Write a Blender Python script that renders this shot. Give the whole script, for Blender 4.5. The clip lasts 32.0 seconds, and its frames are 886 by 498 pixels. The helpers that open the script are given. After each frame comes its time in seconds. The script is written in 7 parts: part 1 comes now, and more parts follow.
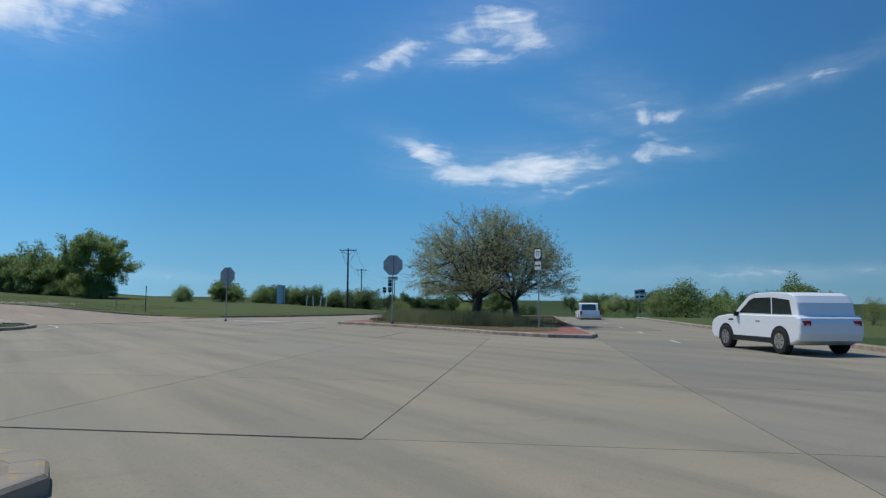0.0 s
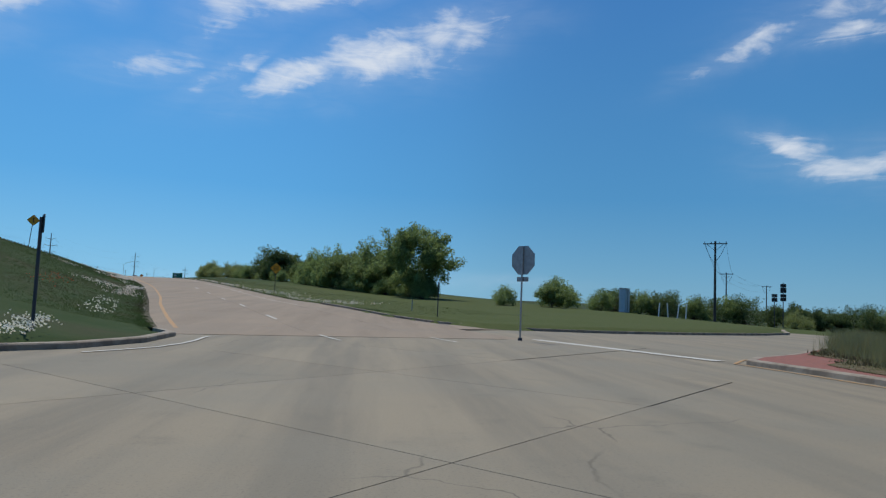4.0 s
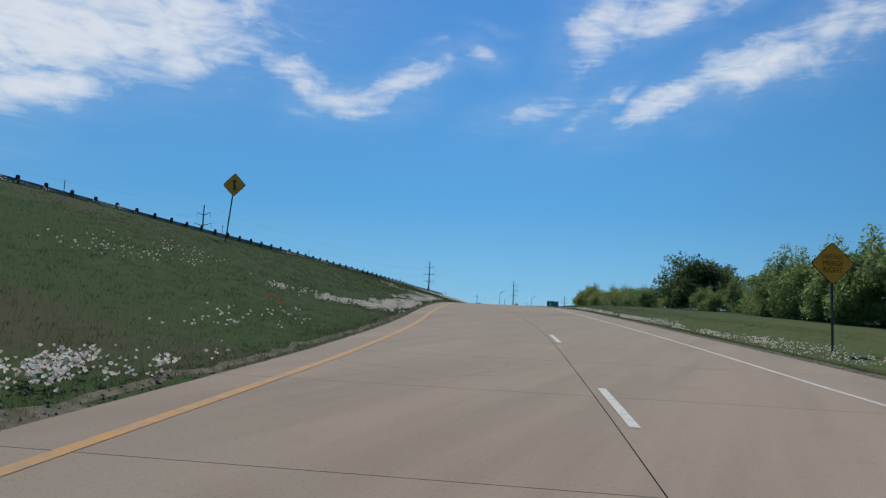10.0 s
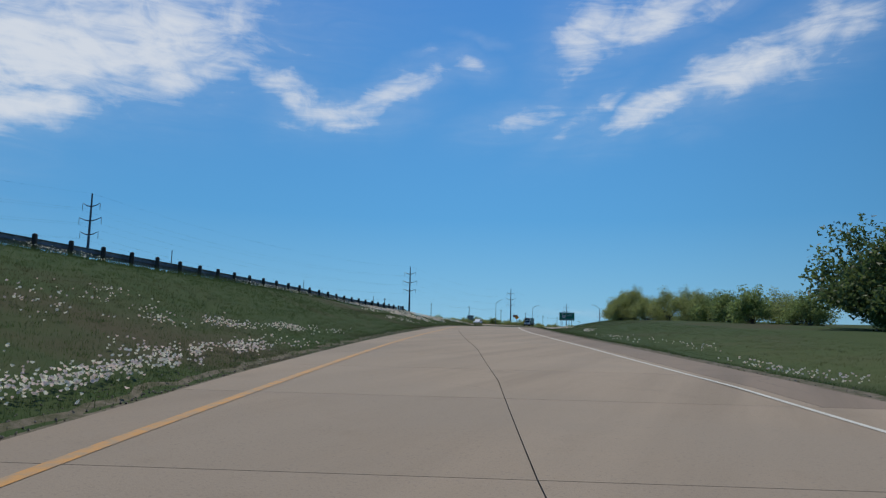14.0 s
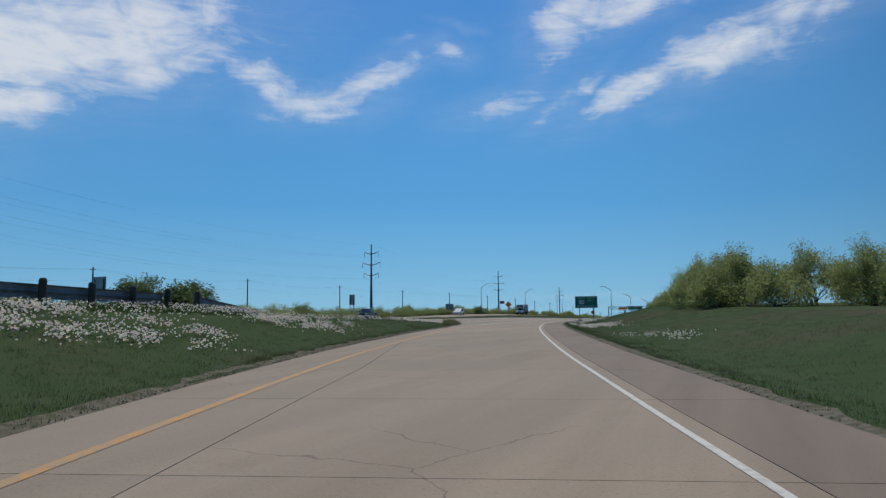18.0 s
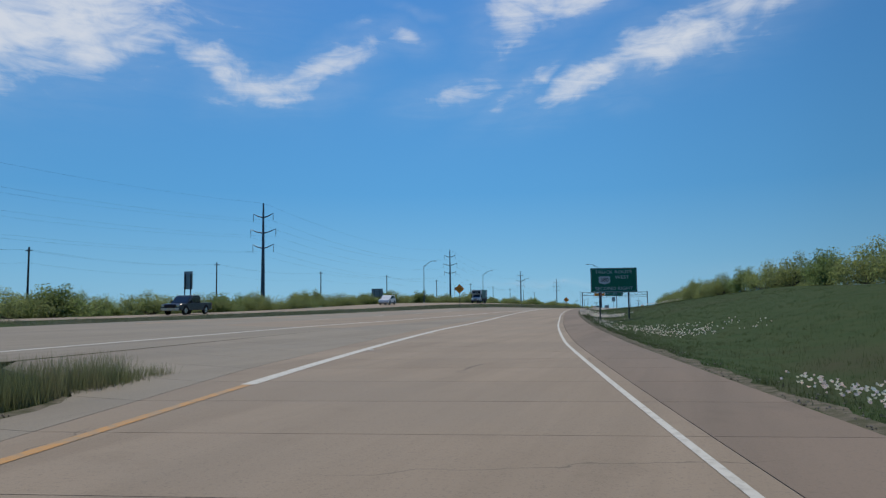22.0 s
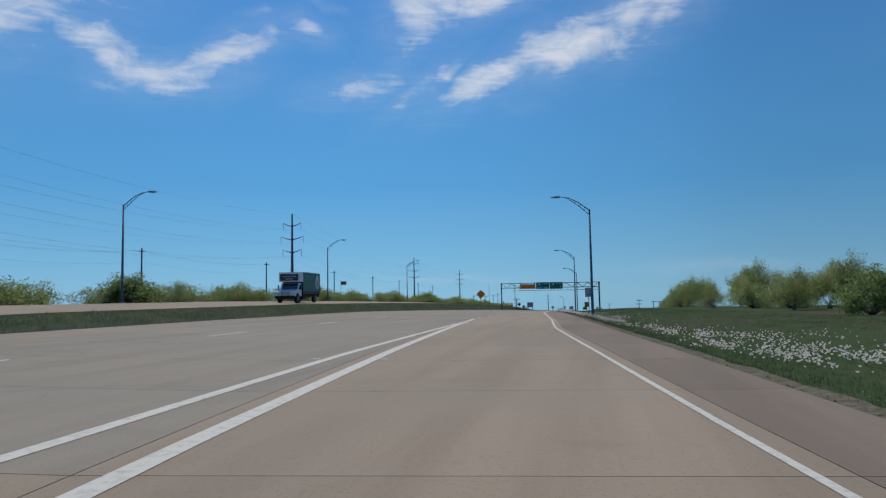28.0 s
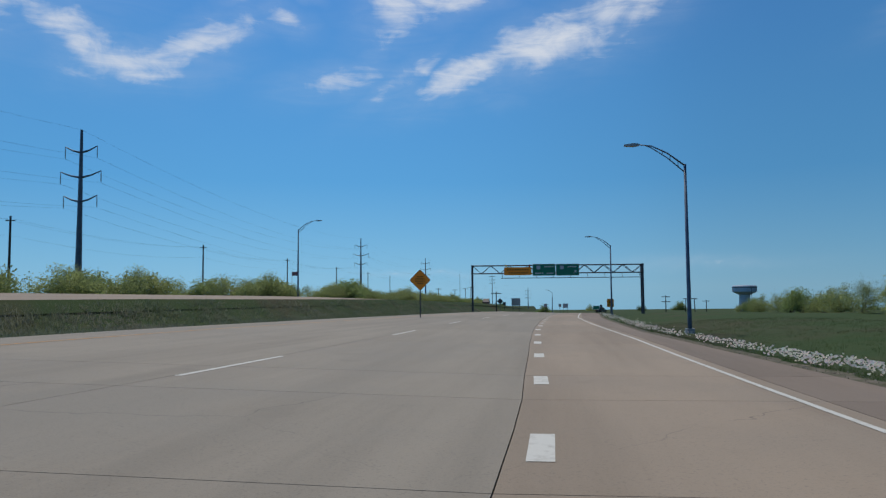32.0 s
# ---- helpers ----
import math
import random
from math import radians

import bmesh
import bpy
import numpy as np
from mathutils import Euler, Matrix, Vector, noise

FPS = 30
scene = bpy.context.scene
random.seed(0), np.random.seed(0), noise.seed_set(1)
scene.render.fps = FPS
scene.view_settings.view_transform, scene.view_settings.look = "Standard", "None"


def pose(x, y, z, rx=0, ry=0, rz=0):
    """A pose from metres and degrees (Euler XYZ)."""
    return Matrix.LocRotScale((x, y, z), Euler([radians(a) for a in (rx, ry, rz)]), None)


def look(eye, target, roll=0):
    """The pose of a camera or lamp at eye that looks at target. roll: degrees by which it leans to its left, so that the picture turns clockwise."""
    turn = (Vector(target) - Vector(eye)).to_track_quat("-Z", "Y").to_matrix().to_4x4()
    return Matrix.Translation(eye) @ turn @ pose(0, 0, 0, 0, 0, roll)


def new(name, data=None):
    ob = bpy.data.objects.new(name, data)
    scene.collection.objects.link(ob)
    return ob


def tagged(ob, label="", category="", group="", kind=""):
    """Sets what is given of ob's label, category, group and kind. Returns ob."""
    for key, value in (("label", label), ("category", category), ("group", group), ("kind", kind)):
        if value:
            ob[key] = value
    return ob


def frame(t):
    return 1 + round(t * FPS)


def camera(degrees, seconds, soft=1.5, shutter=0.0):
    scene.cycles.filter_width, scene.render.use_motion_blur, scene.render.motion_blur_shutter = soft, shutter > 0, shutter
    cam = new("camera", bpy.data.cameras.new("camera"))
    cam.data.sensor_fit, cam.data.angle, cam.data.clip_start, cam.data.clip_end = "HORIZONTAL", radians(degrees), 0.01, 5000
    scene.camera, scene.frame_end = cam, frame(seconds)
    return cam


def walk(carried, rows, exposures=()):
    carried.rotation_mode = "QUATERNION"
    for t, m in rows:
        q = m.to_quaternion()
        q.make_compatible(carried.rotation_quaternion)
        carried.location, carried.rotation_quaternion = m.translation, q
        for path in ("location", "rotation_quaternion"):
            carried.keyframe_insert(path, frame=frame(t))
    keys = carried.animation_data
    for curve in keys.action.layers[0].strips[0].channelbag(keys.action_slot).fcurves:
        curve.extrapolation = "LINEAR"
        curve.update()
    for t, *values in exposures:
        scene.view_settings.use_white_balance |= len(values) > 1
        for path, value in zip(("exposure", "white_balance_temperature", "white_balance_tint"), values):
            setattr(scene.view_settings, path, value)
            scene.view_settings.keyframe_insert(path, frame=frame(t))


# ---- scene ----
cam = camera(67.65, 32.0, soft=1.3)
walk(cam, [
    (0.0, look((-0.01, 0.00, 1.43), (28.93, 40.57, 5.51), 0.32)),
    (0.5, look((1.15, 1.49, 1.42), (29.21, 42.69, 5.41), 0.35)),
    (1.0, look((2.41, 3.29, 1.41), (28.98, 45.45, 5.55), 0.56)),
    (1.5, look((3.77, 5.44, 1.40), (28.19, 48.87, 5.56), 0.75)),
    (2.0, look((5.14, 7.96, 1.41), (27.04, 52.70, 5.77), 0.56)),
    (2.5, look((6.48, 10.93, 1.42), (25.47, 56.97, 5.91), 0.27)),
    (3.0, look((7.71, 14.45, 1.46), (22.83, 61.88, 6.16), 0.80)),
    (3.5, look((8.66, 18.39, 1.48), (19.04, 67.10, 5.93), 2.09)),
    (4.0, look((9.29, 22.23, 1.46), (14.54, 71.78, 5.50), 2.35)),
    (4.5, look((9.63, 26.31, 1.49), (9.78, 76.15, 5.47), 2.67)),
    (5.0, look((9.69, 30.57, 1.56), (4.94, 80.19, 5.48), 3.10)),
    (5.5, look((9.38, 35.04, 1.65), (0.34, 84.06, 5.47), 3.40)),
    (6.0, look((8.69, 39.73, 1.75), (-3.91, 87.98, 5.44), 3.49)),
    (6.5, look((7.63, 44.68, 1.83), (-7.74, 92.12, 5.45), 3.37)),
    (7.0, look((6.27, 49.87, 1.88), (-11.10, 96.60, 5.59), 3.15)),
    (7.5, look((4.72, 55.04, 1.94), (-14.17, 101.16, 5.93), 3.15)),
    (8.0, look((3.02, 60.32, 2.01), (-17.16, 105.86, 6.34), 3.56)),
    (8.5, look((1.15, 65.78, 2.11), (-19.88, 110.92, 6.66), 3.65)),
    (9.0, look((-0.88, 71.47, 2.20), (-22.42, 116.36, 6.83), 3.42)),
    (9.5, look((-3.14, 77.38, 2.36), (-24.90, 122.13, 7.23), 3.16)),
    (10.0, look((-5.50, 83.52, 2.54), (-27.26, 128.26, 7.53), 2.74)),
    (10.5, look((-8.03, 89.82, 2.78), (-29.71, 134.57, 8.00), 2.89)),
    (11.0, look((-10.55, 96.11, 3.06), (-32.12, 140.91, 8.33), 2.97)),
    (11.5, look((-12.97, 102.24, 3.36), (-34.50, 147.04, 8.78), 2.94)),
    (12.0, look((-15.34, 108.27, 3.68), (-36.80, 153.09, 9.21), 2.79)),
    (12.5, look((-17.68, 114.23, 4.00), (-39.07, 159.06, 9.69), 2.53)),
    (13.0, look((-20.01, 120.16, 4.30), (-41.37, 165.00, 10.00), 2.20)),
    (13.5, look((-22.34, 126.08, 4.58), (-43.66, 170.94, 10.29), 1.66)),
    (14.0, look((-24.67, 132.01, 4.83), (-45.95, 176.89, 10.60), 1.32)),
    (14.5, look((-27.02, 137.97, 5.05), (-48.17, 182.89, 10.90), 0.95)),
    (15.0, look((-29.37, 143.96, 5.25), (-50.52, 188.89, 11.07), 0.66)),
    (15.5, look((-31.73, 150.00, 5.42), (-52.84, 194.97, 11.10), 0.46)),
    (16.0, look((-34.09, 156.10, 5.57), (-55.09, 201.15, 11.03), 0.32)),
    (16.5, look((-36.44, 162.28, 5.70), (-57.26, 207.43, 10.95), 0.17)),
    (17.0, look((-38.76, 168.56, 5.82), (-59.37, 213.81, 11.02), -0.10)),
    (17.5, look((-41.06, 174.93, 5.94), (-61.47, 220.30, 10.97), -0.35)),
    (18.0, look((-43.36, 181.41, 6.05), (-63.57, 226.88, 10.93), -0.51)),
    (18.5, look((-45.65, 187.99, 6.13), (-65.64, 233.58, 10.87), -0.69)),
    (19.0, look((-47.88, 194.66, 6.20), (-67.62, 240.36, 10.85), -0.81)),
    (19.5, look((-50.07, 201.40, 6.25), (-69.51, 247.23, 10.80), -0.88)),
    (20.0, look((-52.21, 208.20, 6.29), (-71.30, 254.19, 10.82), -0.90)),
    (20.5, look((-54.42, 215.16, 6.32), (-73.15, 261.31, 10.73), -0.71)),
    (21.0, look((-56.63, 222.23, 6.33), (-74.90, 268.58, 10.61), -0.76)),
    (21.5, look((-58.75, 229.43, 6.33), (-76.53, 275.98, 10.47), -0.75)),
    (22.0, look((-60.80, 236.76, 6.31), (-78.00, 283.54, 10.20), -0.74)),
    (22.5, look((-62.83, 244.23, 6.29), (-79.47, 291.22, 10.19), -0.92)),
    (23.0, look((-64.79, 251.84, 6.28), (-80.79, 299.05, 10.24), -0.91)),
    (23.5, look((-66.61, 259.60, 6.24), (-81.96, 307.04, 10.01), -0.72)),
    (24.0, look((-68.33, 267.45, 6.19), (-83.06, 315.07, 10.08), -0.80)),
    (24.5, look((-69.96, 275.33, 6.13), (-84.13, 323.14, 9.81), -0.68)),
    (25.0, look((-71.55, 283.22, 6.09), (-85.13, 331.21, 9.71), -0.54)),
    (25.5, look((-73.10, 291.13, 6.07), (-86.10, 339.27, 9.74), -0.40)),
    (26.0, look((-74.58, 299.05, 6.05), (-87.00, 347.34, 9.79), -0.31)),
    (26.5, look((-75.98, 307.02, 6.04), (-87.79, 355.47, 9.79), -0.36)),
    (27.0, look((-77.30, 315.09, 6.04), (-88.44, 363.69, 9.72), -0.57)),
    (27.5, look((-78.53, 323.26, 6.04), (-89.04, 372.01, 9.61), -0.86)),
    (28.0, look((-79.67, 331.59, 6.03), (-89.80, 380.43, 9.52), -1.00)),
    (28.5, look((-80.80, 340.07, 6.02), (-90.60, 388.97, 9.52), -1.11)),
    (29.0, look((-81.87, 348.70, 5.99), (-91.35, 397.68, 9.31), -0.86)),
    (29.5, look((-82.89, 357.51, 5.92), (-92.11, 406.54, 9.28), -0.74)),
    (30.0, look((-83.86, 366.51, 5.84), (-92.91, 415.57, 9.09), -0.83)),
    (30.5, look((-84.82, 375.71, 5.75), (-93.73, 424.80, 9.12), -1.12)),
    (31.0, look((-85.71, 385.05, 5.66), (-94.56, 434.16, 8.84), -0.86)),
    (31.5, look((-86.60, 394.36, 5.48), (-95.20, 443.51, 8.59), -1.19)),
    (32.0, look((-87.51, 403.64, 5.31), (-95.87, 452.84, 8.36), -0.49)),
], ((0.0, 0.12, 6200, 7), (2.0, 0.12, 6250, 7), (4.0, -0.02, 6400, 9), (8.0, 0.01, 6480, 9), (12.0, -0.10, 6480, 9), (22.0, -0.15, 6470, 10), (32.0, -0.13, 6450, 10)))

# ---- world and sun ----
SUN = Vector((-0.16, 0.47, 0.87)).normalized()
sun = new("sun", bpy.data.lights.new("sun", "SUN"))
sun.data.energy, sun.data.angle, sun.data.color = 3.35, radians(0.53), (1.0, 0.935, 0.80)
sun.matrix_world = look(SUN * 50, (0, 0, 0))


def nod(nt, kind, **kw):
    n = nt.nodes.new(kind)
    for k, v in kw.items():
        if k in n.inputs:
            n.inputs[k].default_value = v
        else:
            setattr(n, k, v)
    return n


def math_(nt, op, a, b=None, c=None):
    n = nt.nodes.new("ShaderNodeMath")
    n.operation = op
    for i, v in enumerate((a, b, c)):
        if v is None:
            continue
        if isinstance(v, (int, float)):
            n.inputs[i].default_value = v
        else:
            nt.links.new(v, n.inputs[i])
    return n.outputs[0]


world = bpy.data.worlds.new("world")
scene.world = world
world.use_nodes = True
wt = world.node_tree
wt.nodes.clear()
sky = nod(wt, "ShaderNodeTexSky", sky_type="NISHITA", sun_disc=False)
sky.sun_elevation = math.asin(SUN.z)
sky.sun_rotation = math.atan2(SUN.x, SUN.y)
sky.altitude, sky.air_density, sky.dust_density, sky.ozone_density = 200, 1.0, 0.0, 6.0
gen = nod(wt, "ShaderNodeTexCoord").outputs["Generated"]
sep = nod(wt, "ShaderNodeSeparateXYZ")
wt.links.new(gen, sep.inputs[0])
# azimuth to the right of +y and elevation, both in degrees
az = math_(wt, "MULTIPLY", math_(wt, "ARCTAN2", sep.outputs[0], sep.outputs[1]), 57.2958)
el = math_(wt, "MULTIPLY", math_(wt, "ARCSINE", sep.outputs[2]), 57.2958)
# wind-drawn cirrus, cloud by cloud: azimuth, elevation, half length, half width, tilt, strength
WEST_SHEET = [(-55.7, 20.2, 12.9, 3.8, 13, 1.25), (-59.2, 15.1, 6.1, 1.7, 15, 1.15), (-48.1, 19.2, 5.7, 1.7, 18, 1.0), (-65.8, 17.4, 6.2, 5.7, 17, 1.2), (-54.3, 25.3, 13.4, 3.4, 14, 1.1)]
HOOK = [(-39.1, 19.2, 3.9, 1.4, -27, 0.95), (-34.4, 17.8, 4.7, 1.4, 7, 1.05), (-29.8, 20.0, 4.7, 1.2, 24, 1.0), (-23.3, 22.2, 2.0, 0.9, -18, 0.85), (-27.2, 23.1, 1.5, 0.4, 12, 0.6), (-22.1, 24.1, 2.1, 0.35, -16, 0.55)]
FORK = [(-13.1, 24.2, 3.4, 2.4, 36, 1.0), (-7.7, 24.9, 6.1, 1.6, 12, 1.1), (-2.1, 25.2, 3.3, 0.9, 12, 0.8), (-14.5, 21.2, 3.2, 0.8, 53, 0.65), (-18.3, 17.6, 4.2, 1.1, 8, 0.8), (-13.0, 17.9, 3.7, 1.0, 33, 0.8), (-6.7, 18.5, 5.3, 1.3, 22, 1.05), (-0.8, 20.5, 4.9, 1.8, 16, 1.15), (5.2, 22.1, 5.2, 2.0, 22, 1.0), (12.7, 23.7, 2.9, 0.9, 5, 0.45), (-5.0, 16.1, 2.0, 0.7, -1, 0.4)]
WING = [(31.3, 20.9, 4.1, 0.8, 22, 1.0), (38.1, 20.9, 3.8, 0.7, 1, 0.9), (39.6, 23.4, 5.6, 1.7, 9, 0.85), (43.8, 21.9, 2.9, 1.0, 8, 0.9)]
LOW_FAN = [(34.7, 12.7, 3.4, 0.8, -19, 0.9), (37.1, 11.2, 4.1, 1.1, -9, 0.9), (43.2, 11.5, 5.9, 1.5, 1, 1.0), (46.9, 9.9, 3.7, 0.5, 13, 0.85), (46.3, 12.8, 3.0, 0.6, 8, 0.75)]
SHREDS = [(51.7, 16.4, 4.0, 1.6, -27, 0.55), (52.5, 15.6, 0.8, 1.1, -7, 0.8), (54.8, 15.5, 1.7, 0.5, 1, 0.85), (54.4, 12.4, 2.9, 0.6, -1, 0.75), (53.4, 13.8, 1.7, 0.5, -19, 0.65), (48.8, 15.4, 4.1, 0.9, -18, 0.5), (63.4, 16.8, 5.2, 0.6, 12, 0.75), (61.3, 2.4, 9.0, 0.5, 0, 0.62), (10.7, 2.0, 5.0, 0.4, 0, 0.55), (-11.2, 1.4, 4.0, 0.2, 0, 0.6)]
CIRRUS = WEST_SHEET + HOOK + FORK + WING + LOW_FAN + SHREDS
comb = nod(wt, "ShaderNodeCombineXYZ")
wt.links.new(az, comb.inputs[0])
wt.links.new(el, comb.inputs[1])
warp = nod(wt, "ShaderNodeTexNoise", Scale=0.38, Detail=5.0)
wt.links.new(comb.outputs[0], warp.inputs["Vector"])
warp_c = nod(wt, "ShaderNodeSeparateColor")
wt.links.new(warp.outputs["Color"], warp_c.inputs[0])
waz = math_(wt, "MULTIPLY_ADD", warp_c.outputs[0], 2.4, math_(wt, "SUBTRACT", az, 1.2))
wel = math_(wt, "MULTIPLY_ADD", warp_c.outputs[1], 1.6, math_(wt, "SUBTRACT", el, 0.8))
total = None
for ca, ce, la, lb, tilt, amt in CIRRUS:
    c, s = math.cos(radians(tilt)), math.sin(radians(tilt))
    dx, dy = math_(wt, "SUBTRACT", waz, ca), math_(wt, "SUBTRACT", wel, ce)
    u = math_(wt, "DIVIDE", math_(wt, "MULTIPLY_ADD", dx, c, math_(wt, "MULTIPLY", dy, s)), la)
    v = math_(wt, "DIVIDE", math_(wt, "MULTIPLY_ADD", dy, c, math_(wt, "MULTIPLY", dx, -s)), lb)
    r2 = math_(wt, "MULTIPLY_ADD", u, u, math_(wt, "MULTIPLY", v, v))
    m = math_(wt, "MULTIPLY", math_(wt, "POWER", 2.718, math_(wt, "MULTIPLY", r2, -0.52)), amt)
    total = m if total is None else math_(wt, "MAXIMUM", total, m)


def wisps(turn, sx, sy, detail, rough, twist):
    mp = nod(wt, "ShaderNodeMapping")
    mp.inputs["Rotation"].default_value = (0, 0, radians(turn))
    mp.inputs["Scale"].default_value = (sx, sy, 1)
    wt.links.new(comb.outputs[0], mp.inputs[0])
    n = nod(wt, "ShaderNodeTexNoise", Scale=1.0, Detail=detail, Roughness=rough, Distortion=twist)
    wt.links.new(mp.outputs[0], n.inputs["Vector"])
    return n.outputs[0]


# soft billows, then fibres drawn out along the wind
soft_ = wisps(-18, 0.22, 0.42, 10.0, 0.58, 0.9)
fibre = wisps(-28, 0.16, 0.80, 8.0, 0.58, 1.5)
dens = math_(wt, "MULTIPLY_ADD", soft_, 1.8, math_(wt, "MULTIPLY_ADD", fibre, 1.15, math_(wt, "MULTIPLY_ADD", total, 1.66, -2.14)))
ramp = nod(wt, "ShaderNodeMapRange", interpolation_type="SMOOTHSTEP")
wt.links.new(dens, ramp.inputs[0])
ramp.inputs[1].default_value, ramp.inputs[2].default_value, ramp.inputs[4].default_value = 0.0, 1.5, 0.88
veil = math_(wt, "MULTIPLY", math_(wt, "MULTIPLY", total, fibre), 0.30)
cover = math_(wt, "MAXIMUM", ramp.outputs[0], veil)
mix = nod(wt, "ShaderNodeMix", data_type="RGBA")
wt.links.new(cover, mix.inputs[0])
hsv = nod(wt, "ShaderNodeHueSaturation", Saturation=1.15, Value=0.9)
wt.links.new(sky.outputs[0], hsv.inputs["Color"])
tone = nod(wt, "ShaderNodeValToRGB")
tone.color_ramp.elements[0].position, tone.color_ramp.elements[0].color = 0.0, (0.20, 0.475, 0.72, 1)
tone.color_ramp.elements[1].position, tone.color_ramp.elements[1].color = 0.60, (0.058, 0.205, 0.62, 1)
mid = tone.color_ramp.elements.new(0.16)
mid.color = (0.095, 0.345, 0.69, 1)
up = nod(wt, "ShaderNodeMapRange")
wt.links.new(sep.outputs[2], up.inputs[0])
wt.links.new(up.outputs[0], tone.inputs[0])
lift = nod(wt, "ShaderNodeMix", data_type="RGBA", blend_type="MULTIPLY")
lift.inputs[0].default_value = 1.0
wt.links.new(tone.outputs[0], lift.inputs[6])
lift.inputs[7].default_value = (10.0, 10.1, 9.8, 1)
even = nod(wt, "ShaderNodeMix", data_type="RGBA")
even.inputs[0].default_value = 0.90
# darkening of the view's right side, put into the sky's colour by azimuth
side = nod(wt, "ShaderNodeFloatCurve")
turn_ = nod(wt, "ShaderNodeMapRange")
wt.links.new(az, turn_.inputs[0])
turn_.inputs[1].default_value, turn_.inputs[2].default_value = -90.0, 90.0
wt.links.new(turn_.outputs[0], side.inputs["Value"])
az_dim = side.mapping.curves[0]
az_dim.points[0].location, az_dim.points[1].location = (0.0, 0.88), (1.0, 0.40)
for a_, v_ in ((-45, 0.96), (-18, 1.0), (4, 0.86), (18, 0.72), (36, 0.71), (55, 0.58), (70, 0.47)):
    az_dim.points.new((a_ + 90) / 180, v_)
side.mapping.update()
deep = nod(wt, "ShaderNodeMix", data_type="RGBA", blend_type="MULTIPLY")
deep.inputs[0].default_value = 1.0
wt.links.new(lift.outputs[2], deep.inputs[6])
wt.links.new(side.outputs["Value"], deep.inputs[7])
wt.links.new(deep.outputs[2], even.inputs[7])
wt.links.new(hsv.outputs[0], even.inputs[6])
wt.links.new(even.outputs[2], mix.inputs[6])
mix.inputs[7].default_value = (6.9, 7.2, 7.7, 1)
bg = nod(wt, "ShaderNodeBackground", Strength=0.11)
wt.links.new(mix.outputs[2], bg.inputs[0])
wt.links.new(bg.outputs[0], nod(wt, "ShaderNodeOutputWorld").inputs[0])


# ---- materials ----
def material(name, col, rough=0.8, metal=0.0, col2=None, scale=3.0, detail=6.0, mixlo=0.35, mixhi=0.65, col3=None, scale3=0.15, bump=0.0, bscale=40.0, rand=0.0, trans=0.0, spec=0.3, stretch=None):
    m = bpy.data.materials.new(name)
    m.use_nodes = True
    nt = m.node_tree
    bs = nt.nodes["Principled BSDF"]
    bs.inputs["Roughness"].default_value, bs.inputs["Metallic"].default_value = rough, metal
    bs.inputs["Specular IOR Level"].default_value = spec
    tc = nod(nt, "ShaderNodeNewGeometry")
    pos = tc.outputs["Position"]
    if stretch:
        mp = nod(nt, "ShaderNodeMapping")
        mp.inputs["Scale"].default_value = stretch
        nt.links.new(pos, mp.inputs[0])
        pos = mp.outputs[0]

    def blend(fac, a, b):
        x = nod(nt, "ShaderNodeMix", data_type="RGBA")
        nt.links.new(fac, x.inputs[0])
        for i, v in ((6, a), (7, b)):
            if isinstance(v, tuple):
                x.inputs[i].default_value = (*v, 1)
            else:
                nt.links.new(v, x.inputs[i])
        return x.outputs[2]

    def noi(sc, lo, hi, det=detail):
        n = nod(nt, "ShaderNodeTexNoise", Scale=sc, Detail=det, Roughness=0.6)
        nt.links.new(pos, n.inputs["Vector"])
        r = nod(nt, "ShaderNodeMapRange", interpolation_type="SMOOTHSTEP")
        r.inputs[1].default_value, r.inputs[2].default_value = lo, hi
        nt.links.new(n.outputs[0], r.inputs[0])
        return r.outputs[0]

    out = None
    if col2:
        out = blend(noi(scale, mixlo, mixhi), col, col2)
    if col3:
        out = blend(noi(scale3, 0.48, 0.68), out or col, col3)
    if rand:
        oi = nod(nt, "ShaderNodeObjectInfo")
        isl = tc.outputs["Random Per Island"]
        h = nod(nt, "ShaderNodeHueSaturation")
        mixv = math_(nt, "MULTIPLY_ADD", isl, rand, math_(nt, "MULTIPLY_ADD", oi.outputs["Random"], rand * 0.5, 1 - rand * 0.75))
        nt.links.new(mixv, h.inputs["Value"])
        if out:
            nt.links.new(out, h.inputs["Color"])
        else:
            h.inputs["Color"].default_value = (*col, 1)
        out = h.outputs[0]
    if out:
        nt.links.new(out, bs.inputs["Base Color"])
    else:
        bs.inputs["Base Color"].default_value = (*col, 1)
    if bump:
        n = nod(nt, "ShaderNodeTexNoise", Scale=bscale, Detail=5.0)
        nt.links.new(pos, n.inputs["Vector"])
        b = nod(nt, "ShaderNodeBump", Strength=bump, Distance=0.02)
        nt.links.new(n.outputs[0], b.inputs["Height"])
        nt.links.new(b.outputs[0], bs.inputs["Normal"])
    if trans:
        tr = nod(nt, "ShaderNodeBsdfTranslucent")
        if out:
            nt.links.new(out, tr.inputs[0])
        else:
            tr.inputs[0].default_value = (*col, 1)
        mx = nod(nt, "ShaderNodeMixShader")
        mx.inputs[0].default_value = trans
        nt.links.new(bs.outputs[0], mx.inputs[1])
        nt.links.new(tr.outputs[0], mx.inputs[2])
        nt.links.new(mx.outputs[0], nt.nodes["Material Output"].inputs[0])
    return m


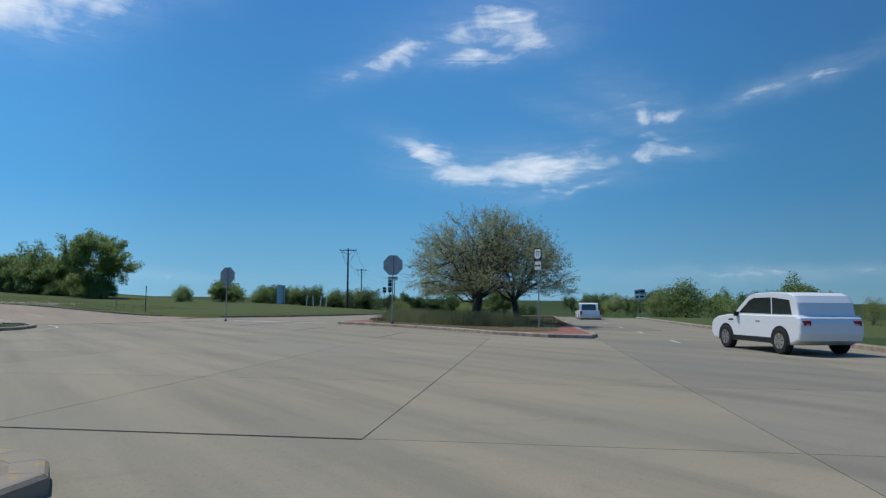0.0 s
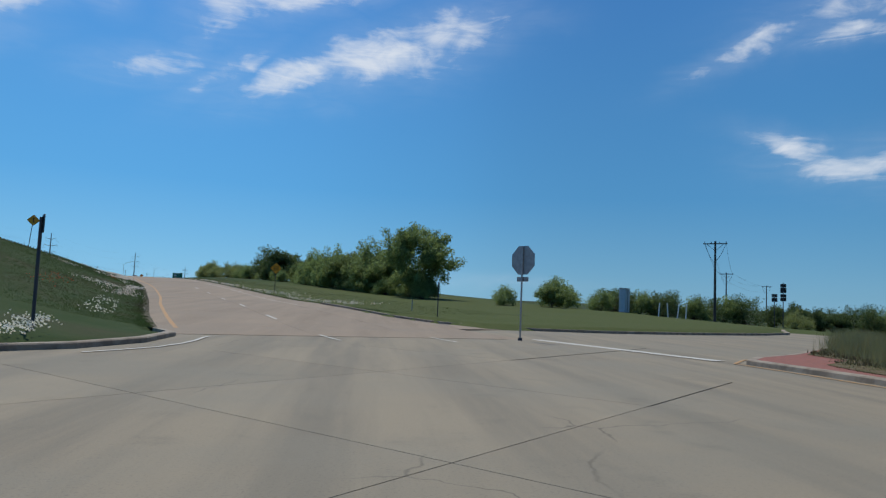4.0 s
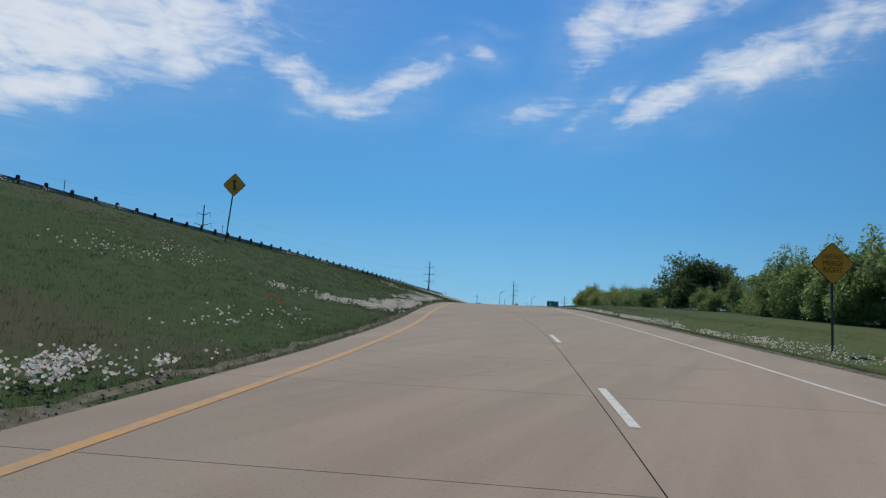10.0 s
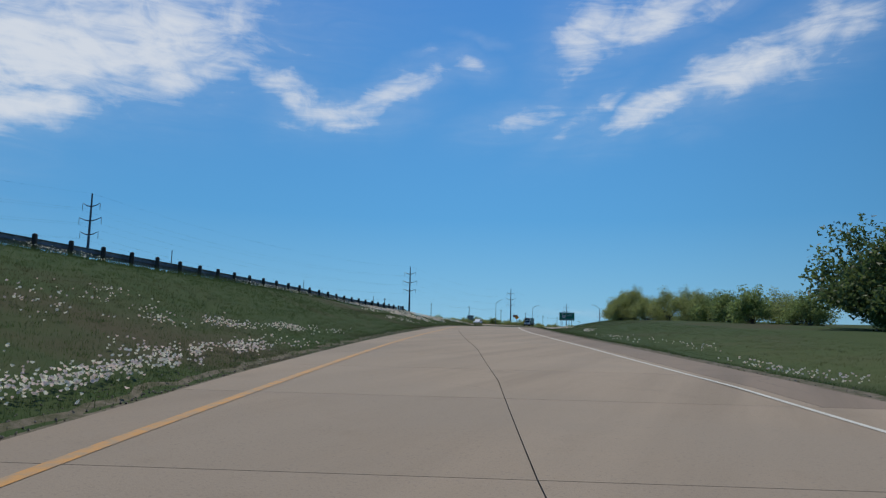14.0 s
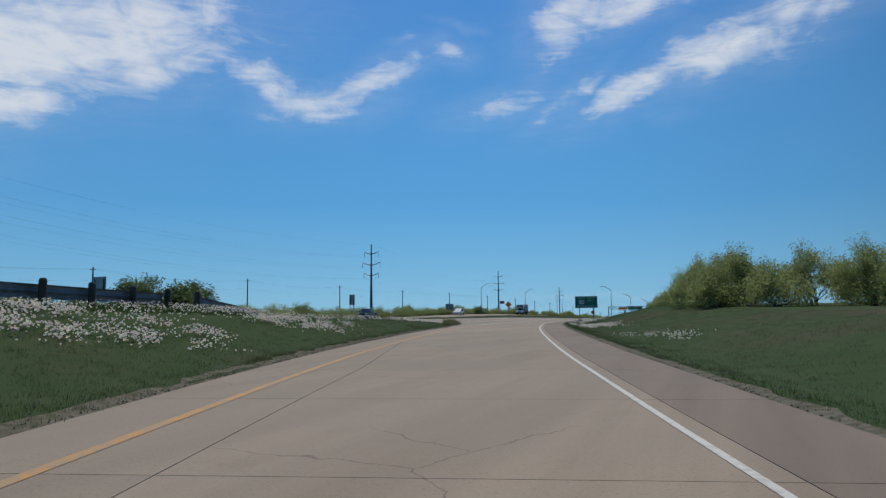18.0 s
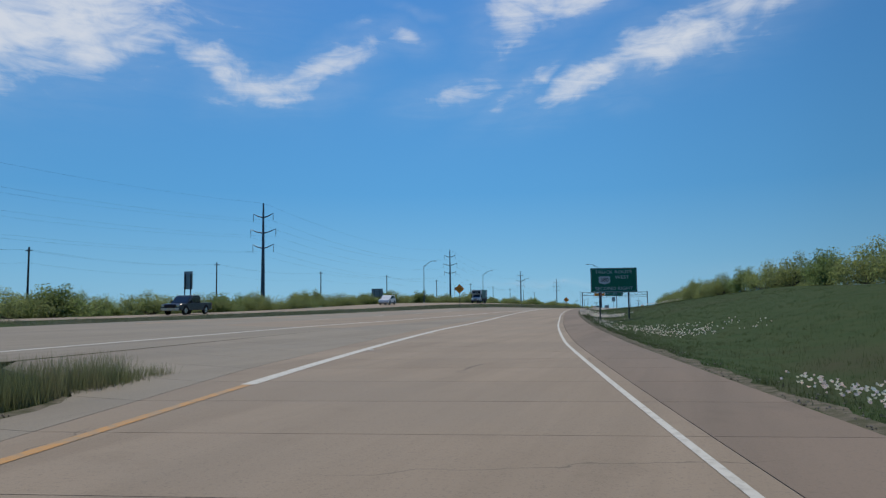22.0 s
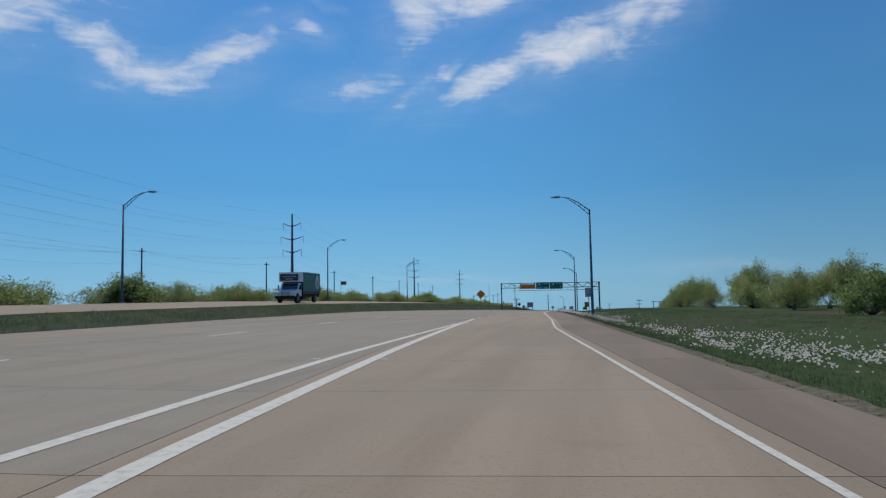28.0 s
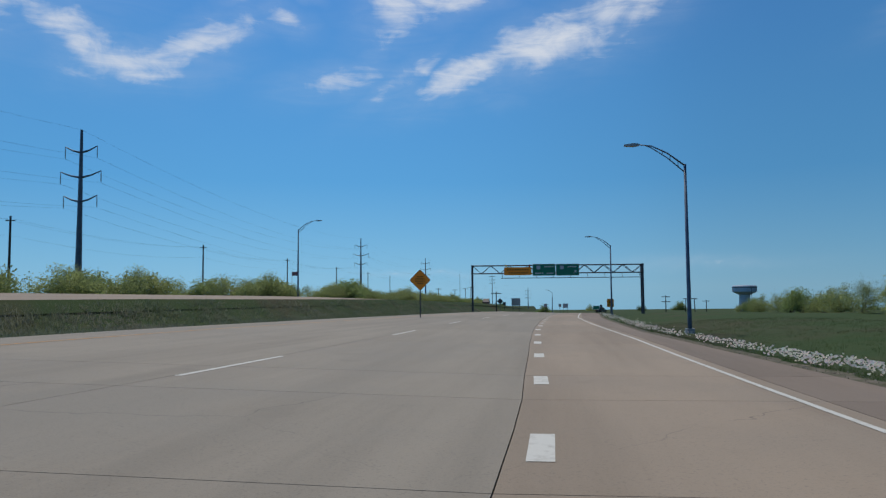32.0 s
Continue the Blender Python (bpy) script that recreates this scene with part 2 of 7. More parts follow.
def mow(m):
    """Lighter mown lawn on the meadow between the ramp and the tree row."""
    nt = m.node_tree
    bs = nt.nodes["Principled BSDF"]
    was = bs.inputs["Base Color"].links[0].from_socket
    pos = nod(nt, "ShaderNodeNewGeometry").outputs["Position"]
    sx = nod(nt, "ShaderNodeSeparateXYZ")
    nt.links.new(pos, sx.inputs[0])
    n = nod(nt, "ShaderNodeTexNoise", Scale=0.25, Detail=5.0)
    nt.links.new(pos, n.inputs["Vector"])
    off = math_(nt, "MULTIPLY_ADD", sx.outputs[0], 0.94, math_(nt, "MULTIPLY_ADD", sx.outputs[1], 0.35, math_(nt, "MULTIPLY_ADD", n.outputs[0], 3.0, -31.5)))

    def step(v, lo, hi):
        r = nod(nt, "ShaderNodeMapRange", interpolation_type="SMOOTHSTEP")
        r.inputs[1].default_value, r.inputs[2].default_value = lo, hi
        nt.links.new(v, r.inputs[0])
        return r.outputs[0]

    zone = math_(nt, "MULTIPLY", step(off, 0.0, 3.5), math_(nt, "SUBTRACT", 1.0, step(sx.outputs[1], 120.0, 200.0)))
    x = nod(nt, "ShaderNodeMix", data_type="RGBA")
    nt.links.new(math_(nt, "MULTIPLY", zone, 0.85), x.inputs[0])
    nt.links.new(was, x.inputs[6])
    gr_ = nod(nt, "ShaderNodeTexNoise", Scale=2.2, Detail=8.0)
    nt.links.new(pos, gr_.inputs["Vector"])
    two = nod(nt, "ShaderNodeMix", data_type="RGBA")
    nt.links.new(gr_.outputs[0], two.inputs[0])
    two.inputs[6].default_value, two.inputs[7].default_value = (0.060, 0.088, 0.026, 1), (0.105, 0.112, 0.042, 1)
    nt.links.new(two.outputs[2], x.inputs[7])
    nt.links.new(x.outputs[2], bs.inputs["Base Color"])
    return m


def road_material(name, base, dark, tint, turn):
    """Worn concrete: streaks along the lanes, stains, speckled aggregate and fine broken cracks."""
    m = bpy.data.materials.new(name)
    m.use_nodes = True
    nt = m.node_tree
    bs = nt.nodes["Principled BSDF"]
    bs.inputs["Roughness"].default_value, bs.inputs["Specular IOR Level"].default_value = 0.86, 0.25
    geo = nod(nt, "ShaderNodeNewGeometry")
    pos = geo.outputs["Position"]
    along = nod(nt, "ShaderNodeMapping")
    along.inputs["Rotation"].default_value = (0, 0, radians(-turn))
    along.inputs["Scale"].default_value = (1.0, 0.07, 1.0)
    nt.links.new(pos, along.inputs[0])

    def field(vec, sc, lo, hi, det=5.0, rough=0.6):
        n = nod(nt, "ShaderNodeTexNoise", Scale=sc, Detail=det, Roughness=rough)
        nt.links.new(vec, n.inputs["Vector"])
        r = nod(nt, "ShaderNodeMapRange", interpolation_type="SMOOTHSTEP")
        r.inputs[1].default_value, r.inputs[2].default_value = lo, hi
        nt.links.new(n.outputs[0], r.inputs[0])
        return r.outputs[0]

    def blend(fac, a, b, k=1.0):
        x = nod(nt, "ShaderNodeMix", data_type="RGBA")
        nt.links.new(math_(nt, "MULTIPLY", fac, k), x.inputs[0])
        for i, v in ((6, a), (7, b)):
            if isinstance(v, tuple):
                x.inputs[i].default_value = (*v, 1)
            else:
                nt.links.new(v, x.inputs[i])
        return x.outputs[2]

    col = blend(field(along.outputs[0], 0.85, 0.36, 0.70), base, dark, 0.75)
    col = blend(field(pos, 0.16, 0.42, 0.66), col, tint, 0.8)
    col = blend(field(pos, 0.9, 0.56, 0.78), col, dark, 0.6)
    col = blend(field(pos, 7.0, 0.65, 0.76, 3.0), col, (0.07, 0.06, 0.05), 0.12)
    col = blend(field(pos, 32.0, 0.52, 0.74, 3.0), col, (0.09, 0.08, 0.065), 0.34)
    wob = nod(nt, "ShaderNodeTexNoise", Scale=0.9, Detail=5.0)
    nt.links.new(pos, wob.inputs["Vector"])
    addv = nod(nt, "ShaderNodeVectorMath", operation="MULTIPLY_ADD")
    addv.inputs[1].default_value = (0.9, 0.9, 0)
    nt.links.new(wob.outputs["Color"], addv.inputs[0])
    nt.links.new(pos, addv.inputs[2])
    vor = nod(nt, "ShaderNodeTexVoronoi", feature="DISTANCE_TO_EDGE", Scale=0.17)
    nt.links.new(addv.outputs[0], vor.inputs["Vector"])
    cr = nod(nt, "ShaderNodeMapRange")
    cr.inputs[1].default_value, cr.inputs[2].default_value, cr.inputs[3].default_value, cr.inputs[4].default_value = 0.0, 0.0026, 1.0, 0.0
    nt.links.new(vor.outputs["Distance"], cr.inputs[0])
    crack = math_(nt, "MULTIPLY", cr.outputs[0], field(pos, 0.13, 0.53, 0.60, 3.0))
    col = blend(crack, col, (0.06, 0.053, 0.045), 0.6)
    h = nod(nt, "ShaderNodeHueSaturation")
    oi = nod(nt, "ShaderNodeObjectInfo")
    nt.links.new(math_(nt, "MULTIPLY_ADD", oi.outputs["Random"], 0.09, 0.955), h.inputs["Value"])
    nt.links.new(col, h.inputs["Color"])
    nt.links.new(h.outputs[0], bs.inputs["Base Color"])
    n = nod(nt, "ShaderNodeTexNoise", Scale=55.0, Detail=5.0)
    nt.links.new(pos, n.inputs["Vector"])
    b = nod(nt, "ShaderNodeBump", Strength=0.35, Distance=0.015)
    nt.links.new(n.outputs[0], b.inputs["Height"])
    nt.links.new(b.outputs[0], bs.inputs["Normal"])
    return m


M = dict(
    concrete=road_material("pale_concrete", (0.290, 0.228, 0.162), (0.215, 0.168, 0.118), (0.250, 0.203, 0.150), 14),
    lanes=road_material("older_grey_concrete", (0.262, 0.226, 0.172), (0.195, 0.168, 0.128), (0.225, 0.20, 0.158), 8),
    shoulder=road_material("brown_shoulder_concrete", (0.212, 0.162, 0.118), (0.150, 0.116, 0.085), (0.185, 0.146, 0.110), 14),
    apron=road_material("worn_concrete", (0.276, 0.234, 0.163), (0.165, 0.148, 0.112), (0.225, 0.205, 0.155), -29),
    street=road_material("grey_street_concrete", (0.240, 0.212, 0.160), (0.155, 0.140, 0.110), (0.205, 0.187, 0.148), -29),
    joint=material("joint_filler", (0.07, 0.062, 0.055), 0.9, col2=(0.12, 0.105, 0.09), scale=3),
    kerb=material("kerb_concrete", (0.33, 0.285, 0.22), 0.85, col2=(0.21, 0.17, 0.125), scale=2.2, bump=0.3, bscale=50),
    kerb_yellow=material("worn_yellow_kerb_paint", (0.25, 0.215, 0.165), 0.85, col2=(0.40, 0.25, 0.06), scale=3.5, mixlo=0.53, mixhi=0.62, bump=0.4),
    brick=material("red_paving", (0.27, 0.105, 0.075), 0.85, col2=(0.19, 0.085, 0.065), scale=6, rand=0.3, bump=0.3),
    white=material("white_road_paint", (0.52, 0.50, 0.43), 0.65, col2=(0.36, 0.335, 0.275), scale=7, mixlo=0.45, mixhi=0.75, bump=0.2),
    yellow=material("yellow_road_paint", (0.47, 0.245, 0.075), 0.75, col2=(0.31, 0.225, 0.135), scale=5, detail=10.0, mixlo=0.36, mixhi=0.66, bump=0.2),
    grass=mow(material("meadow_grass", (0.035, 0.061, 0.020), 0.95, col2=(0.049, 0.069, 0.026), scale=1.1, detail=9.0, mixlo=0.3, mixhi=0.7, col3=(0.064, 0.059, 0.033), scale3=0.09, bump=0.7, bscale=22, spec=0.08)),
    blade=material("grass_blades", (0.056, 0.096, 0.031), 0.8, col2=(0.070, 0.102, 0.038), scale=0.6, col3=(0.074, 0.070, 0.038), scale3=0.11, rand=0.25, trans=0.55, spec=0.12),
    medgrass=material("median_grass_blades", (0.150, 0.185, 0.115), 0.85, col2=(0.205, 0.225, 0.15), scale=0.5, col3=(0.245, 0.24, 0.18), scale3=0.15, rand=0.35, trans=0.5, spec=0.1),
    mown=material("mown_grass_blades", (0.070, 0.098, 0.031), 0.85, col2=(0.100, 0.108, 0.042), scale=0.8, rand=0.35, trans=0.3, spec=0.12),
    tallgrass=material("ornamental_grass", (0.18, 0.21, 0.10), 0.8, col2=(0.22, 0.215, 0.115), scale=1.2, rand=0.5, trans=0.45, spec=0.15),
    cover=material("low_ground_cover", (0.115, 0.115, 0.055), 0.9, col2=(0.15, 0.12, 0.07), scale=1.5, rand=0.5, trans=0.2, spec=0.1),
    soil=material("mulch_bed", (0.15, 0.115, 0.075), 0.95, col2=(0.085, 0.085, 0.035), scale=2.5, bump=0.9, bscale=25, spec=0.1),
    dirt=material("bare_edge_soil", (0.155, 0.133, 0.10), 0.95, col2=(0.075, 0.075, 0.042), scale=5, detail=9.0, bump=0.8, bscale=30, spec=0.1),
    grit=material("grey_grit", (0.22, 0.195, 0.16), 0.9, col2=(0.12, 0.105, 0.085), scale=6, rand=0.6, spec=0.1),
    petal=material("pale_pink_petals", (0.84, 0.70, 0.64), 0.7, rand=0.28, trans=0.35, spec=0.1),
    petal_w=material("white_petals", (0.84, 0.81, 0.69), 0.7, rand=0.25, trans=0.35, spec=0.1),
    petal_r=material("red_orange_petals", (0.55, 0.10, 0.05), 0.7, rand=0.4, trans=0.3, spec=0.1),
    leaf=material("fresh_green_leaves", (0.25, 0.315, 0.11), 0.6, col2=(0.18, 0.245, 0.085), scale=0.35, rand=0.6, trans=0.58, spec=0.25),
    leaf_dark=material("dark_green_leaves", (0.095, 0.14, 0.05), 0.55, col2=(0.12, 0.165, 0.056), scale=0.5, rand=0.6, trans=0.5, spec=0.3),
    leaf_yel=material("yellow_green_leaves", (0.315, 0.35, 0.135), 0.6, col2=(0.25, 0.295, 0.105), scale=0.5, rand=0.45, trans=0.6, spec=0.25),
    leaf_grey=material("sparse_olive_leaves", (0.33, 0.36, 0.17), 0.6, col2=(0.38, 0.37, 0.20), scale=0.6, rand=0.55, trans=0.5, spec=0.25),
    bark=material("grey_brown_bark", (0.078, 0.068, 0.060), 0.9, col2=(0.045, 0.040, 0.036), scale=9, bump=0.8, bscale=30, stretch=(1, 1, 0.25)),
    galv=material("galvanised_steel", (0.42, 0.43, 0.43), 0.5, 0.75, col2=(0.33, 0.34, 0.34), scale=5, bump=0.1),
    rail=material("dull_grey_rail_steel", (0.27, 0.28, 0.30), 0.6, 0.5, col2=(0.19, 0.195, 0.20), scale=2),
    pole=material("blue_grey_painted_steel", (0.13, 0.16, 0.20), 0.55, 0.4, col2=(0.10, 0.12, 0.15), scale=2),
    darksteel=material("dark_weathered_steel", (0.06, 0.07, 0.085), 0.6, 0.4, col2=(0.085, 0.085, 0.09), scale=2),
    wood=material("weathered_pole_timber", (0.085, 0.075, 0.066), 0.9, col2=(0.05, 0.046, 0.042), scale=8, bump=0.5, stretch=(1, 1, 0.1)),
    signback=material("sign_back_aluminium", (0.36, 0.375, 0.38), 0.5, 0.6, col2=(0.30, 0.31, 0.31), scale=6),
    green=material("green_reflective_sheet", (0.012, 0.17, 0.10), 0.45, col2=(0.016, 0.19, 0.115), scale=2),
    swhite=material("white_reflective_sheet", (0.68, 0.69, 0.68), 0.45, col2=(0.60, 0.61, 0.60), scale=4),
    sbrown=material("faded_brown_sheet", (0.22, 0.09, 0.02), 0.5),
    sblack=material("black_sheet", (0.015, 0.015, 0.017), 0.5),
    syellow=material("amber_sign_sheet", (0.92, 0.35, 0.02), 0.45, col2=(0.86, 0.33, 0.03), scale=4),
    sorange=material("orange_sign_sheet", (0.92, 0.29, 0.02), 0.45, col2=(0.84, 0.26, 0.02), scale=4),
    sblue=material("pale_blue_sheet", (0.40, 0.46, 0.50), 0.6, col2=(0.35, 0.40, 0.44), scale=4),
    rubber=material("black_rubber", (0.02, 0.02, 0.02), 0.85),
    carwhite=material("white_car_paint", (0.75, 0.75, 0.74), 0.25, spec=0.6),
    cardark=material("dark_car_paint", (0.022, 0.027, 0.034), 0.25, spec=0.6),
    glass=material("dark_car_glass", (0.02, 0.025, 0.03), 0.08, spec=0.9),
    lampred=material("red_lens", (0.35, 0.015, 0.012), 0.3),
    chrome=material("bright_metal", (0.6, 0.6, 0.62), 0.2, 1.0),
    lampamber=material("amber_lens", (0.85, 0.42, 0.02), 0.3),
    cargogreen=material("green_cargo_side", (0.018, 0.115, 0.075), 0.4, col2=(0.022, 0.10, 0.066), scale=3),
    cargobrown=material("brown_cargo_edge", (0.085, 0.065, 0.055), 0.6, col2=(0.06, 0.05, 0.045), scale=3),
    palegreen=material("pale_green_sheet", (0.10, 0.30, 0.22), 0.5),
    plaster=material("pale_wall", (0.50, 0.48, 0.44), 0.8, col2=(0.42, 0.40, 0.37), scale=1),
    wire=material("dark_wire", (0.03, 0.03, 0.035), 0.6),
    flagcloth=material("faded_red_white_cloth", (0.40, 0.12, 0.12), 0.8),
)


# ---- mesh helpers ----
class Mesh:
    def __init__(self):
        self.v, self.f = [], []

    def poly(self, pts):
        n = len(self.v)
        self.v += [tuple(p) for p in pts]
        self.f.append(tuple(range(n, n + len(pts))))

    def hull(self, a, b):
        """Two loops of the same length joined by sides, with both ends closed."""
        n, k = len(self.v), len(a)
        self.v += [tuple(p) for p in a] + [tuple(p) for p in b]
        for i in range(k):
            j = (i + 1) % k
            self.f.append((n + i, n + j, n + k + j, n + k + i))
        self.f.append(tuple(range(n + k - 1, n - 1, -1)))
        self.f.append(tuple(range(n + k, n + 2 * k)))

    def box(self, c, size, m=None, bev=0.0):
        hx, hy, hz = (d / 2 for d in size)
        b = min(bev, hx * 0.9, hy * 0.9)
        if b > 0:
            ring = [(-hx + b, -hy), (hx - b, -hy), (hx, -hy + b), (hx, hy - b), (hx - b, hy), (-hx + b, hy), (-hx, hy - b), (-hx, -hy + b)]
        else:
            ring = [(-hx, -hy), (hx, -hy), (hx, hy), (-hx, hy)]
        cx, cy, cz = c
        lo = [Vector((cx + x, cy + y, cz - hz)) for x, y in ring]
        hi = [Vector((cx + x, cy + y, cz + hz)) for x, y in ring]
        if m:
            lo, hi = [m @ p for p in lo], [m @ p for p in hi]
        self.hull(lo, hi)

    def tube(self, pts, radii, seg=8, caps=True):
        pts = [Vector(p) for p in pts]
        n0 = len(self.v)
        for i, p in enumerate(pts):
            d = (pts[min(i + 1, len(pts) - 1)] - pts[max(i - 1, 0)]).normalized()
            a = d.orthogonal().normalized() if abs(d.z) < 0.95 else Vector((1, 0, 0)).cross(d).normalized()
            b = d.cross(a)
            r = radii[i] if isinstance(radii, (list, tuple)) else radii
            for k in range(seg):
                t = 2 * math.pi * k / seg
                self.v.append(tuple(p + a * (math.cos(t) * r) + b * (math.sin(t) * r)))
        for i in range(len(pts) - 1):
            for k in range(seg):
                j = (k + 1) % seg
                self.f.append((n0 + i * seg + k, n0 + i * seg + j, n0 + (i + 1) * seg + j, n0 + (i + 1) * seg + k))
        if caps:
            self.f.append(tuple(range(n0 + seg - 1, n0 - 1, -1)))
            e = n0 + (len(pts) - 1) * seg
            self.f.append(tuple(range(e, e + seg)))

    def data(self, name, mat, smooth=False):
        me = bpy.data.meshes.new(name)
        me.from_pydata(self.v, [], self.f)
        me.materials.append(mat)
        if smooth:
            me.polygons.foreach_set("use_smooth", [True] * len(me.polygons))
        me.update()
        return me


def part(name, ms, mat, parent=None, label="", smooth=False, at=None, kind=""):
    ob = new(name, ms.data(name, mat, smooth) if isinstance(ms, Mesh) else ms)
    if at is not None:
        ob.matrix_world = at
    if parent:
        ob.parent = parent
    return tagged(ob, label, kind=kind)


def thing(name, at, label, category, group="", kind=""):
    ob = new(name)
    ob.matrix_world = at if isinstance(at, Matrix) else Matrix.Translation(at)
    return tagged(ob, label, category, group, kind)


def words(name, text, size, mat, parent, at, squeeze=1.0):
    cu = bpy.data.curves.new(name, "FONT")
    cu.body, cu.size, cu.align_x, cu.align_y, cu.extrude = text, size, "CENTER", "CENTER", 0.002
    tmp = bpy.data.objects.new(name, cu)
    scene.collection.objects.link(tmp)
    bpy.context.view_layer.update()
    me = bpy.data.meshes.new_from_object(tmp.evaluated_get(bpy.context.evaluated_depsgraph_get()))
    bpy.data.objects.remove(tmp)
    me.materials.clear()
    me.materials.append(mat)
    ob = new(name, me)
    ob.parent = parent
    ob.matrix_basis = at @ Matrix.Diagonal((squeeze, 1, 1, 1))
    return ob


# ---- the plan: one line along the ramp and the highway ----
LINE = [(22.2, 3.3), (16.0, 22.3), (9.7, 41.3), (3.4, 60.3), (-2.9, 79.3), (-11.8, 104.5), (-21.9, 128.1), (-31.6, 151.6), (-40.7, 175.5), (-49.3, 200.3), (-57.3, 226.6), (-64.7, 254.6), (-71.2, 284.0), (-76.5, 313.9), (-80.8, 343.6), (-84.3, 372.8), (-87.0, 401.9), (-89.2, 431.3), (-90.9, 461.2), (-92.1, 491.1), (-92.9, 521.1), (-93.5, 551.1), (-94.1, 581.1)]
cc = np.array(LINE)
cc = np.vstack([2 * cc[0] - cc[1], cc, 2 * cc[-1] - cc[-2]])
fine = []
for i in range(1, len(cc) - 2):
    a, b, c, d = cc[i - 1:i + 3]
    for t in np.arange(40) / 40:
        fine.append(0.5 * (2 * b + (c - a) * t + (2 * a - 5 * b + 4 * c - d) * t * t + (3 * b - a - 3 * c + d) * t ** 3))
fine.append(cc[-2])
fine = np.array(fine)
fs = np.r_[0, np.cumsum(np.hypot(*np.diff(fine, axis=0).T))]
fd = np.gradient(fine, axis=0)
fd /= np.hypot(*fd.T)[:, None]
S_END = fs[-1]


def at_line(s):
    k = min(max(s, 0), S_END)
    d = np.array([np.interp(k, fs, fd[:, 0]), np.interp(k, fs, fd[:, 1])])
    d /= np.hypot(*d)
    return np.array([np.interp(k, fs, fine[:, 0]), np.interp(k, fs, fine[:, 1])]) + d * (s - k), d


def tab(*rows):
    xs, ys = zip(*rows)
    return lambda s: float(np.interp(s, xs, ys))


zc = tab((47, 0), (52, .10), (57, .28), (62, .46), (72, .76), (85, 1.1), (98.4, 1.62), (111.6, 2.24), (124.4, 2.86), (137, 3.39), (150, 3.81), (163, 4.13), (176, 4.38), (190, 4.61), (204, 4.76), (218, 4.85), (233, 4.89), (263, 4.84), (280, 4.75), (296, 4.65), (345, 4.59), (362, 4.55), (380, 4.40), (398, 4.22), (417, 3.92), (428, 3.68), (440, 3.44), (460, 3.02), (480, 2.56), (500, 2.06), (513, 1.72), (540, 0.85), (580, -0.65), (700, -5.0), (3300, -86))
yel = tab((44, -4.9), (57, -5.15), (68, -5.2), (73, -5.08), (83, -4.8), (105, -4.70), (118, -4.75), (132, -4.62), (143, -4.62), (150, -4.45), (185, -4.3), (210, -5.1), (242, -5.5), (270, -5.25), (283, -5.0), (304, -4.0), (351, -3.58), (386, -2.5), (393, -2.4))
ledge = tab((47, -5.6), (57, -5.9), (83, -5.8), (105, -5.65), (132, -5.65), (185, -5.75), (212, -6.65), (242, -6.85), (257, -7.0), (258.6, -8.0), (260.4, -11.3), (282, -9.75), (290, -9))
jnt = tab((40, -0.12), (62, -0.12), (78, 0), (128, 0), (143, -0.48), (150, -0.55), (160, -1), (183, -2.9), (187, -3.2), (206, -3.85), (215, -4.7), (222, -5.5))
wht0 = tab((72, 4.9), (82, 4.6), (90, 4.4), (109, 4.23), (135, 4.25), (150, 3.9), (182, 2.03), (187, 1.8), (211, 1.4), (242, 1.15), (271, 1.1), (303, 1.86), (351, 2.0), (376, 2.3), (388, 2.95), (405, 3.32), (413, 3.44), (424, 3.66), (434.5, 4.1), (443, 4.5), (455, 4.8), (463, 5.0), (482, 5.8), (513, 8.2), (600, 13))


def wht(s):
    return wht0(s)


redge = tab((60, 12.2), (66, 9.9), (72, 8.8), (80, 7.7), (90, 6.6), (110, 5.95), (137, 6.0), (150, 5.7), (184, 3.85), (211, 3.38), (240, 3.25), (271, 3.23), (303, 3.75), (352, 3.85), (389, 5.05), (428, 5.75), (450, 5.95), (480, 7.8), (513, 10.8), (600, 16))
hwout = tab((-100, -62), (90, -34), (131, -28), (171, -21.5), (215, -17), (250, -14.6), (284, -12.0), (307, -9.3), (323, -7.7), (350, -5.0), (361, -4.3), (388, -2.42), (393, -2.4))
dash = tab((-100, -66.2), (90, -38.2), (171, -25.8), (215, -21.4), (284, -17.0), (323, -13.6), (340, -12.2), (372, -10.5), (394, -9.4), (413, -7.8), (420, -6.9), (428, -6.05), (432.5, -5.64), (443, -4.8), (460, -3.85), (469, -3.15), (482, -2.0), (513, 1.0), (600, 6))
hwyel = tab((-100, -70.2), (90, -42.2), (171, -29.8), (215, -25.6), (284, -21.5), (340, -17.2), (394, -14.6), (415, -14.2), (428, -13.9), (444, -12.6), (480, -7.6), (513, -3.8), (600, 1.5))
strp = tab((393, -2.35), (405, -1.25), (412.5, -0.80), (418, -0.48), (422, -0.12), (426, 0.18), (430, 0.33), (435, 0.55), (441, 0.76), (452, 1.2), (480, 2.8), (513, 5.2), (600, 10))
rail_o = tab((-40, -55), (90.8, -30.3), (106, -28.5), (131, -24.2), (150, -20.9), (171, -17.4), (186, -15.4), (206.8, -12.9), (216, -12.1), (240, -11.0))
rail_z = tab((-40, 8.8), (60, 8.6), (91, 8.35), (106, 8.15), (131, 7.8), (150, 7.6), (171, 7.2), (186, 6.9), (196, 6.55), (207, 6.35), (216, 6.2), (240, 5.7), (262, 5.2), (280, 4.95))
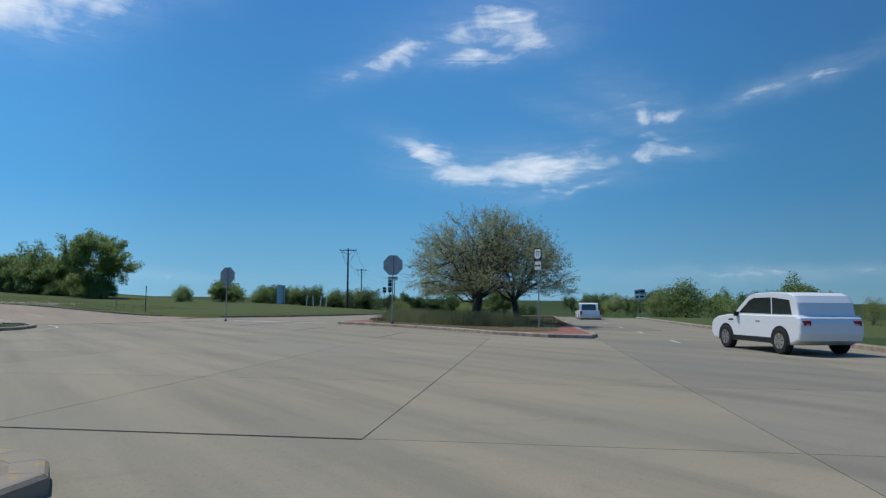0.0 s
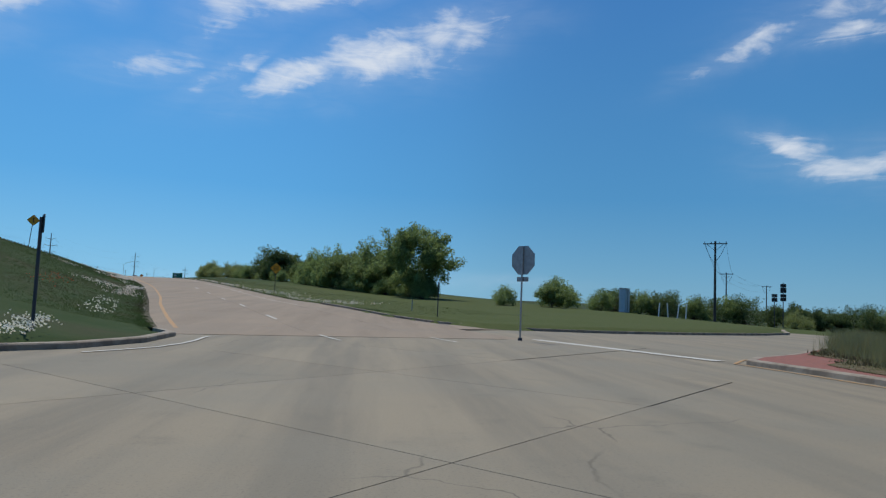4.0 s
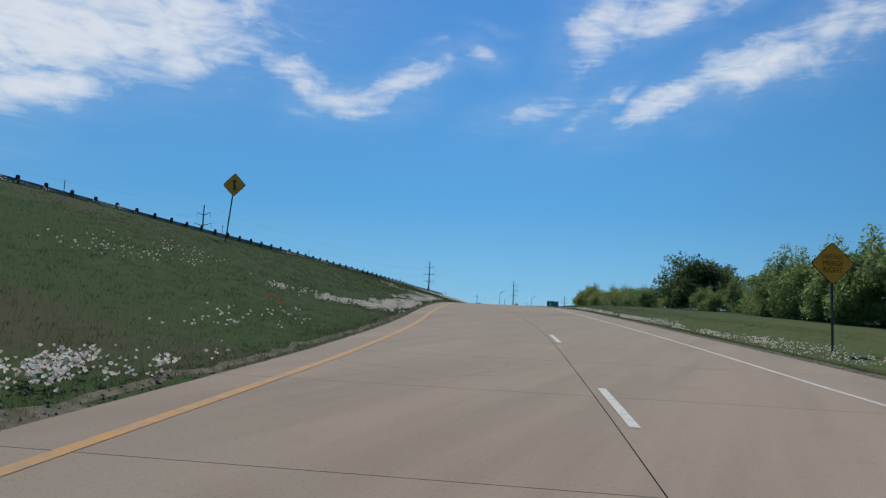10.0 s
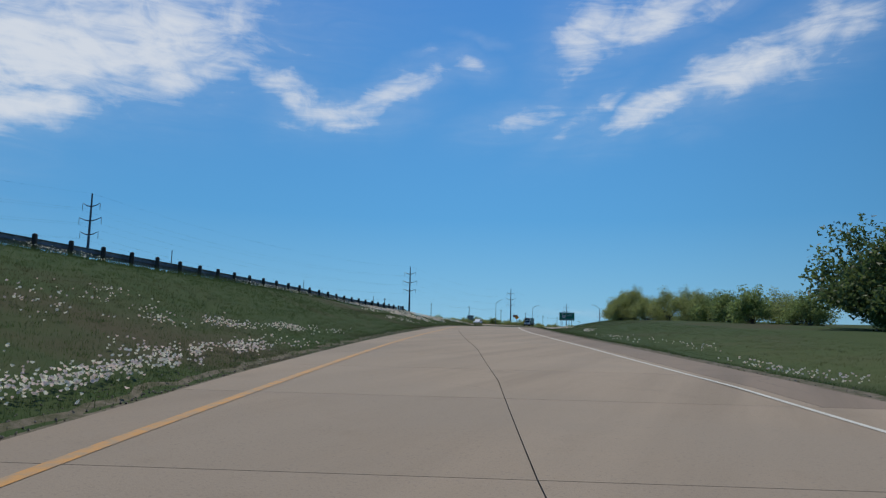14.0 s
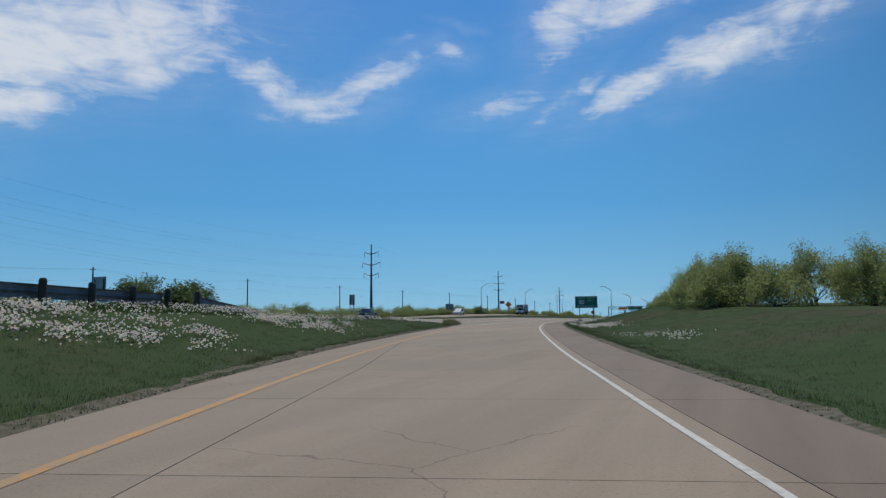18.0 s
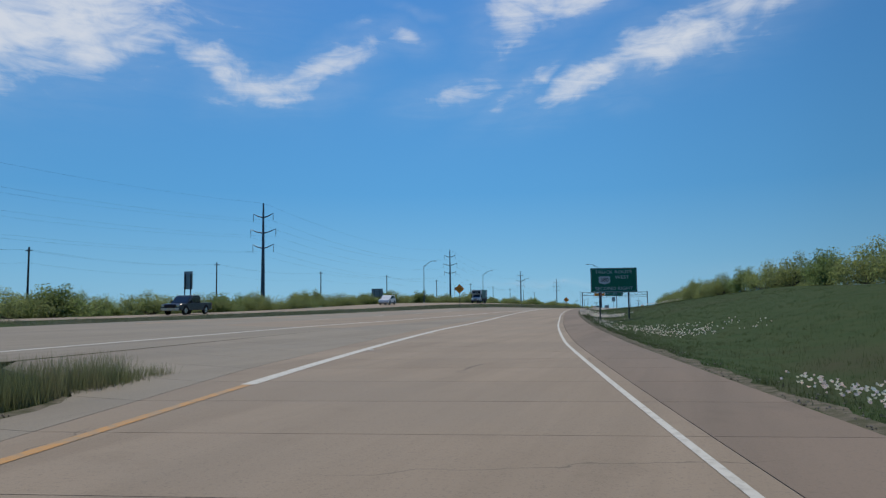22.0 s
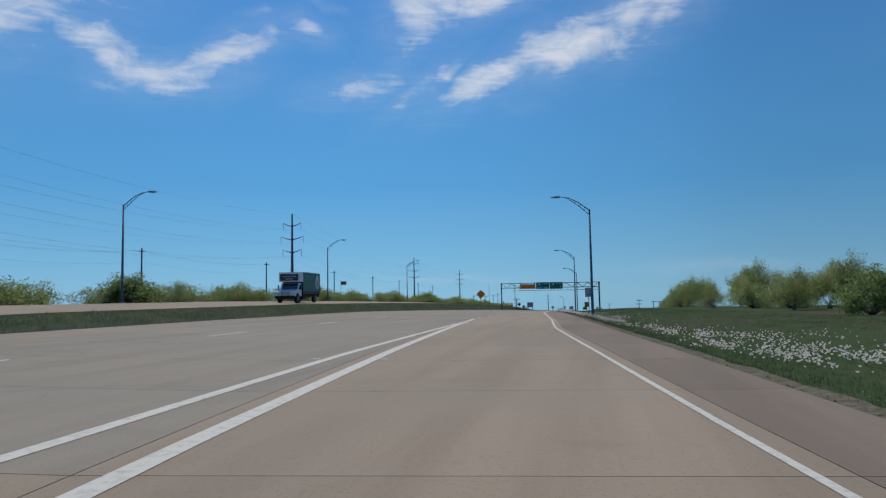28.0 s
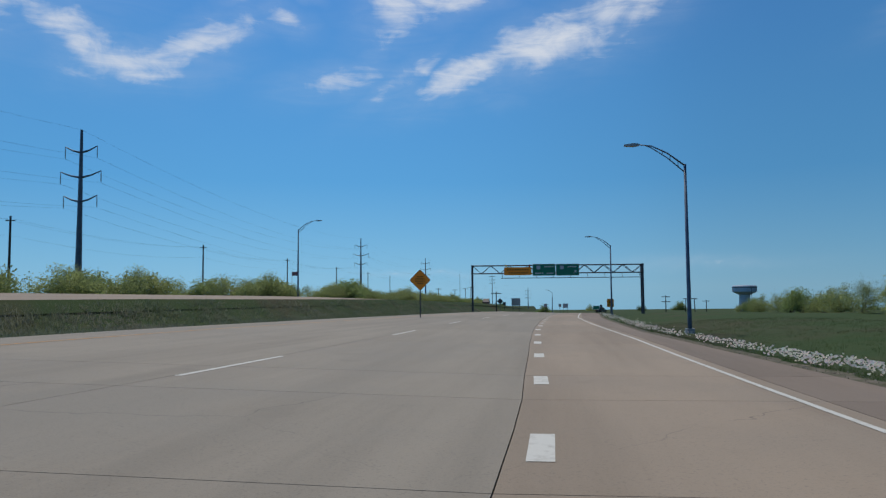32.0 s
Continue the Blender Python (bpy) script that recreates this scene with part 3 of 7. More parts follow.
right_z = tab((0, .1), (55, .25), (75, .8), (110, 2.1), (150, 3.7), (180, 4.9), (215, 5.9), (240, 6.3), (280, 7.0), (300, 7.0), (320, 6.5), (345, 5.4), (375, 4.7), (420, 4.1), (440, 3.75), (480, 2.9), (520, 1.6), (580, -0.5), (700, -4.8), (900, -10.6), (3300, -86))
opp_z = tab((-100, 8.9), (60, 8.7), (131, 7.9), (171, 7.3), (216, 6.35), (262, 5.5), (300, 5.22), (340, 5.22), (380, 5.42), (415, 5.3), (450, 4.9), (500, 4.05), (560, 2.4), (700, -2.2), (900, -8.6), (3300, -83))
opp_a = tab((-100, -84), (171, -44), (215, -39), (300, -31), (394, -23.6), (407, -23.0), (448, -20.2), (513, -15.5), (600, -10))


def fall(s, o=0.0):
    """How far the land drops away past the crests at both ends."""
    a = max(0.0, s - 440)
    down = 0.017 * min(a, 60) + 0.029 * max(0.0, a - 60)
    b = max(0.0, o - 44) * (1 - sm((s - 280) / 120))
    return down + 0.044 * min(b, 80) + 0.022 * max(0.0, min(b, 1200) - 80)


def sm(x):
    x = min(max(x, 0.0), 1.0)
    return x * x * (3 - 2 * x)


def hwz(s, o):
    """Height of the highway's surface: it falls with the bank and meets the ramp, tilted up to the outside of its curve."""
    up = zc(s) + 0.028 * max(0.0, -o - 3.0) - 0.012 * max(0.0, -o - 24)
    bank = rail_z(s) + 0.05
    return bank + (up - bank) * sm((s - 215) / 70)


def opp_tilt(s, o):
    """The far carriageway leans up to its outside."""
    return 0.045 * min(9.6, max(0.0, opp_a(s) - o)) * (1 - 0.6 * sm((s - 480) / 60)) * sm((s - 320) / 60)


def inside(p, poly):
    c, n = False, len(poly)
    for i in range(n):
        (x1, y1), (x2, y2) = poly[i], poly[i - 1]
        if (y1 > p[1]) != (y2 > p[1]) and p[0] < (x2 - x1) * (p[1] - y1) / (y2 - y1) + x1:
            c = not c
    return c


def gap(p, poly):
    best = 1e9
    for i in range(len(poly)):
        a, b = poly[i - 1], poly[i]
        dx, dy = b[0] - a[0], b[1] - a[1]
        t = min(1, max(0, ((p[0] - a[0]) * dx + (p[1] - a[1]) * dy) / (dx * dx + dy * dy + 1e-9)))
        best = min(best, math.hypot(p[0] - a[0] - t * dx, p[1] - a[1] - t * dy))
    return best


CX = (0.48, 0.877)  # the way of the cross street, as (along, across)


def rnd(p, k):
    return (p[0] + CX[0] * k, p[1] + CX[1] * k)


CROSSING = [(48, -5.6), (45.9, -5.2), (42.8, -6.1), (40.4, -7.7), (39.1, -9.8), (37.5, -13.5), rnd((37.5, -13.5), -60), rnd((4.6, 1.8), -62), (4.6, 1.8), (9.4, 10.0), rnd((9.4, 10.0), 38), rnd((62, 42), 6), (60, 42), (57.5, 36), (55.5, 27), (55, 20), (56, 15.8), (56, 9.0), (48, 9.0)]
ISLAND = [(15.2, 3.9), (17.0, 3.4), (20.2, 4.2), (24.5, 6.4), (29.5, 8.4), (33.5, 9.5), (36.3, 10.1), (37.3, 11.6), (38.6, 15), rnd((38.6, 15), 25), rnd((38.6, 15), 30), rnd((21.5, 15.7), 30), rnd((21.5, 15.7), 12), (21.5, 15.7), (18.3, 9.8), (15.6, 5.4)]
NOSE = [(8.7, -20.5), (9.1, -19.8), (9.6, -19.58), (10.1, -19.56), (10.6, -19.7), (11.2, -20.4), (11.6, -22), rnd((11.6, -22), -40), rnd((8.9, -22), -40), (8.9, -22)]


def terr(s, o):
    """Ground height away from the pavements."""
    z = zc(s)
    if o < 0:
        ro = rail_o(s)
        e = ledge(s) if s > 47 else -6.0
        l0 = hwyel(s) - 2.4
        oa = opp_a(s)
        far_l = 4.5 - fall(s) * 0.9
        if o < l0 and (s > 262 or o < ro - 6):
            t = min(1.0, (l0 - o) / max(1.0, l0 - oa)) ** 3
            dip = 0.35 * sm((l0 - o) / 4) * (1 - sm((oa + 4 - o) / 4))
            side = hwz(s, l0) + (opp_z(s) - hwz(s, l0)) * t - 0.05 - dip if o > oa else opp_z(s) - 0.05 + opp_tilt(s, o)
            return side + (far_l - side) * sm((oa - 10.5 - o) / 14)
        if s > 262:
            return hwz(s, o)
        if o > e:
            return z
        w = min(1.0, max(0.0, (e - o) / max(1.0, e - ro)))
        crest = rail_z(s) + 0.20 * (1 - 0.6 * sm((s - 95) / 40)) * (1 - sm((s - 180) / 20))
        k = sm((s - 30) / 22)
        f = 0.55 * w + 0.45 * sm(w)
        zz = z + (crest - z) * f * (1 + 0.05 * math.sin(w * math.pi))
        zz = 0.12 + (zz - 0.12) * k if s < 52 else zz
        if o < ro:
            zz = (crest if k == 1 else zz)
        return zz
    e = redge(s) if s > 60 else 9
    w = max(0.0, o - e)
    zn = right_z(s)
    if s < 60:
        return zn - fall(s, o)
    dip = -0.25 * sm(w / 2.5) * (1 - sm((w - 3) / 5))
    return z + (zn - z) * sm(w / 16) + dip - fall(0, o) * (1 - sm((s - 280) / 120))


def ground(s, o):
    """Height of the ground sheet, sunk under the pavements."""
    z = terr(s, o)
    if s < 66:
        p = (s, o)
        if inside(p, ISLAND):
            return -0.08
        if inside(p, CROSSING):
            return -0.25
        if o > -5.9 and s > 47 and o < redge(s):
            return zc(s) * (1 - sm((o - 4.5) / 9) * (1 - sm((s - 58) / 22))) - 0.25
        d = min(gap(p, CROSSING), gap(p, ISLAND)) if s > -60 and abs(o) < 130 else 9
        top = 0.13 - fall(s, o) if z < 0.13 else z
        return top if d > 0.7 else -0.05 + (top + 0.05) * d / 0.7
    lo = ledge(s) if s < 262 else hwyel(s) - 2.2
    if lo < o < redge(s):
        return min(zc(s), hwz(s, o) if s > 262 else 99) - 0.25
    if hwyel(s) - 2.2 < o < hwout(s) + 2.4:
        return hwz(s, o) - 0.25
    if opp_a(s) - 9.6 < o < opp_a(s):
        return z - 0.15
    return z


def W(s, o, z):
    p, d = at_line(s)
    return Vector((p[0] + d[1] * o, p[1] - d[0] * o, z))


def heading(s):
    _, d = at_line(s)
    return math.degrees(math.atan2(-d[0], d[1]))


def stand(s, o, turn=0.0, z=None):
    """A pose on the ground at that place; its y points along the road."""
    v = W(s, o, terr(s, o) if z is None else z)
    return pose(v.x, v.y, v.z, 0, 0, heading(s) + turn)


def bump(s, o):
    """Small unevenness of the meadow, none beside the pavements."""
    n = noise.noise(Vector((s * 0.11, o * 0.16, 0.3))) * 0.10 + noise.noise(Vector((s * 0.45, o * 0.6, 4.3))) * 0.025
    if o < -9 and s > 170:
        n *= 0.25
    if s > 60:
        n *= sm(((ledge(s) - o) if o < 0 and s < 262 else (o - redge(s)) if o > 0 else 9) / 2.0)
    return n


# ---- the ground sheet ----
def steps(a, b, d):
    return list(np.arange(a, b, d))


ss = [-1500, -1000, -600, -350, -200, -130] + steps(-100, -20, 8) + steps(-20, 66, 1.0) + steps(66, 300, 2.0) + steps(300, 540, 3.0) + steps(540, 760, 12) + [760, 820, 900, 1000, 1200, 1500, 2000, 2600, 3200]
oo = [-2600, -1600, -1000, -700, -450, -300, -200, -150, -120] + steps(-100, -60, 4) + steps(-60, -32, 1.5) + steps(-32, 26, 0.75) + steps(26, 60, 2.5) + [60, 70, 85, 105, 130, 170, 230, 320, 450, 700, 1000, 1600, 2600]
gm = Mesh()
for s in ss:
    p, d = at_line(s)
    for o in oo:
        n = bump(s, o)
        g = ground(s, o)
        q = min(max(o, -250), 250)
        gm.v.append((p[0] + d[1] * q + 0.985 * (o - q), p[1] - d[0] * q + 0.17 * (o - q), g + (n if g > terr(s, o) - 0.02 else 0)))
no = len(oo)
for i in range(len(ss) - 1):
    for j in range(no - 1):
        gm.f.append((i * no + j, i * no + j + 1, (i + 1) * no + j + 1, (i + 1) * no + j))
tagged(part("ground", gm, M["grass"], smooth=True), "rolling green roadside meadow with drier brownish patches", "ground", kind="structure")


# ---- pavements ----
def strip(ms, s0, s1, fa, fb, z, step=2.0, lift=0.0, thick=0.0):
    """A ribbon along the line between two offsets."""
    n = max(1, int(math.ceil((s1 - s0) / step)))
    prev = None
    for i in range(n + 1):
        s = s0 + (s1 - s0) * i / n
        a, b = (fa(s) if callable(fa) else fa), (fb(s) if callable(fb) else fb)
        pa, pb = W(s, a, z(s, a) + lift), W(s, b, z(s, b) + lift)
        k = len(ms.v)
        ms.v += [tuple(pa), tuple(pb)]
        if prev is not None:
            ms.f.append((prev, prev + 1, k + 1, k))
        prev = k


tie = tab((250, 0.45), (262, 1.2), (312, 1.15), (330, 0.45), (408, 0.40), (424, 0.32), (450, 0.24))


def hinge(s):
    return (yel(s) if s < 393 else strp(s)) - tie(s)


def zramp(s, o):
    if s < 90:
        return zc(s) * (1 - sm((o - 4.5) / 9) * (1 - sm((s - 58) / 22)))
    h = hinge(s)
    if s < 250 or o > h:
        return zc(s)
    lean = zc(s) + 0.028 * (h - o)
    if s > 330:
        return lean
    le = hwout(s) + 2.4
    near = zc(s) + (hwz(s, min(o, le)) - zc(s)) * min(1.0, (h - o) / max(0.5, h - le))
    return near + (lean - near) * sm((s - 284) / 46)


def slab(name, s0, s1, fa, fb, z, mat, parent, depth=0.05):
    g = 0.007
    s0, s1 = s0 + g, s1 - g
    ms = Mesh()
    sm_ = (s0 + s1) / 2
    top, bot = [], []
    for s, f, e in ((s0, fa, g), (s0, fb, -g), (sm_, fb, -g), (s1, fb, -g), (s1, fa, g), (sm_, fa, g)):
        o = f(s) + e
        h = z(s, o)
        top.append(W(s, o, h))
        bot.append(W(s, o, h - depth))
    ms.hull(bot, top)
    return part(name, ms, mat, parent)




def sheet(ms, s0, s1, fa, fb, z, step, cols, lift=0.0):
    """A ribbon with several columns across."""
    for k in range(cols):
        strip(ms, s0, s1, lambda s: fa(s) + (fb(s) - fa(s)) * k / cols, lambda s: fa(s) + (fb(s) - fa(s)) * (k + 1) / cols, z, step, lift)


foot = tab((46.5, 9.2), (55, 9.2), (57, 15.2), (59, 13.4), (62, 11.4), (66, 9.95), (72, 8.85), (80, 7.75), (90, 6.65))


def right_edge(s):
    return foot(s) if s < 90 else redge(s)


ramp = thing("ramp_road", (0, 0, 0), "two-lane pale concrete on-ramp with dark joints", "road", kind="structure")
base = Mesh()
sheet(base, 47, 90, ledge, right_edge, zramp, 1.5, 5, -0.06)
sheet(base, 90, 248, ledge, redge, zramp, 2, 2, -0.06)
sheet(base, 248, 282, ledge, redge, zramp, 1, 16, -0.08)
part("base", base, M["joint"], ramp)
highway = thing("highway_road", (0, 0, 0), "wide pale concrete highway carriageway on the bank", "road", kind="structure")
hb = Mesh()
sheet(hb, -60, 282, lambda s: hwyel(s) - 2.2, lambda s: min(hwout(s) + 2.4, ledge(s) - 0.02 if s > 262 else 99, rail_o(s) - 0.6 if s < 216 else 99), hwz, 3, 3, 0)
part("deck", hb, M["lanes"], highway)
hb = Mesh()
sheet(hb, 282, 660, lambda s: hwyel(s) - 2.2, redge, zramp, 3, 6, -0.09)
part("base", hb, M["joint"], highway)

opp = Mesh()
strip(opp, -100, 900, lambda s: opp_a(s) - 9.4, opp_a, lambda s, o: opp_z(s) + 0.04 + opp_tilt(s, o), 6)
tagged(part("far_road", opp, M["concrete"]), "pale opposite carriageway beyond the grass median", "road", kind="structure")

skirt = Mesh()
strip(skirt, -100, 900, opp_a, lambda s: opp_a(s) + 0.9, lambda s, o: opp_z(s) + (0.03 if o < opp_a(s) + 0.4 else -0.55), 6)
tagged(part("far_shoulder", skirt, M["grass"]), "grassy shoulder of the opposite carriageway", "ground", kind="structure")

# the crossing
bm = bmesh.new()
vs = [bm.verts.new(W(s, o, -0.012)) for s, o in CROSSING]
bm.faces.new(vs)
bmesh.ops.triangulate(bm, faces=bm.faces[:])
for f in bm.faces:
    if f.normal.z < 0:
        f.normal_flip()
me = bpy.data.meshes.new("crossing")
bm.to_mesh(me)
bm.free()
me.materials.append(M["apron"])
crossing = tagged(new("crossing_road", me), "broad worn concrete junction with cracked joints and tyre stains", "road", kind="structure")


# ---- kerbs and the planted island ----
def kerb(name, pts, label, closed=False, mat="kerb", width=0.30, high=0.15, zf=lambda s, o: 0.0, drop=()):
    th = thing(name, (0, 0, 0), label, "kerb", kind="structure")
    prof = [(0.0, -0.1), (0.02, high * 0.75), (0.05, high * 0.95), (0.09, high), (width, high), (width, -0.1)]
    P = [np.array(p, float) for p in pts]
    n = len(P)
    segs = n if closed else n - 1
    dense = []
    for i in range(segs):
        a, b = P[i], P[(i + 1) % n]
        k = max(1, int(np.hypot(*(b - a)) / 3.0))
        k = min(k, 60)
        dense += [a + (b - a) * j / k for j in range(k)]
    if not closed:
        dense.append(P[-1])
    m = len(dense)
    norms = []
    for i in range(m):
        a = dense[i - 1] if (i or closed) else dense[i]
        b = dense[(i + 1) % m] if (i < m - 1 or closed) else dense[i]
        d = (b - a) / (np.hypot(*(b - a)) + 1e-9)
        norms.append(np.array([d[1], -d[0]]))
    for i in range(m if closed else m - 1):
        j = (i + 1) % m
        gapd = 0.004
        A, B = dense[i], dense[j]
        d = (B - A) / (np.hypot(*(B - A)) + 1e-9)
        A, B = A + d * gapd, B - d * gapd
        la, lb = [], []
        for w, h in prof:
            qa, qb = A + norms[i] * w, B + norms[j] * w
            la.append(W(*qa, zf(*A) + h))
            lb.append(W(*qb, zf(*B) + h))
        ms = Mesh()
        ms.hull(la, lb)
        part("kerb_stone", ms, M[mat], th)
    return th


isl = ISLAND[:]
area = sum(isl[i - 1][0] * isl[i][1] - isl[i][0] * isl[i - 1][1] for i in range(len(isl)))
kerb("kerb_island", isl[::-1] if area > 0 else isl, "rounded concrete kerb round the planted island", closed=True)
kerb("kerb_corner", CROSSING[6::-1], "pale concrete kerb at the grassy corner")
kerb("kerb_verge", [(78, 8.0), (72, 8.85), (66, 9.95), (62, 11.4), (59, 13.4), (56, 15.8), (55, 20), (55.5, 27), (57.5, 36), (60, 42), rnd((62, 42), 6)][::-1], "low concrete kerb along the meadow", zf=zramp)
kerb("kerb_street", [rnd((4.6, 1.8), -62), (4.6, 1.8), (9.4, 10.0), rnd((9.4, 10.0), 38)][::-1], "concrete kerb beside the cross street")
kerb("kerb_nose", NOSE, "worn yellow-painted kerb nose of the median", closed=True, mat="kerb_yellow")


def flat(name, poly, z, mat, label, category="ground", kind="structure"):
    b = bmesh.new()
    b.faces.new([b.verts.new(W(s, o, z)) for s, o in poly])
    bmesh.ops.triangulate(b, faces=b.faces[:])
    for f in b.faces:
        if f.normal.z < 0:
            f.normal_flip()
    d = bpy.data.meshes.new(name)
    b.to_mesh(d)
    b.free()
    d.materials.append(mat)
    return tagged(new(name, d), label, category, kind=kind)


def shrink(poly, k):
    out, n = [], len(poly)
    a = sum(poly[i - 1][0] * poly[i][1] - poly[i][0] * poly[i - 1][1] for i in range(n))
    for i in range(n):
        p, q = np.array(poly[i - 1]), np.array(poly[(i + 1) % n])
        d = (q - p) / np.hypot(*(q - p))
        nn = np.array([-d[1], d[0]]) * (1 if a > 0 else -1)
        out.append(tuple(np.array(poly[i]) + nn * k))
    return out


flat("island_paving", shrink(ISLAND, 0.25), 0.148, M["brick"], "red paving strip round the planted island", "paving")
BED = shrink(ISLAND, 0.5)
BED[5], BED[6], BED[7] = (33.0, 10.3), (34.6, 11.3), (35.8, 14.0)
BED[0], BED[1], BED[-1], BED[-2] = (18.2, 5.7), (18.8, 5.1), (18.3, 7.0), (19.6, 9.4)
flat("island_bed", BED, 0.165, M["soil"], "mulched planting bed with low ground cover", "bed")
flat("median_paving", shrink(NOSE, 0.28), 0.147, M["kerb"], "grey concrete filling of the median nose", "paving")


# ---- road paint ----
def zm(s, o):
    return zramp(s, o)


def line(name, s0, s1, f, w, mat, label, z=zm, lift=0.006, step=2.0):
    ms = Mesh()
    strip(ms, s0, s1, lambda s: f(s) - w / 2, lambda s: f(s) + w / 2, z, step, lift)
    return tagged(part(name, ms, M[mat]), label, "road marking", kind="structure")


line("edge_line_yellow", 50, 259.5, yel, 0.175, "yellow", "worn solid yellow edge line of the ramp")
line("gore_line_inner", 259.5, 393, yel, 0.28, "white", "broad solid white gore line")
line("gore_line_outer", 262, 391, hwout, 0.22, "white", "solid white line beside the gore", z=lambda s, o: zramp(s, o) if s > 282 else hwz(s, o))
line("edge_line_white", 74, 560, wht, 0.105, "white", "solid white right edge line")
line("highway_edge_line", -40, 262, hwout, 0.14, "white", "solid white highway edge line", z=hwz)
line("highway_yellow_line", 282, 600, hwyel, 0.17, "yellow", "solid yellow left edge line of the highway", z=zramp)


def dashes(f, s0, s1, period, length, w, label, group, z=zm):
    s = s0
    while s < s1:
        tagged(line("lane_dash", s, s + length, f, w, "white", label, z, 0.006, 1.6), group=group)
        s += period


dashes(lambda s: jnt(s) + 0.2, 44.6, 112, 12.0, 3.05, 0.13, "white lane dash on pale concrete", "ramp lane dashes")
dashes(dash, 294.6, 394, 12.2, 3.05, 0.13, "white lane dash on the highway", "highway lane dashes", zramp)
dashes(dash, 413.5, 600, 14.7, 4.3, 0.14, "white lane dash on the highway", "highway lane dashes", zramp)
dashes(strp, 395.0, 520, 5.6, 1.25, 0.26, "short wide white dotted-line stripe", "dotted line stripes", zramp)


def bar(name, a, b, w, mat, label):
    a, b = np.array(a, float), np.array(b, float)
    d = (b - a) / np.hypot(*(b - a))
    n = np.array([d[1], -d[0]]) * w / 2
    ms = Mesh()
    q = [a - n, a + n, b + n, b - n]
    ms.poly([W(*p, 0.006) for p in q][::-1])
    return tagged(part(name, ms, M[mat]), label, "road marking", kind="structure")


bar("stop_line", (47.0, 9.6), (37.3, 10.1), 0.55, "white", "wide white stop line on worn concrete")
ARC = [(39.3, -7.5), (40.1, -6.7), (41.0, -5.9), (42.4, -5.2), (43.9, -4.7), (45.2, -4.4), (45.9, -4.15)]
for a_, b_ in zip(ARC, ARC[1:]):
    bar("corner_line", a_, b_, 0.12, "white", "faded white line round the grassy corner")
for c_ in (8.2, 16.5, 24.0, 32.0):
    bar("street_dash", (CX[0] * c_ + 0.877 * 8.5, CX[1] * c_ - 0.48 * 8.5), (CX[0] * (c_ + 1.7) + 0.877 * 8.5, CX[1] * (c_ + 1.7) - 0.48 * 8.5), 0.13, "white", "faded white lane dash on the cross street")
rim_ = shrink(ISLAND, -0.32)
for a_, b_ in zip(rim_[2:8], rim_[3:9]):
    bar("kerb_line", a_, b_, 0.10, "yellow", "faded yellow line beside the island kerb")
bar("short_line", (44.6, 4.6), (49.4, 4.7), 0.12, "white", "faded white lane line in the junction")


# ---- terrain-following vegetation ----
def tuft_field(name, spots, mat, label, h0, h1, wide, blades=5, seed=1, cat="grass", slack=1.0):
    rg = np.random.RandomState(seed)
    ms = Mesh()
    V, Fc = [], []
    for s, o, k in spots:
        b = W(s, o, terr(s, o) + bump(s, o) if s > 47 or o < -9 or o > 12 else 0.13)
        for _ in range(blades):
            a = rg.rand() * 6.283
            h = (h0 + (h1 - h0) * rg.rand()) * k
            x, y = b.x + rg.randn() * 0.11, b.y + rg.randn() * 0.11
            dx, dy = math.cos(a), math.sin(a)
            lean = slack * (0.35 + 0.85 * rg.rand())
            n = len(V)
            V += [(x - dy * wide, y + dx * wide, b.z - 0.03), (x + dy * wide, y - dx * wide, b.z - 0.03), (x + dx * h * lean, y + dy * h * lean, b.z + h)]
            Fc.append((n, n + 1, n + 2))
    ms.v, ms.f = V, Fc
    return tagged(part(name, ms, M[mat]), label, cat, kind="stuff")


def ragged(name, s0, s1, f, side, label):
    ms = Mesh()
    n = int((s1 - s0) / 0.5)
    prev = None
    for i in range(n + 1):
        s = s0 + (s1 - s0) * i / n
        a = f(s) - side * 0.04
        b = f(s) + side * (0.30 + 0.34 * noise.noise(Vector((s * 0.9, side, 2))) + 0.16 * noise.noise(Vector((s * 3.1, side, 5))))
        k = len(ms.v)
        ms.v += [tuple(W(s, a, zramp(s, a) - 0.006)), tuple(W(s, (a + b) / 2, zramp(s, a) + 0.012)), tuple(W(s, b, terr(s, b) + 0.035))]
        if prev is not None:
            ms.f += [(prev, prev + 1, k + 1, k), (prev + 1, prev + 2, k + 2, k + 1)]
        prev = k
    return tagged(part(name, ms, M["dirt"], smooth=True), label, "soil", kind="structure")


ragged("verge_soil_inner", 49, 257.5, ledge, -1, "ragged bare soil and debris along the ramp edge")
ragged("verge_soil_outer", 89, 520, redge, 1, "ragged bare soil along the outer pavement edge")
rg = np.random.RandomState(5)
spots = []
for _ in range(52000):
    s = 49 + 208.5 * rg.rand() ** 1.15
    o = ledge(s) - 0.22 - 0.3 * rg.rand() - 13 * rg.rand() ** 1.7
    if s > 185 and o < -10.8 or s > 216 and o < hwout(s) + 2.6:
        continue
    if o > rail_o(s) - 0.4 or s > 216:
        spots.append((s, o, 0.5 + 0.9 * rg.rand() * (0.6 + noise.noise(Vector((s * .2, o * .3, 1))))))
tuft_field("verge_grass", spots, "blade", "uneven spring grass beside the ramp", 0.03, 0.10, 0.005, 10, 2)
spots = []
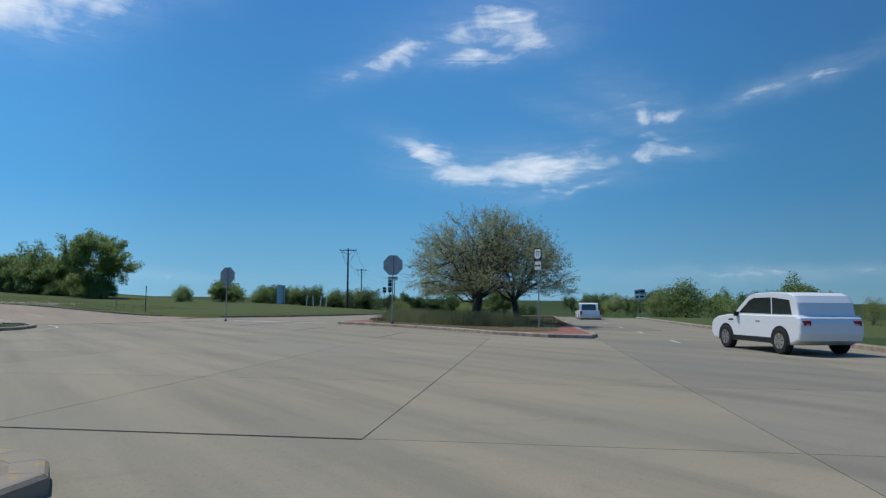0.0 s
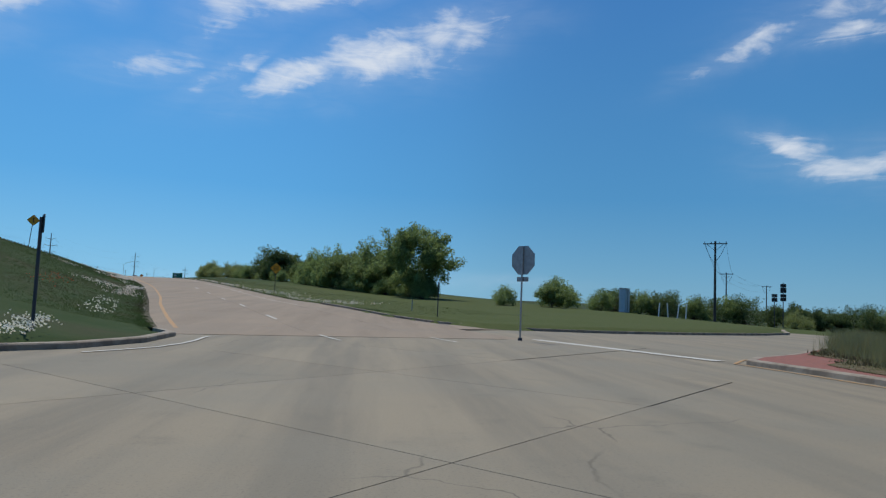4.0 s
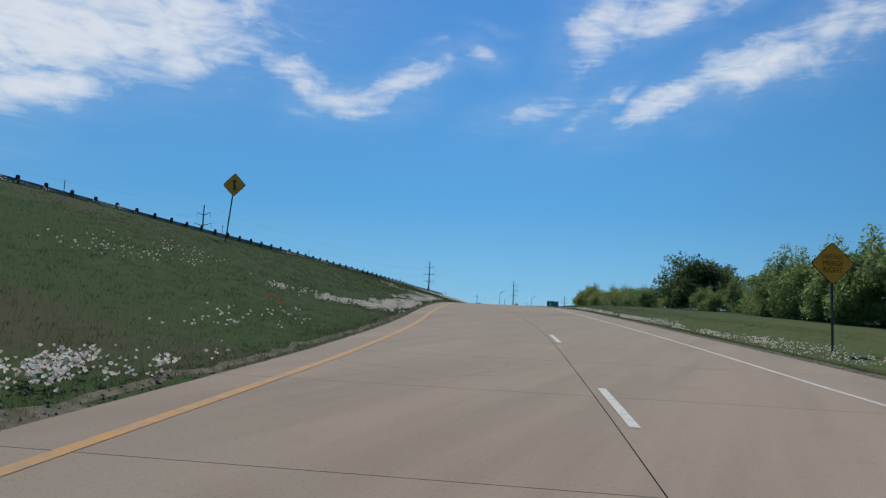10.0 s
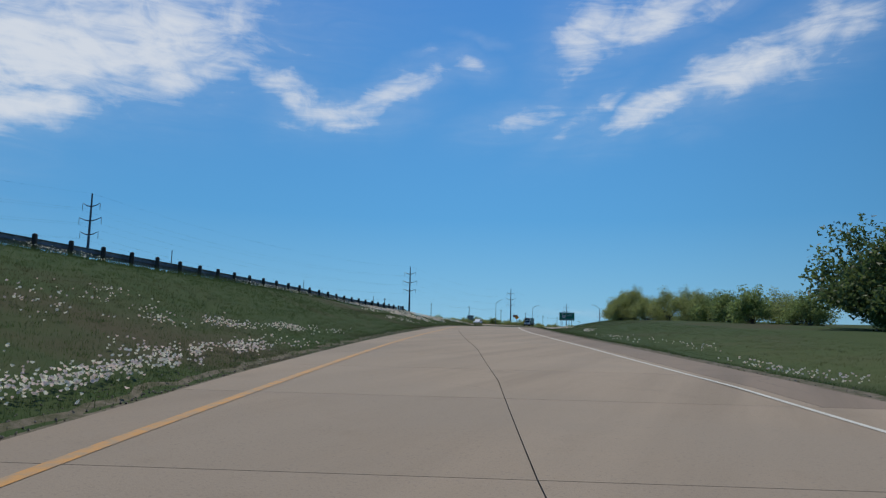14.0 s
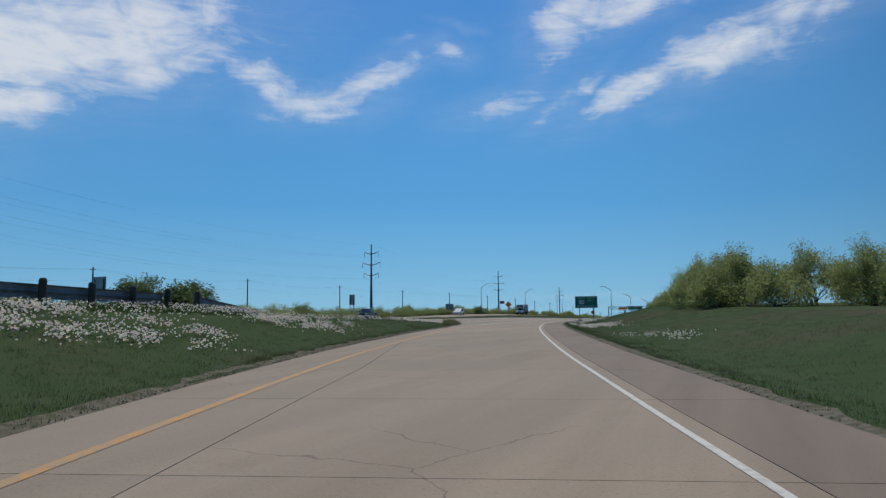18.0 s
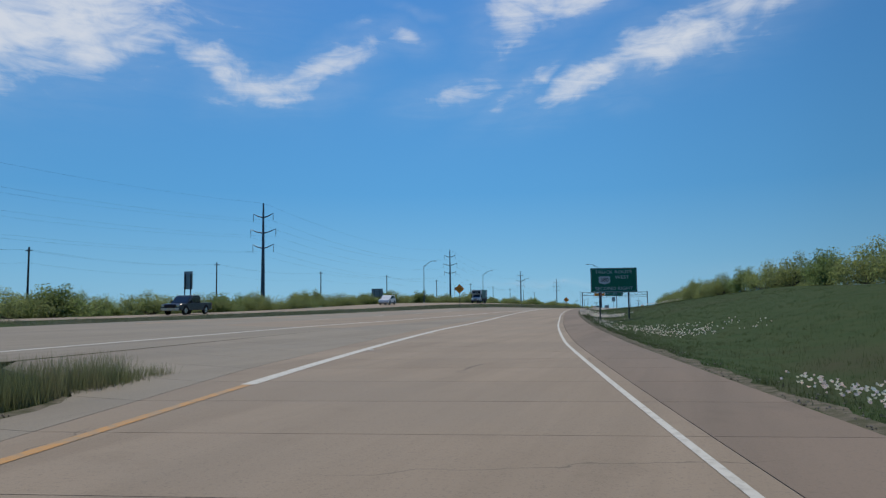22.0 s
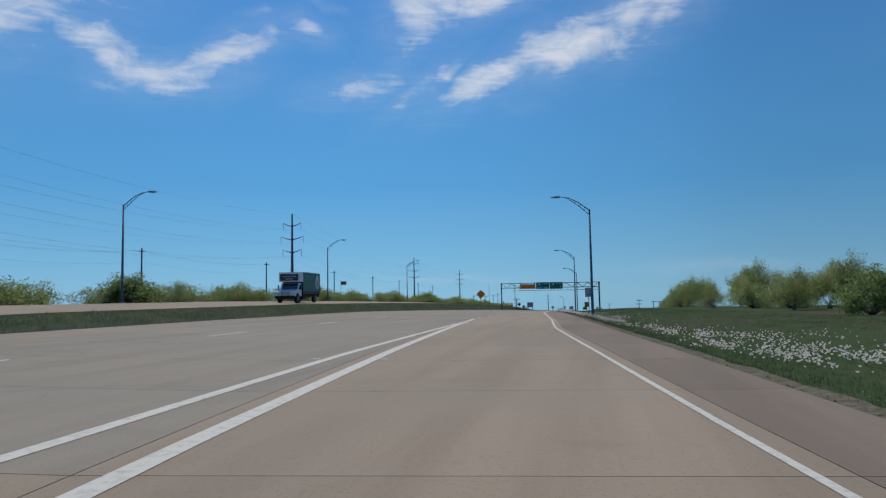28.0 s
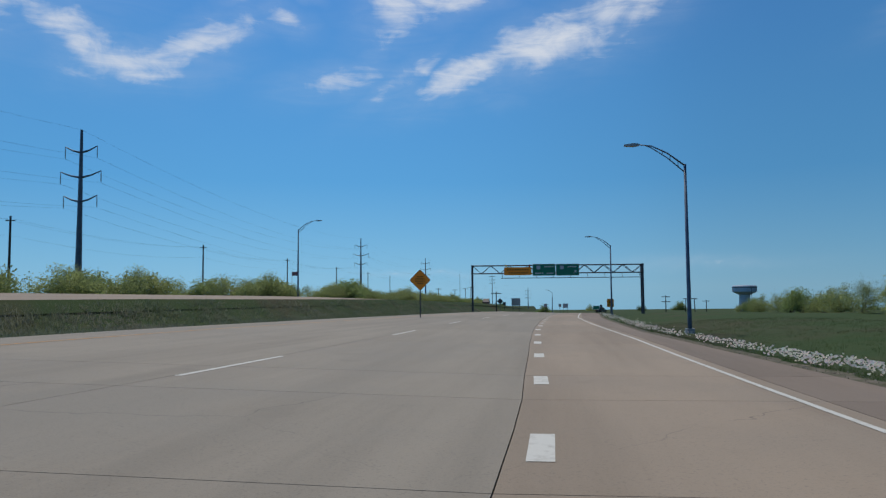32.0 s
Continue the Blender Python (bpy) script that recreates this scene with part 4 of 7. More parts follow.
for _ in range(15000):
    s = 56 + 150 * rg.rand()
    o = ledge(s) - 4 - (ledge(s) - 4 - rail_o(s)) * rg.rand()
    if o > rail_o(s) + 0.3 and (s < 180 or o > -10.8):
        spots.append((s, o, 0.8 + 1.1 * rg.rand() * (0.7 + noise.noise(Vector((s * .15, o * .2, 6))))))
tuft_field("bank_grass", spots, "blade", "coarse uneven grass on the upper bank", 0.03, 0.085, 0.008, 8, 44)
spots = []
for _ in range(52000):
    s = 68 + 400 * rg.rand() ** 1.05
    o = redge(s) + 0.22 + 0.3 * rg.rand() + 13 * rg.rand() ** 1.7
    spots.append((s, o, 0.5 + 0.8 * rg.rand()))
tuft_field("lawn_grass", [q for q in spots if q[0] < 190 and q[1] > redge(q[0]) + 2.2], "mown", "short mown meadow grass beyond the verge", 0.025, 0.07, 0.006, 9, 33)
spots = [q for q in spots if not (q[0] < 190 and q[1] > redge(q[0]) + 2.2)]
tuft_field("meadow_grass", spots, "blade", "uneven spring grass along the outer verge", 0.03, 0.10, 0.005, 10, 3)
spots = []
for _ in range(56000):
    s = 284 + 270 * rg.rand()
    lo, hi = opp_a(s) + 0.15, hwyel(s) - 2.45
    o = lo + max(0.5, hi - lo) * rg.rand()
    clump = noise.noise(Vector((s * .35, o * .6, 8))) + 0.5 * noise.noise(Vector((s * 1.3, o * 1.7, 4)))
    spots.append((s, o, max(0.4, 0.9 + 1.3 * clump) * (0.75 + 0.5 * rg.rand())))
tuft_field("median_grass", spots, "medgrass", "tall grey-green grass filling the highway median", 0.09, 0.26, 0.010, 7, 4, slack=0.9)


def flowers(name, spots, mat, label, seed):
    rg = np.random.RandomState(seed)
    ms = Mesh()
    for s, o in spots:
        b = W(s, o, terr(s, o) + bump(s, o) + 0.10 + 0.20 * rg.rand())
        r = 0.020 + 0.022 * rg.rand()
        t = Vector((rg.randn() * .6, rg.randn() * .6, 1.0)).normalized()
        a = t.orthogonal().normalized()
        c = t.cross(a)
        n = len(ms.v)
        ms.v.append(tuple(b - t * 0.02))
        for k in range(5):
            an = k * 1.2566
            ms.v.append(tuple(b + (a * math.cos(an) + c * math.sin(an)) * r + t * 0.012))
        for k in range(5):
            ms.f.append((n, n + 1 + k, n + 1 + (k + 1) % 5))
    return tagged(part(name, ms, M[mat]), label, "wildflowers", kind="stuff")


def drift(side, streaks, seed):
    """Places in long uneven streaks: start, its distance from the pavement, end, its distance, half width, count."""
    rg = np.random.RandomState(seed)
    out = []
    for s0, w0, s1, w1, half, n in streaks:
        k = 0
        while k < n:
            u = rg.rand() * 1.1 - 0.05
            s = s0 + (s1 - s0) * u + rg.randn() * 0.3
            w = w0 + (w1 - w0) * u + half * (0.8 * rg.randn() + 0.5 * noise.noise(Vector((s * 0.35, seed, 2))))
            if w < 0.12 or noise.noise(Vector((s * 0.5, w * 1.6, seed))) + 0.45 * noise.noise(Vector((s * 1.7, w * 3.4, 7))) < 0.06 and rg.rand() < 0.94:
                k += 0.12
                continue
            out.append((s, (ledge(s) - w) if side < 0 else (redge(s) + w)))
            k += 1
    return out


BANK_LOW = [(70, 2.1, 72.5, 1.2, .45, 160), (74, 2.6, 77, 1.2, .5, 140), (80, 4.3, 87, 2.7, .7, 320), (84, 1.6, 95, .7, .3, 380), (91, 1.1, 94, .7, .4, 360), (111, 4.3, 116, 1.0, .45, 800), (114, 1.2, 124, .6, .35, 600), (119, 1.8, 123, 1.2, .5, 440), (119.5, 1.1, 122, .5, .25, 230), (122, 1.2, 129, .6, .5, 680), (131, 1.9, 138, .6, .45, 560), (97, 2.2, 104, 1.8, .4, 70), (102, 7.6, 112, 8.6, .8, 140)]
BANK_HIGH = [(144.5, 1.0, 149, .5, .3, 390), (149, 1.2, 157, .8, .3, 390), (154, 3.5, 165, 1.2, .35, 380), (138, 2.0, 150, 1.8, .4, 240), (150, 5.2, 156, 5.2, .7, 130), (187, 3.0, 194, 1.6, .35, 110), (188, 4.8, 191, 4.6, .4, 60), (194, 6.8, 203, 4.6, .6, 900), (199, 4.8, 207, 2.2, .6, 900), (204, 6.0, 209, 2.8, .7, 900), (209, 5.8, 217, 5.0, .4, 450), (214, 4.4, 224, 2.6, .7, 700), (224, 3.6, 250, 3.0, .4, 520), (215, 3.6, 220, 2.0, .7, 900), (243, 3.3, 249, 2.0, .5, 300)]
VERGE_NEAR = [(259, 1.4, 249, 3.1, 0.72, 680), (251, 2.8, 245, 2.9, 0.96, 722), (136, .4, 129, 2.7, 0.6, 357), (132, 1.6, 126, 3.0, 0.72, 357), (142, .4, 134, .8, 0.36, 136), (114, 2.0, 104, 4.6, 0.84, 510), (122, .4, 112, 1.0, 0.42, 212), (92, 2.4, 82, 5.6, 1.2, 680), (108, 1.0, 98, 4.8, 0.72, 212), (156, .5, 149, 3.4, 0.6, 187), (180, 2.8, 166, 4.0, 0.48, 94), (198, 3.5, 196, 4.2, 0.3, 128), (227, 3.0, 222, 4.3, 0.6, 187), (220.5, 3.4, 219, 3.9, 0.3, 42), (247, 3.2, 240, 4.0, 0.42, 76)]
VERGE_MID = [(284, 1.2, 274, 3.8, 1.4, 384), (300, .5, 284, 1.2, 0.75, 152), (325, .9, 308, 2.9, 0.9, 1200), (318, .9, 309, 3.3, 0.75, 720), (338, .7, 325, 1.5, 0.75, 400), (350, .6, 336, 1.2, 0.75, 384), (330, 8.6, 322, 10.2, 0.75, 160), (337, 8.4, 326, 9.6, 0.6, 120)]
VERGE_FAR = [(371, 2.0, 364, 4.0, 0.96, 420), (363, 1.6, 358, 3.8, 1.4, 720), (392, .8, 372, 2.2, 1.1, 360), (397, .8, 393, 3.0, 1.3, 288), (405, .5, 398, .8, 0.48, 108), (440, .5, 432, 1.6, 0.8, 420), (434, .4, 428, 1.2, 0.96, 360), (456, .4, 438, 1.0, 0.64, 420), (430, .8, 408, 2.6, 1.1, 360), (500, .5, 456, 1.0, 0.8, 540)]
fl = drift(-1, BANK_LOW + BANK_HIGH, 11)
flowers("pink_flower_drift", fl[::2], "petal", "drift of pale pink evening primroses on the bank", 12)
flowers("white_flower_drift", fl[1::2], "petal_w", "drift of white wildflowers on the bank", 13)
fr = drift(1, VERGE_NEAR + VERGE_MID + VERGE_FAR, 21)
flowers("white_verge_flowers", fr[::2], "petal_w", "patches of white wildflowers on the outer verge", 14)
flowers("pink_verge_flowers", fr[1::2], "petal", "patches of pale pink wildflowers on the outer verge", 15)


def pebbles(name, s0, s1, f, side, n, label, seed):
    """Grit and small stones along a pavement edge."""
    rg = np.random.RandomState(seed)
    ms = Mesh()
    for _ in range(n):
        s = s0 + (s1 - s0) * rg.rand()
        o = f(s) + side * (0.02 + 0.75 * rg.rand() ** 1.8)
        b = W(s, o, max(terr(s, o), zramp(s, f(s))) + 0.012)
        r = 0.008 + 0.022 * rg.rand() ** 2
        k = len(ms.v)
        ms.v += [(b.x + r * rg.uniform(.6, 1.2), b.y, b.z), (b.x, b.y + r * rg.uniform(.6, 1.2), b.z), (b.x - r * rg.uniform(.6, 1.2), b.y, b.z), (b.x, b.y - r * rg.uniform(.6, 1.2), b.z), (b.x, b.y, b.z + r * rg.uniform(.5, 1.0)), (b.x, b.y, b.z - r * .6)]
        ms.f += [(k, k + 1, k + 4), (k + 1, k + 2, k + 4), (k + 2, k + 3, k + 4), (k + 3, k, k + 4), (k + 1, k, k + 5), (k + 2, k + 1, k + 5), (k + 3, k + 2, k + 5), (k, k + 3, k + 5)]
    return tagged(part(name, ms, M["grit"]), label, "gravel", kind="stuff")


pebbles("edge_gravel", 60, 256, ledge, -1, 9000, "grey gravel and grit along the ramp edge", 51)
pebbles("verge_gravel", 92, 460, redge, 1, 9000, "grey gravel and grit along the outer edge", 52)
spots = []
for _ in range(5200):
    s = 70 + 146 * rg.rand()
    spots.append((s, rail_o(s) + 0.15 + 0.9 * rg.rand() ** 1.5, 0.7 + 0.8 * rg.rand()))
tuft_field("crest_grass", spots, "blade", "longer unmown grass under the guard rail", 0.10, 0.26, 0.007, 8, 53, slack=0.6)
crest = []
for _ in range(2600):
    s = 100 + 115 * rg.rand()
    if noise.noise(Vector((s * 0.2, 3.3, 1))) > -0.05:
        crest.append((s, rail_o(s) + 0.4 + 1.6 * rg.rand()))
flowers("crest_flowers", crest, "petal_w", "white wildflowers below the guard rail", 16)
corner = [(39.6 + 5.0 * rg.rand(), -9.0 + 0.25 * rg.randn()) for _ in range(240)] + [(50 + 12 * rg.rand(), -7.3 - 1.2 * rg.rand()) for _ in range(120)]
flowers("corner_flowers", corner, "petal_w", "white wildflowers behind the corner kerb", 18)
red = [(62 + 12 * rg.rand(), -10.4 - 1.5 * rg.rand()) for _ in range(70)] + [(106.0 + rg.randn() * 0.3, -9.0 + rg.randn() * .3) for _ in range(30)]
flowers("red_flowers", red, "petal_r", "scattered red paintbrush flowers in the grass", 17)


# ---- trees ----
def tree_parts(seed, height, spread, trunk_r, trunk_h, leaves, leaf, mat, lean=0.0, stems=1, clump=0.55, flatk=0.75, twigs=3):
    """A tapered trunk with limbs (one mesh) and a crown of small leaves (another)."""
    rg = random.Random(seed)
    wood, crown = Mesh(), Mesh()
    tips = []

    def grow(p, d, length, r, level):
        n = 4
        pts, rad = [p], [r]
        for i in range(n):
            d = (d + Vector((rg.gauss(0, .16), rg.gauss(0, .16), rg.gauss(0.04, .10)))).normalized()
            p = p + d * (length / n)
            pts.append(p)
            rad.append(r * (1 - 0.5 * (i + 1) / n))
        wood.tube(pts, rad, 7 if level == 0 else 5 if level == 1 else 4, caps=level == 0)
        if level >= twigs:
            tips.append(p)
            tips.append(pts[2])
            return
        kids = rg.randint(3, 4) if level else rg.randint(4, 6)
        for k in range(kids):
            i = n if k == 0 else rg.randint(2, n)
            a = rg.uniform(0, 6.283)
            tilt = rg.uniform(0.45, 1.0) if level else rg.uniform(0.6, 1.15) * spread / height
            ax = d.orthogonal().normalized()
            ax.rotate(Matrix.Rotation(a, 3, d))
            nd = (d * math.cos(tilt) + ax * math.sin(tilt)).normalized()
            nd.z = nd.z * 0.85 + 0.10
            grow(pts[i], nd.normalized(), length * rg.uniform(0.58, 0.8) if level else (height - trunk_h) * rg.uniform(.42, .6), rad[i] * rg.uniform(0.5, 0.68), level + 1)

    for k in range(stems):
        a = k * 2.4 + seed
        off_ = Vector((math.cos(a), math.sin(a), 0)) * (trunk_r * 1.1 if stems > 1 else 0)
        d = Vector((lean + off_.x * 0.6, off_.y * 0.6, 1)).normalized()
        grow(off_ - d * 0.15, d, trunk_h, trunk_r / (1 if stems == 1 else 1.35), 0)
    n = len(tips)
    fit_ = height * 0.95 / max(t.z for t in tips)
    mx, my = sum(t.x for t in tips) / n, sum(t.y for t in tips) / n
    rr = sorted(math.hypot(t.x - mx, t.y - my) for t in tips)[int(n * 0.92)]
    wide = spread / 2 / rr
    wood.v = [(x * wide if z > trunk_h * .7 else x * (1 + (wide - 1) * max(0, z) / (trunk_h * .7)), y * wide if z > trunk_h * .7 else y * (1 + (wide - 1) * max(0, z) / (trunk_h * .7)), z * fit_) for x, y, z in wood.v]
    tips = [Vector((t.x * wide, t.y * wide, t.z)) for t in tips]
    rg.shuffle(tips)
    for _ in range(leaves):
        t = tips[int(n * rg.random() ** 1.25)]
        dv = Vector((rg.gauss(0, 1), rg.gauss(0, 1), rg.gauss(0, 1))).normalized() * (rg.random() ** 0.5 * 1.5)
        c = Vector((t.x + dv.x * clump, t.y + dv.y * clump, t.z * fit_ + dv.z * clump * flatk))
        sz = leaf * rg.uniform(0.6, 1.3)
        a = Vector((rg.gauss(0, 1), rg.gauss(0, 1), rg.gauss(0, 0.8))).normalized()
        b = a.orthogonal().normalized()
        b.rotate(Matrix.Rotation(rg.uniform(0, 6.28), 3, a))
        w = a.cross(b)
        crown.poly([c - b * sz * .45 - w * sz * .30, c - b * sz * .3 + w * sz * .38, c + b * sz * .62])
    return wood.data("trunk", M["bark"], True), crown.data("crown", M[mat])


def make_tree(name, parts, s, o, scale, turn, label, category="tree", group="", squash=1.0, z=None):
    m = stand(s, o, turn, z) @ Matrix.Diagonal((scale, scale, scale * squash, 1))
    th = thing(name, m, label, category, group)
    for nm, me in zip(("trunk", "crown"), parts):
        ob = new(nm, me)
        ob.parent = th
    return th


def dome_tree(seed, height, radius, low, trunk_r, trunk_h, mains, subs, twigs, leaves, leaf, mat, lean):
    """A low-forking tree whose limbs fan out to an even, domed crown of fine twigs."""
    rg = random.Random(seed)
    wood, crown = Mesh(), Mesh()
    fork = Vector((lean * trunk_h, 0, trunk_h))
    core = Vector((lean * trunk_h * 1.4, 0, low))
    wood.tube([(-lean * .1, 0, -0.2), (0, 0, 0.1), fork * 0.5 + Vector((0.03, 0.02, 0)), fork, fork + Vector((0, 0, .25))], [trunk_r * 1.35, trunk_r * 1.05, trunk_r * .85, trunk_r * .8, trunk_r * .4], 9)

    def skin_point(a, e, k):
        return core + Vector((math.cos(e) * math.cos(a) * radius, math.cos(e) * math.sin(a) * radius, math.sin(e) * (height - low))) * k

    def limb(p, q, r0, r1, bow, seg):
        mid = p.lerp(q, 0.5) + Vector((rg.gauss(0, bow), rg.gauss(0, bow), rg.gauss(-bow * .3, bow)))
        pts = [p, p.lerp(mid, .5) + Vector((rg.gauss(0, bow * .3), rg.gauss(0, bow * .3), 0)), mid, mid.lerp(q, .5) + Vector((rg.gauss(0, bow * .3), rg.gauss(0, bow * .3), 0)), q]
        wood.tube(pts, [r0 + (r1 - r0) * i / 4 for i in range(5)], seg, caps=False)
        return pts

    spots = []
    for i in range(mains):
        a, e = i * 2.39996 + rg.gauss(0, .15), math.asin(min(0.97, (i + 0.35) / mains)) * 0.98 + rg.gauss(0, .06)
        m = limb(fork, skin_point(a, e, rg.uniform(.45, .58)), trunk_r * .30, .030, .16, 6)
        for _ in range(subs):
            a2, e2 = a + rg.gauss(0, .42) / max(.35, math.cos(e)), min(1.5, max(-0.04, e + rg.gauss(0, .26)))
            b = limb(m[rg.choice((2, 3, 4, 4))], skin_point(a2, e2, rg.uniform(.68, .84)), .022, .010, .13, 5)
            for _ in range(twigs):
                a3, e3 = a2 + rg.gauss(0, .20) / max(.35, math.cos(e2)), min(1.55, max(-0.08, e2 + rg.gauss(0, .16)))
                c = limb(b[rg.choice((1, 2, 3, 4, 4))], skin_point(a3, e3, rg.uniform(.86, 1.04)), .011, .005, .10, 4)
                for _ in range(3):
                    p = c[rg.choice((1, 2, 3, 4))]
                    q = p + (p - core).normalized() * rg.uniform(.15, .4) + Vector((rg.gauss(0, .2), rg.gauss(0, .2), rg.gauss(.05, .15)))
                    wood.tube([p, p.lerp(q, .5) + Vector((rg.gauss(0, .03), rg.gauss(0, .03), .03)), q], [.006, .005, .003], 3, caps=False)
                    spots += [q, p.lerp(q, .6)]
                spots += [c[4], c[3], c[2]]
    n = len(spots)
    for _ in range(leaves):
        t = spots[rg.randrange(n)]
        c = t + Vector((rg.gauss(0, .07), rg.gauss(0, .07), rg.gauss(0, .06)))
        sz = leaf * rg.uniform(0.6, 1.3)
        a = Vector((rg.gauss(0, 1), rg.gauss(0, 1), rg.gauss(0, 0.8))).normalized()
        b = a.orthogonal().normalized()
        b.rotate(Matrix.Rotation(rg.uniform(0, 6.28), 3, a))
        crown.poly([c - b * sz * .5, c + a.cross(b) * sz * .3, c + b * sz * .5, c - a.cross(b) * sz * .3])
    return wood.data("trunk", M["bark"], True), crown.data("crown", M[mat])


KIND = dict(
    island=dome_tree(3, 7.2, 4.75, 2.55, 0.34, 1.55, 15, 7, 7, 34000, 0.078, "leaf_grey", 0.28),
    island2=dome_tree(8, 6.7, 4.3, 2.4, 0.24, 1.5, 14, 6, 7, 29000, 0.078, "leaf_grey", 0.2),
    big=tree_parts(14, 10.5, 8.4, 0.3, 1.8, 26000, 0.26, "leaf", 0.02, 2, 0.58, 0.8),
    elm=tree_parts(15, 7.0, 6.0, 0.2, 1.0, 17000, 0.24, "leaf", 0.0, 3, 0.46, 0.9),
    oak=tree_parts(16, 8.0, 10.0, 0.3, 1.0, 30000, 0.30, "leaf_dark", 0.0, 3, 0.75, 0.8),
    bush=tree_parts(17, 3.0, 3.8, 0.09, 0.3, 6500, 0.16, "leaf", 0.0, 5, 0.42, 0.8, 2),
    bush_y=tree_parts(18, 3.0, 3.8, 0.09, 0.3, 6500, 0.13, "leaf_yel", 0.0, 5, 0.42, 0.8, 2),
    bush_d=tree_parts(19, 3.0, 4.2, 0.09, 0.3, 6500, 0.16, "leaf_dark", 0.0, 5, 0.5, 0.8, 2),
    thin=tree_parts(20, 6.5, 6.4, 0.14, 0.6, 10000, 0.12, "leaf_yel", 0.0, 5, 0.40, 0.8, 3),
    willow=tree_parts(23, 7.0, 7.5, 0.2, 0.8, 17000, 0.155, "leaf_yel", 0.0, 4, 0.48, 1.0, 3),
)
LAB = dict(island="wide-crowned island tree with sparse young leaves", island2="low-forking island tree with sparse olive leaves", big="tall full green tree at the meadow's edge", elm="fresh green roadside tree in a dense row", oak="dense dark green spreading tree", bush="rounded green shrub in the meadow", bush_y="yellow-green spring shrub beside the highway", bush_d="dark green shrub in the distance", thin="thin many-stemmed tree with sparse spring leaves", willow="yellow-green full-crowned spring tree")
NAME = dict(bush="shrub", bush_y="shrub", bush_d="shrub")
rt = random.Random(77)


def plant(kind, s, o, scale=1.0, group="", squash=1.0, z=None):
    nm = NAME.get(kind, "tree")
    return make_tree(nm, KIND[kind], s, o, scale, rt.uniform(0, 360), LAB[kind], nm, group, squash, z)


# the island's planting
plant("island", 27.0, 12.6, 1.0, z=0.15)
plant("island2", 25.2, 15.3, .96, z=0.15)
plant("island2", 30.0, 18.0, .9, z=0.15)
plant("elm", 59.0, 69.0, 0.78, z=-0.6)
rg = np.random.RandomState(9)
spots = []
while len(spots) < 8000:
    k = rg.rand() ** 1.3
    c0 = (np.interp(k, (0, .25, .55, 1), (23.6, 26.5, 32, 43)), np.interp(k, (0, .25, .55, 1), (10.6, 10.9, 13.2, 24)))
    p = (c0[0] + rg.randn() * 0.75, c0[1] + rg.randn() * 0.75)
    if inside(p, BED):
        spots.append((p[0], p[1], 1.0))
tuft_field("ornamental_grass", spots, "tallgrass", "soft mounded ornamental grass in the island bed", 0.45, 0.95, 0.0045, 8, 8, slack=0.55)
spots = []
while len(spots) < 9000:
    p = (18 + 22 * rg.rand(), 4 + 32 * rg.rand())
    if inside(p, BED):
        spots.append((p[0], p[1], 1.0))
tuft_field("ground_cover", spots, "cover", "low green ground cover on the mulch bed", 0.02, 0.08, 0.022, 4, 10)
# the row beside the meadow
for s, o, k, sc in ((108, 30, "big", 1.05), (105.5, 29.5, "elm", .72), (110.5, 31, "elm", .85), (117, 31, "elm", 1.15), (122, 30, "elm", 1.28), (128, 32, "elm", 1.26), (134, 31, "elm", 1.28), (140, 30.5, "elm", 1.2), (146, 31, "elm", 1.12), (153, 31, "elm", 1.05), (160, 32, "elm", 1.12), (168, 33, "elm", 1.0), (191.8, 31.5, "oak", 1.0), (187, 28.5, "elm", .62), (180, 33, "elm", .7)):
    plant(k, s, o, sc * (1.28 if k == "oak" else 1.0), "meadow tree row", 0.84 if k == "oak" else 1.0)
for i in range(16):
    plant("bush", 104 + i * 5, 29.5 + rt.uniform(-1.5, 1.5), rt.uniform(.8, 1.1), "meadow tree row")
for i in range(12):
    plant(("bush", "bush_y")[i % 2], 208 + i * 4.0, 29 + rt.uniform(-2, 3), rt.uniform(1.1, 1.4), "grey-green thicket")
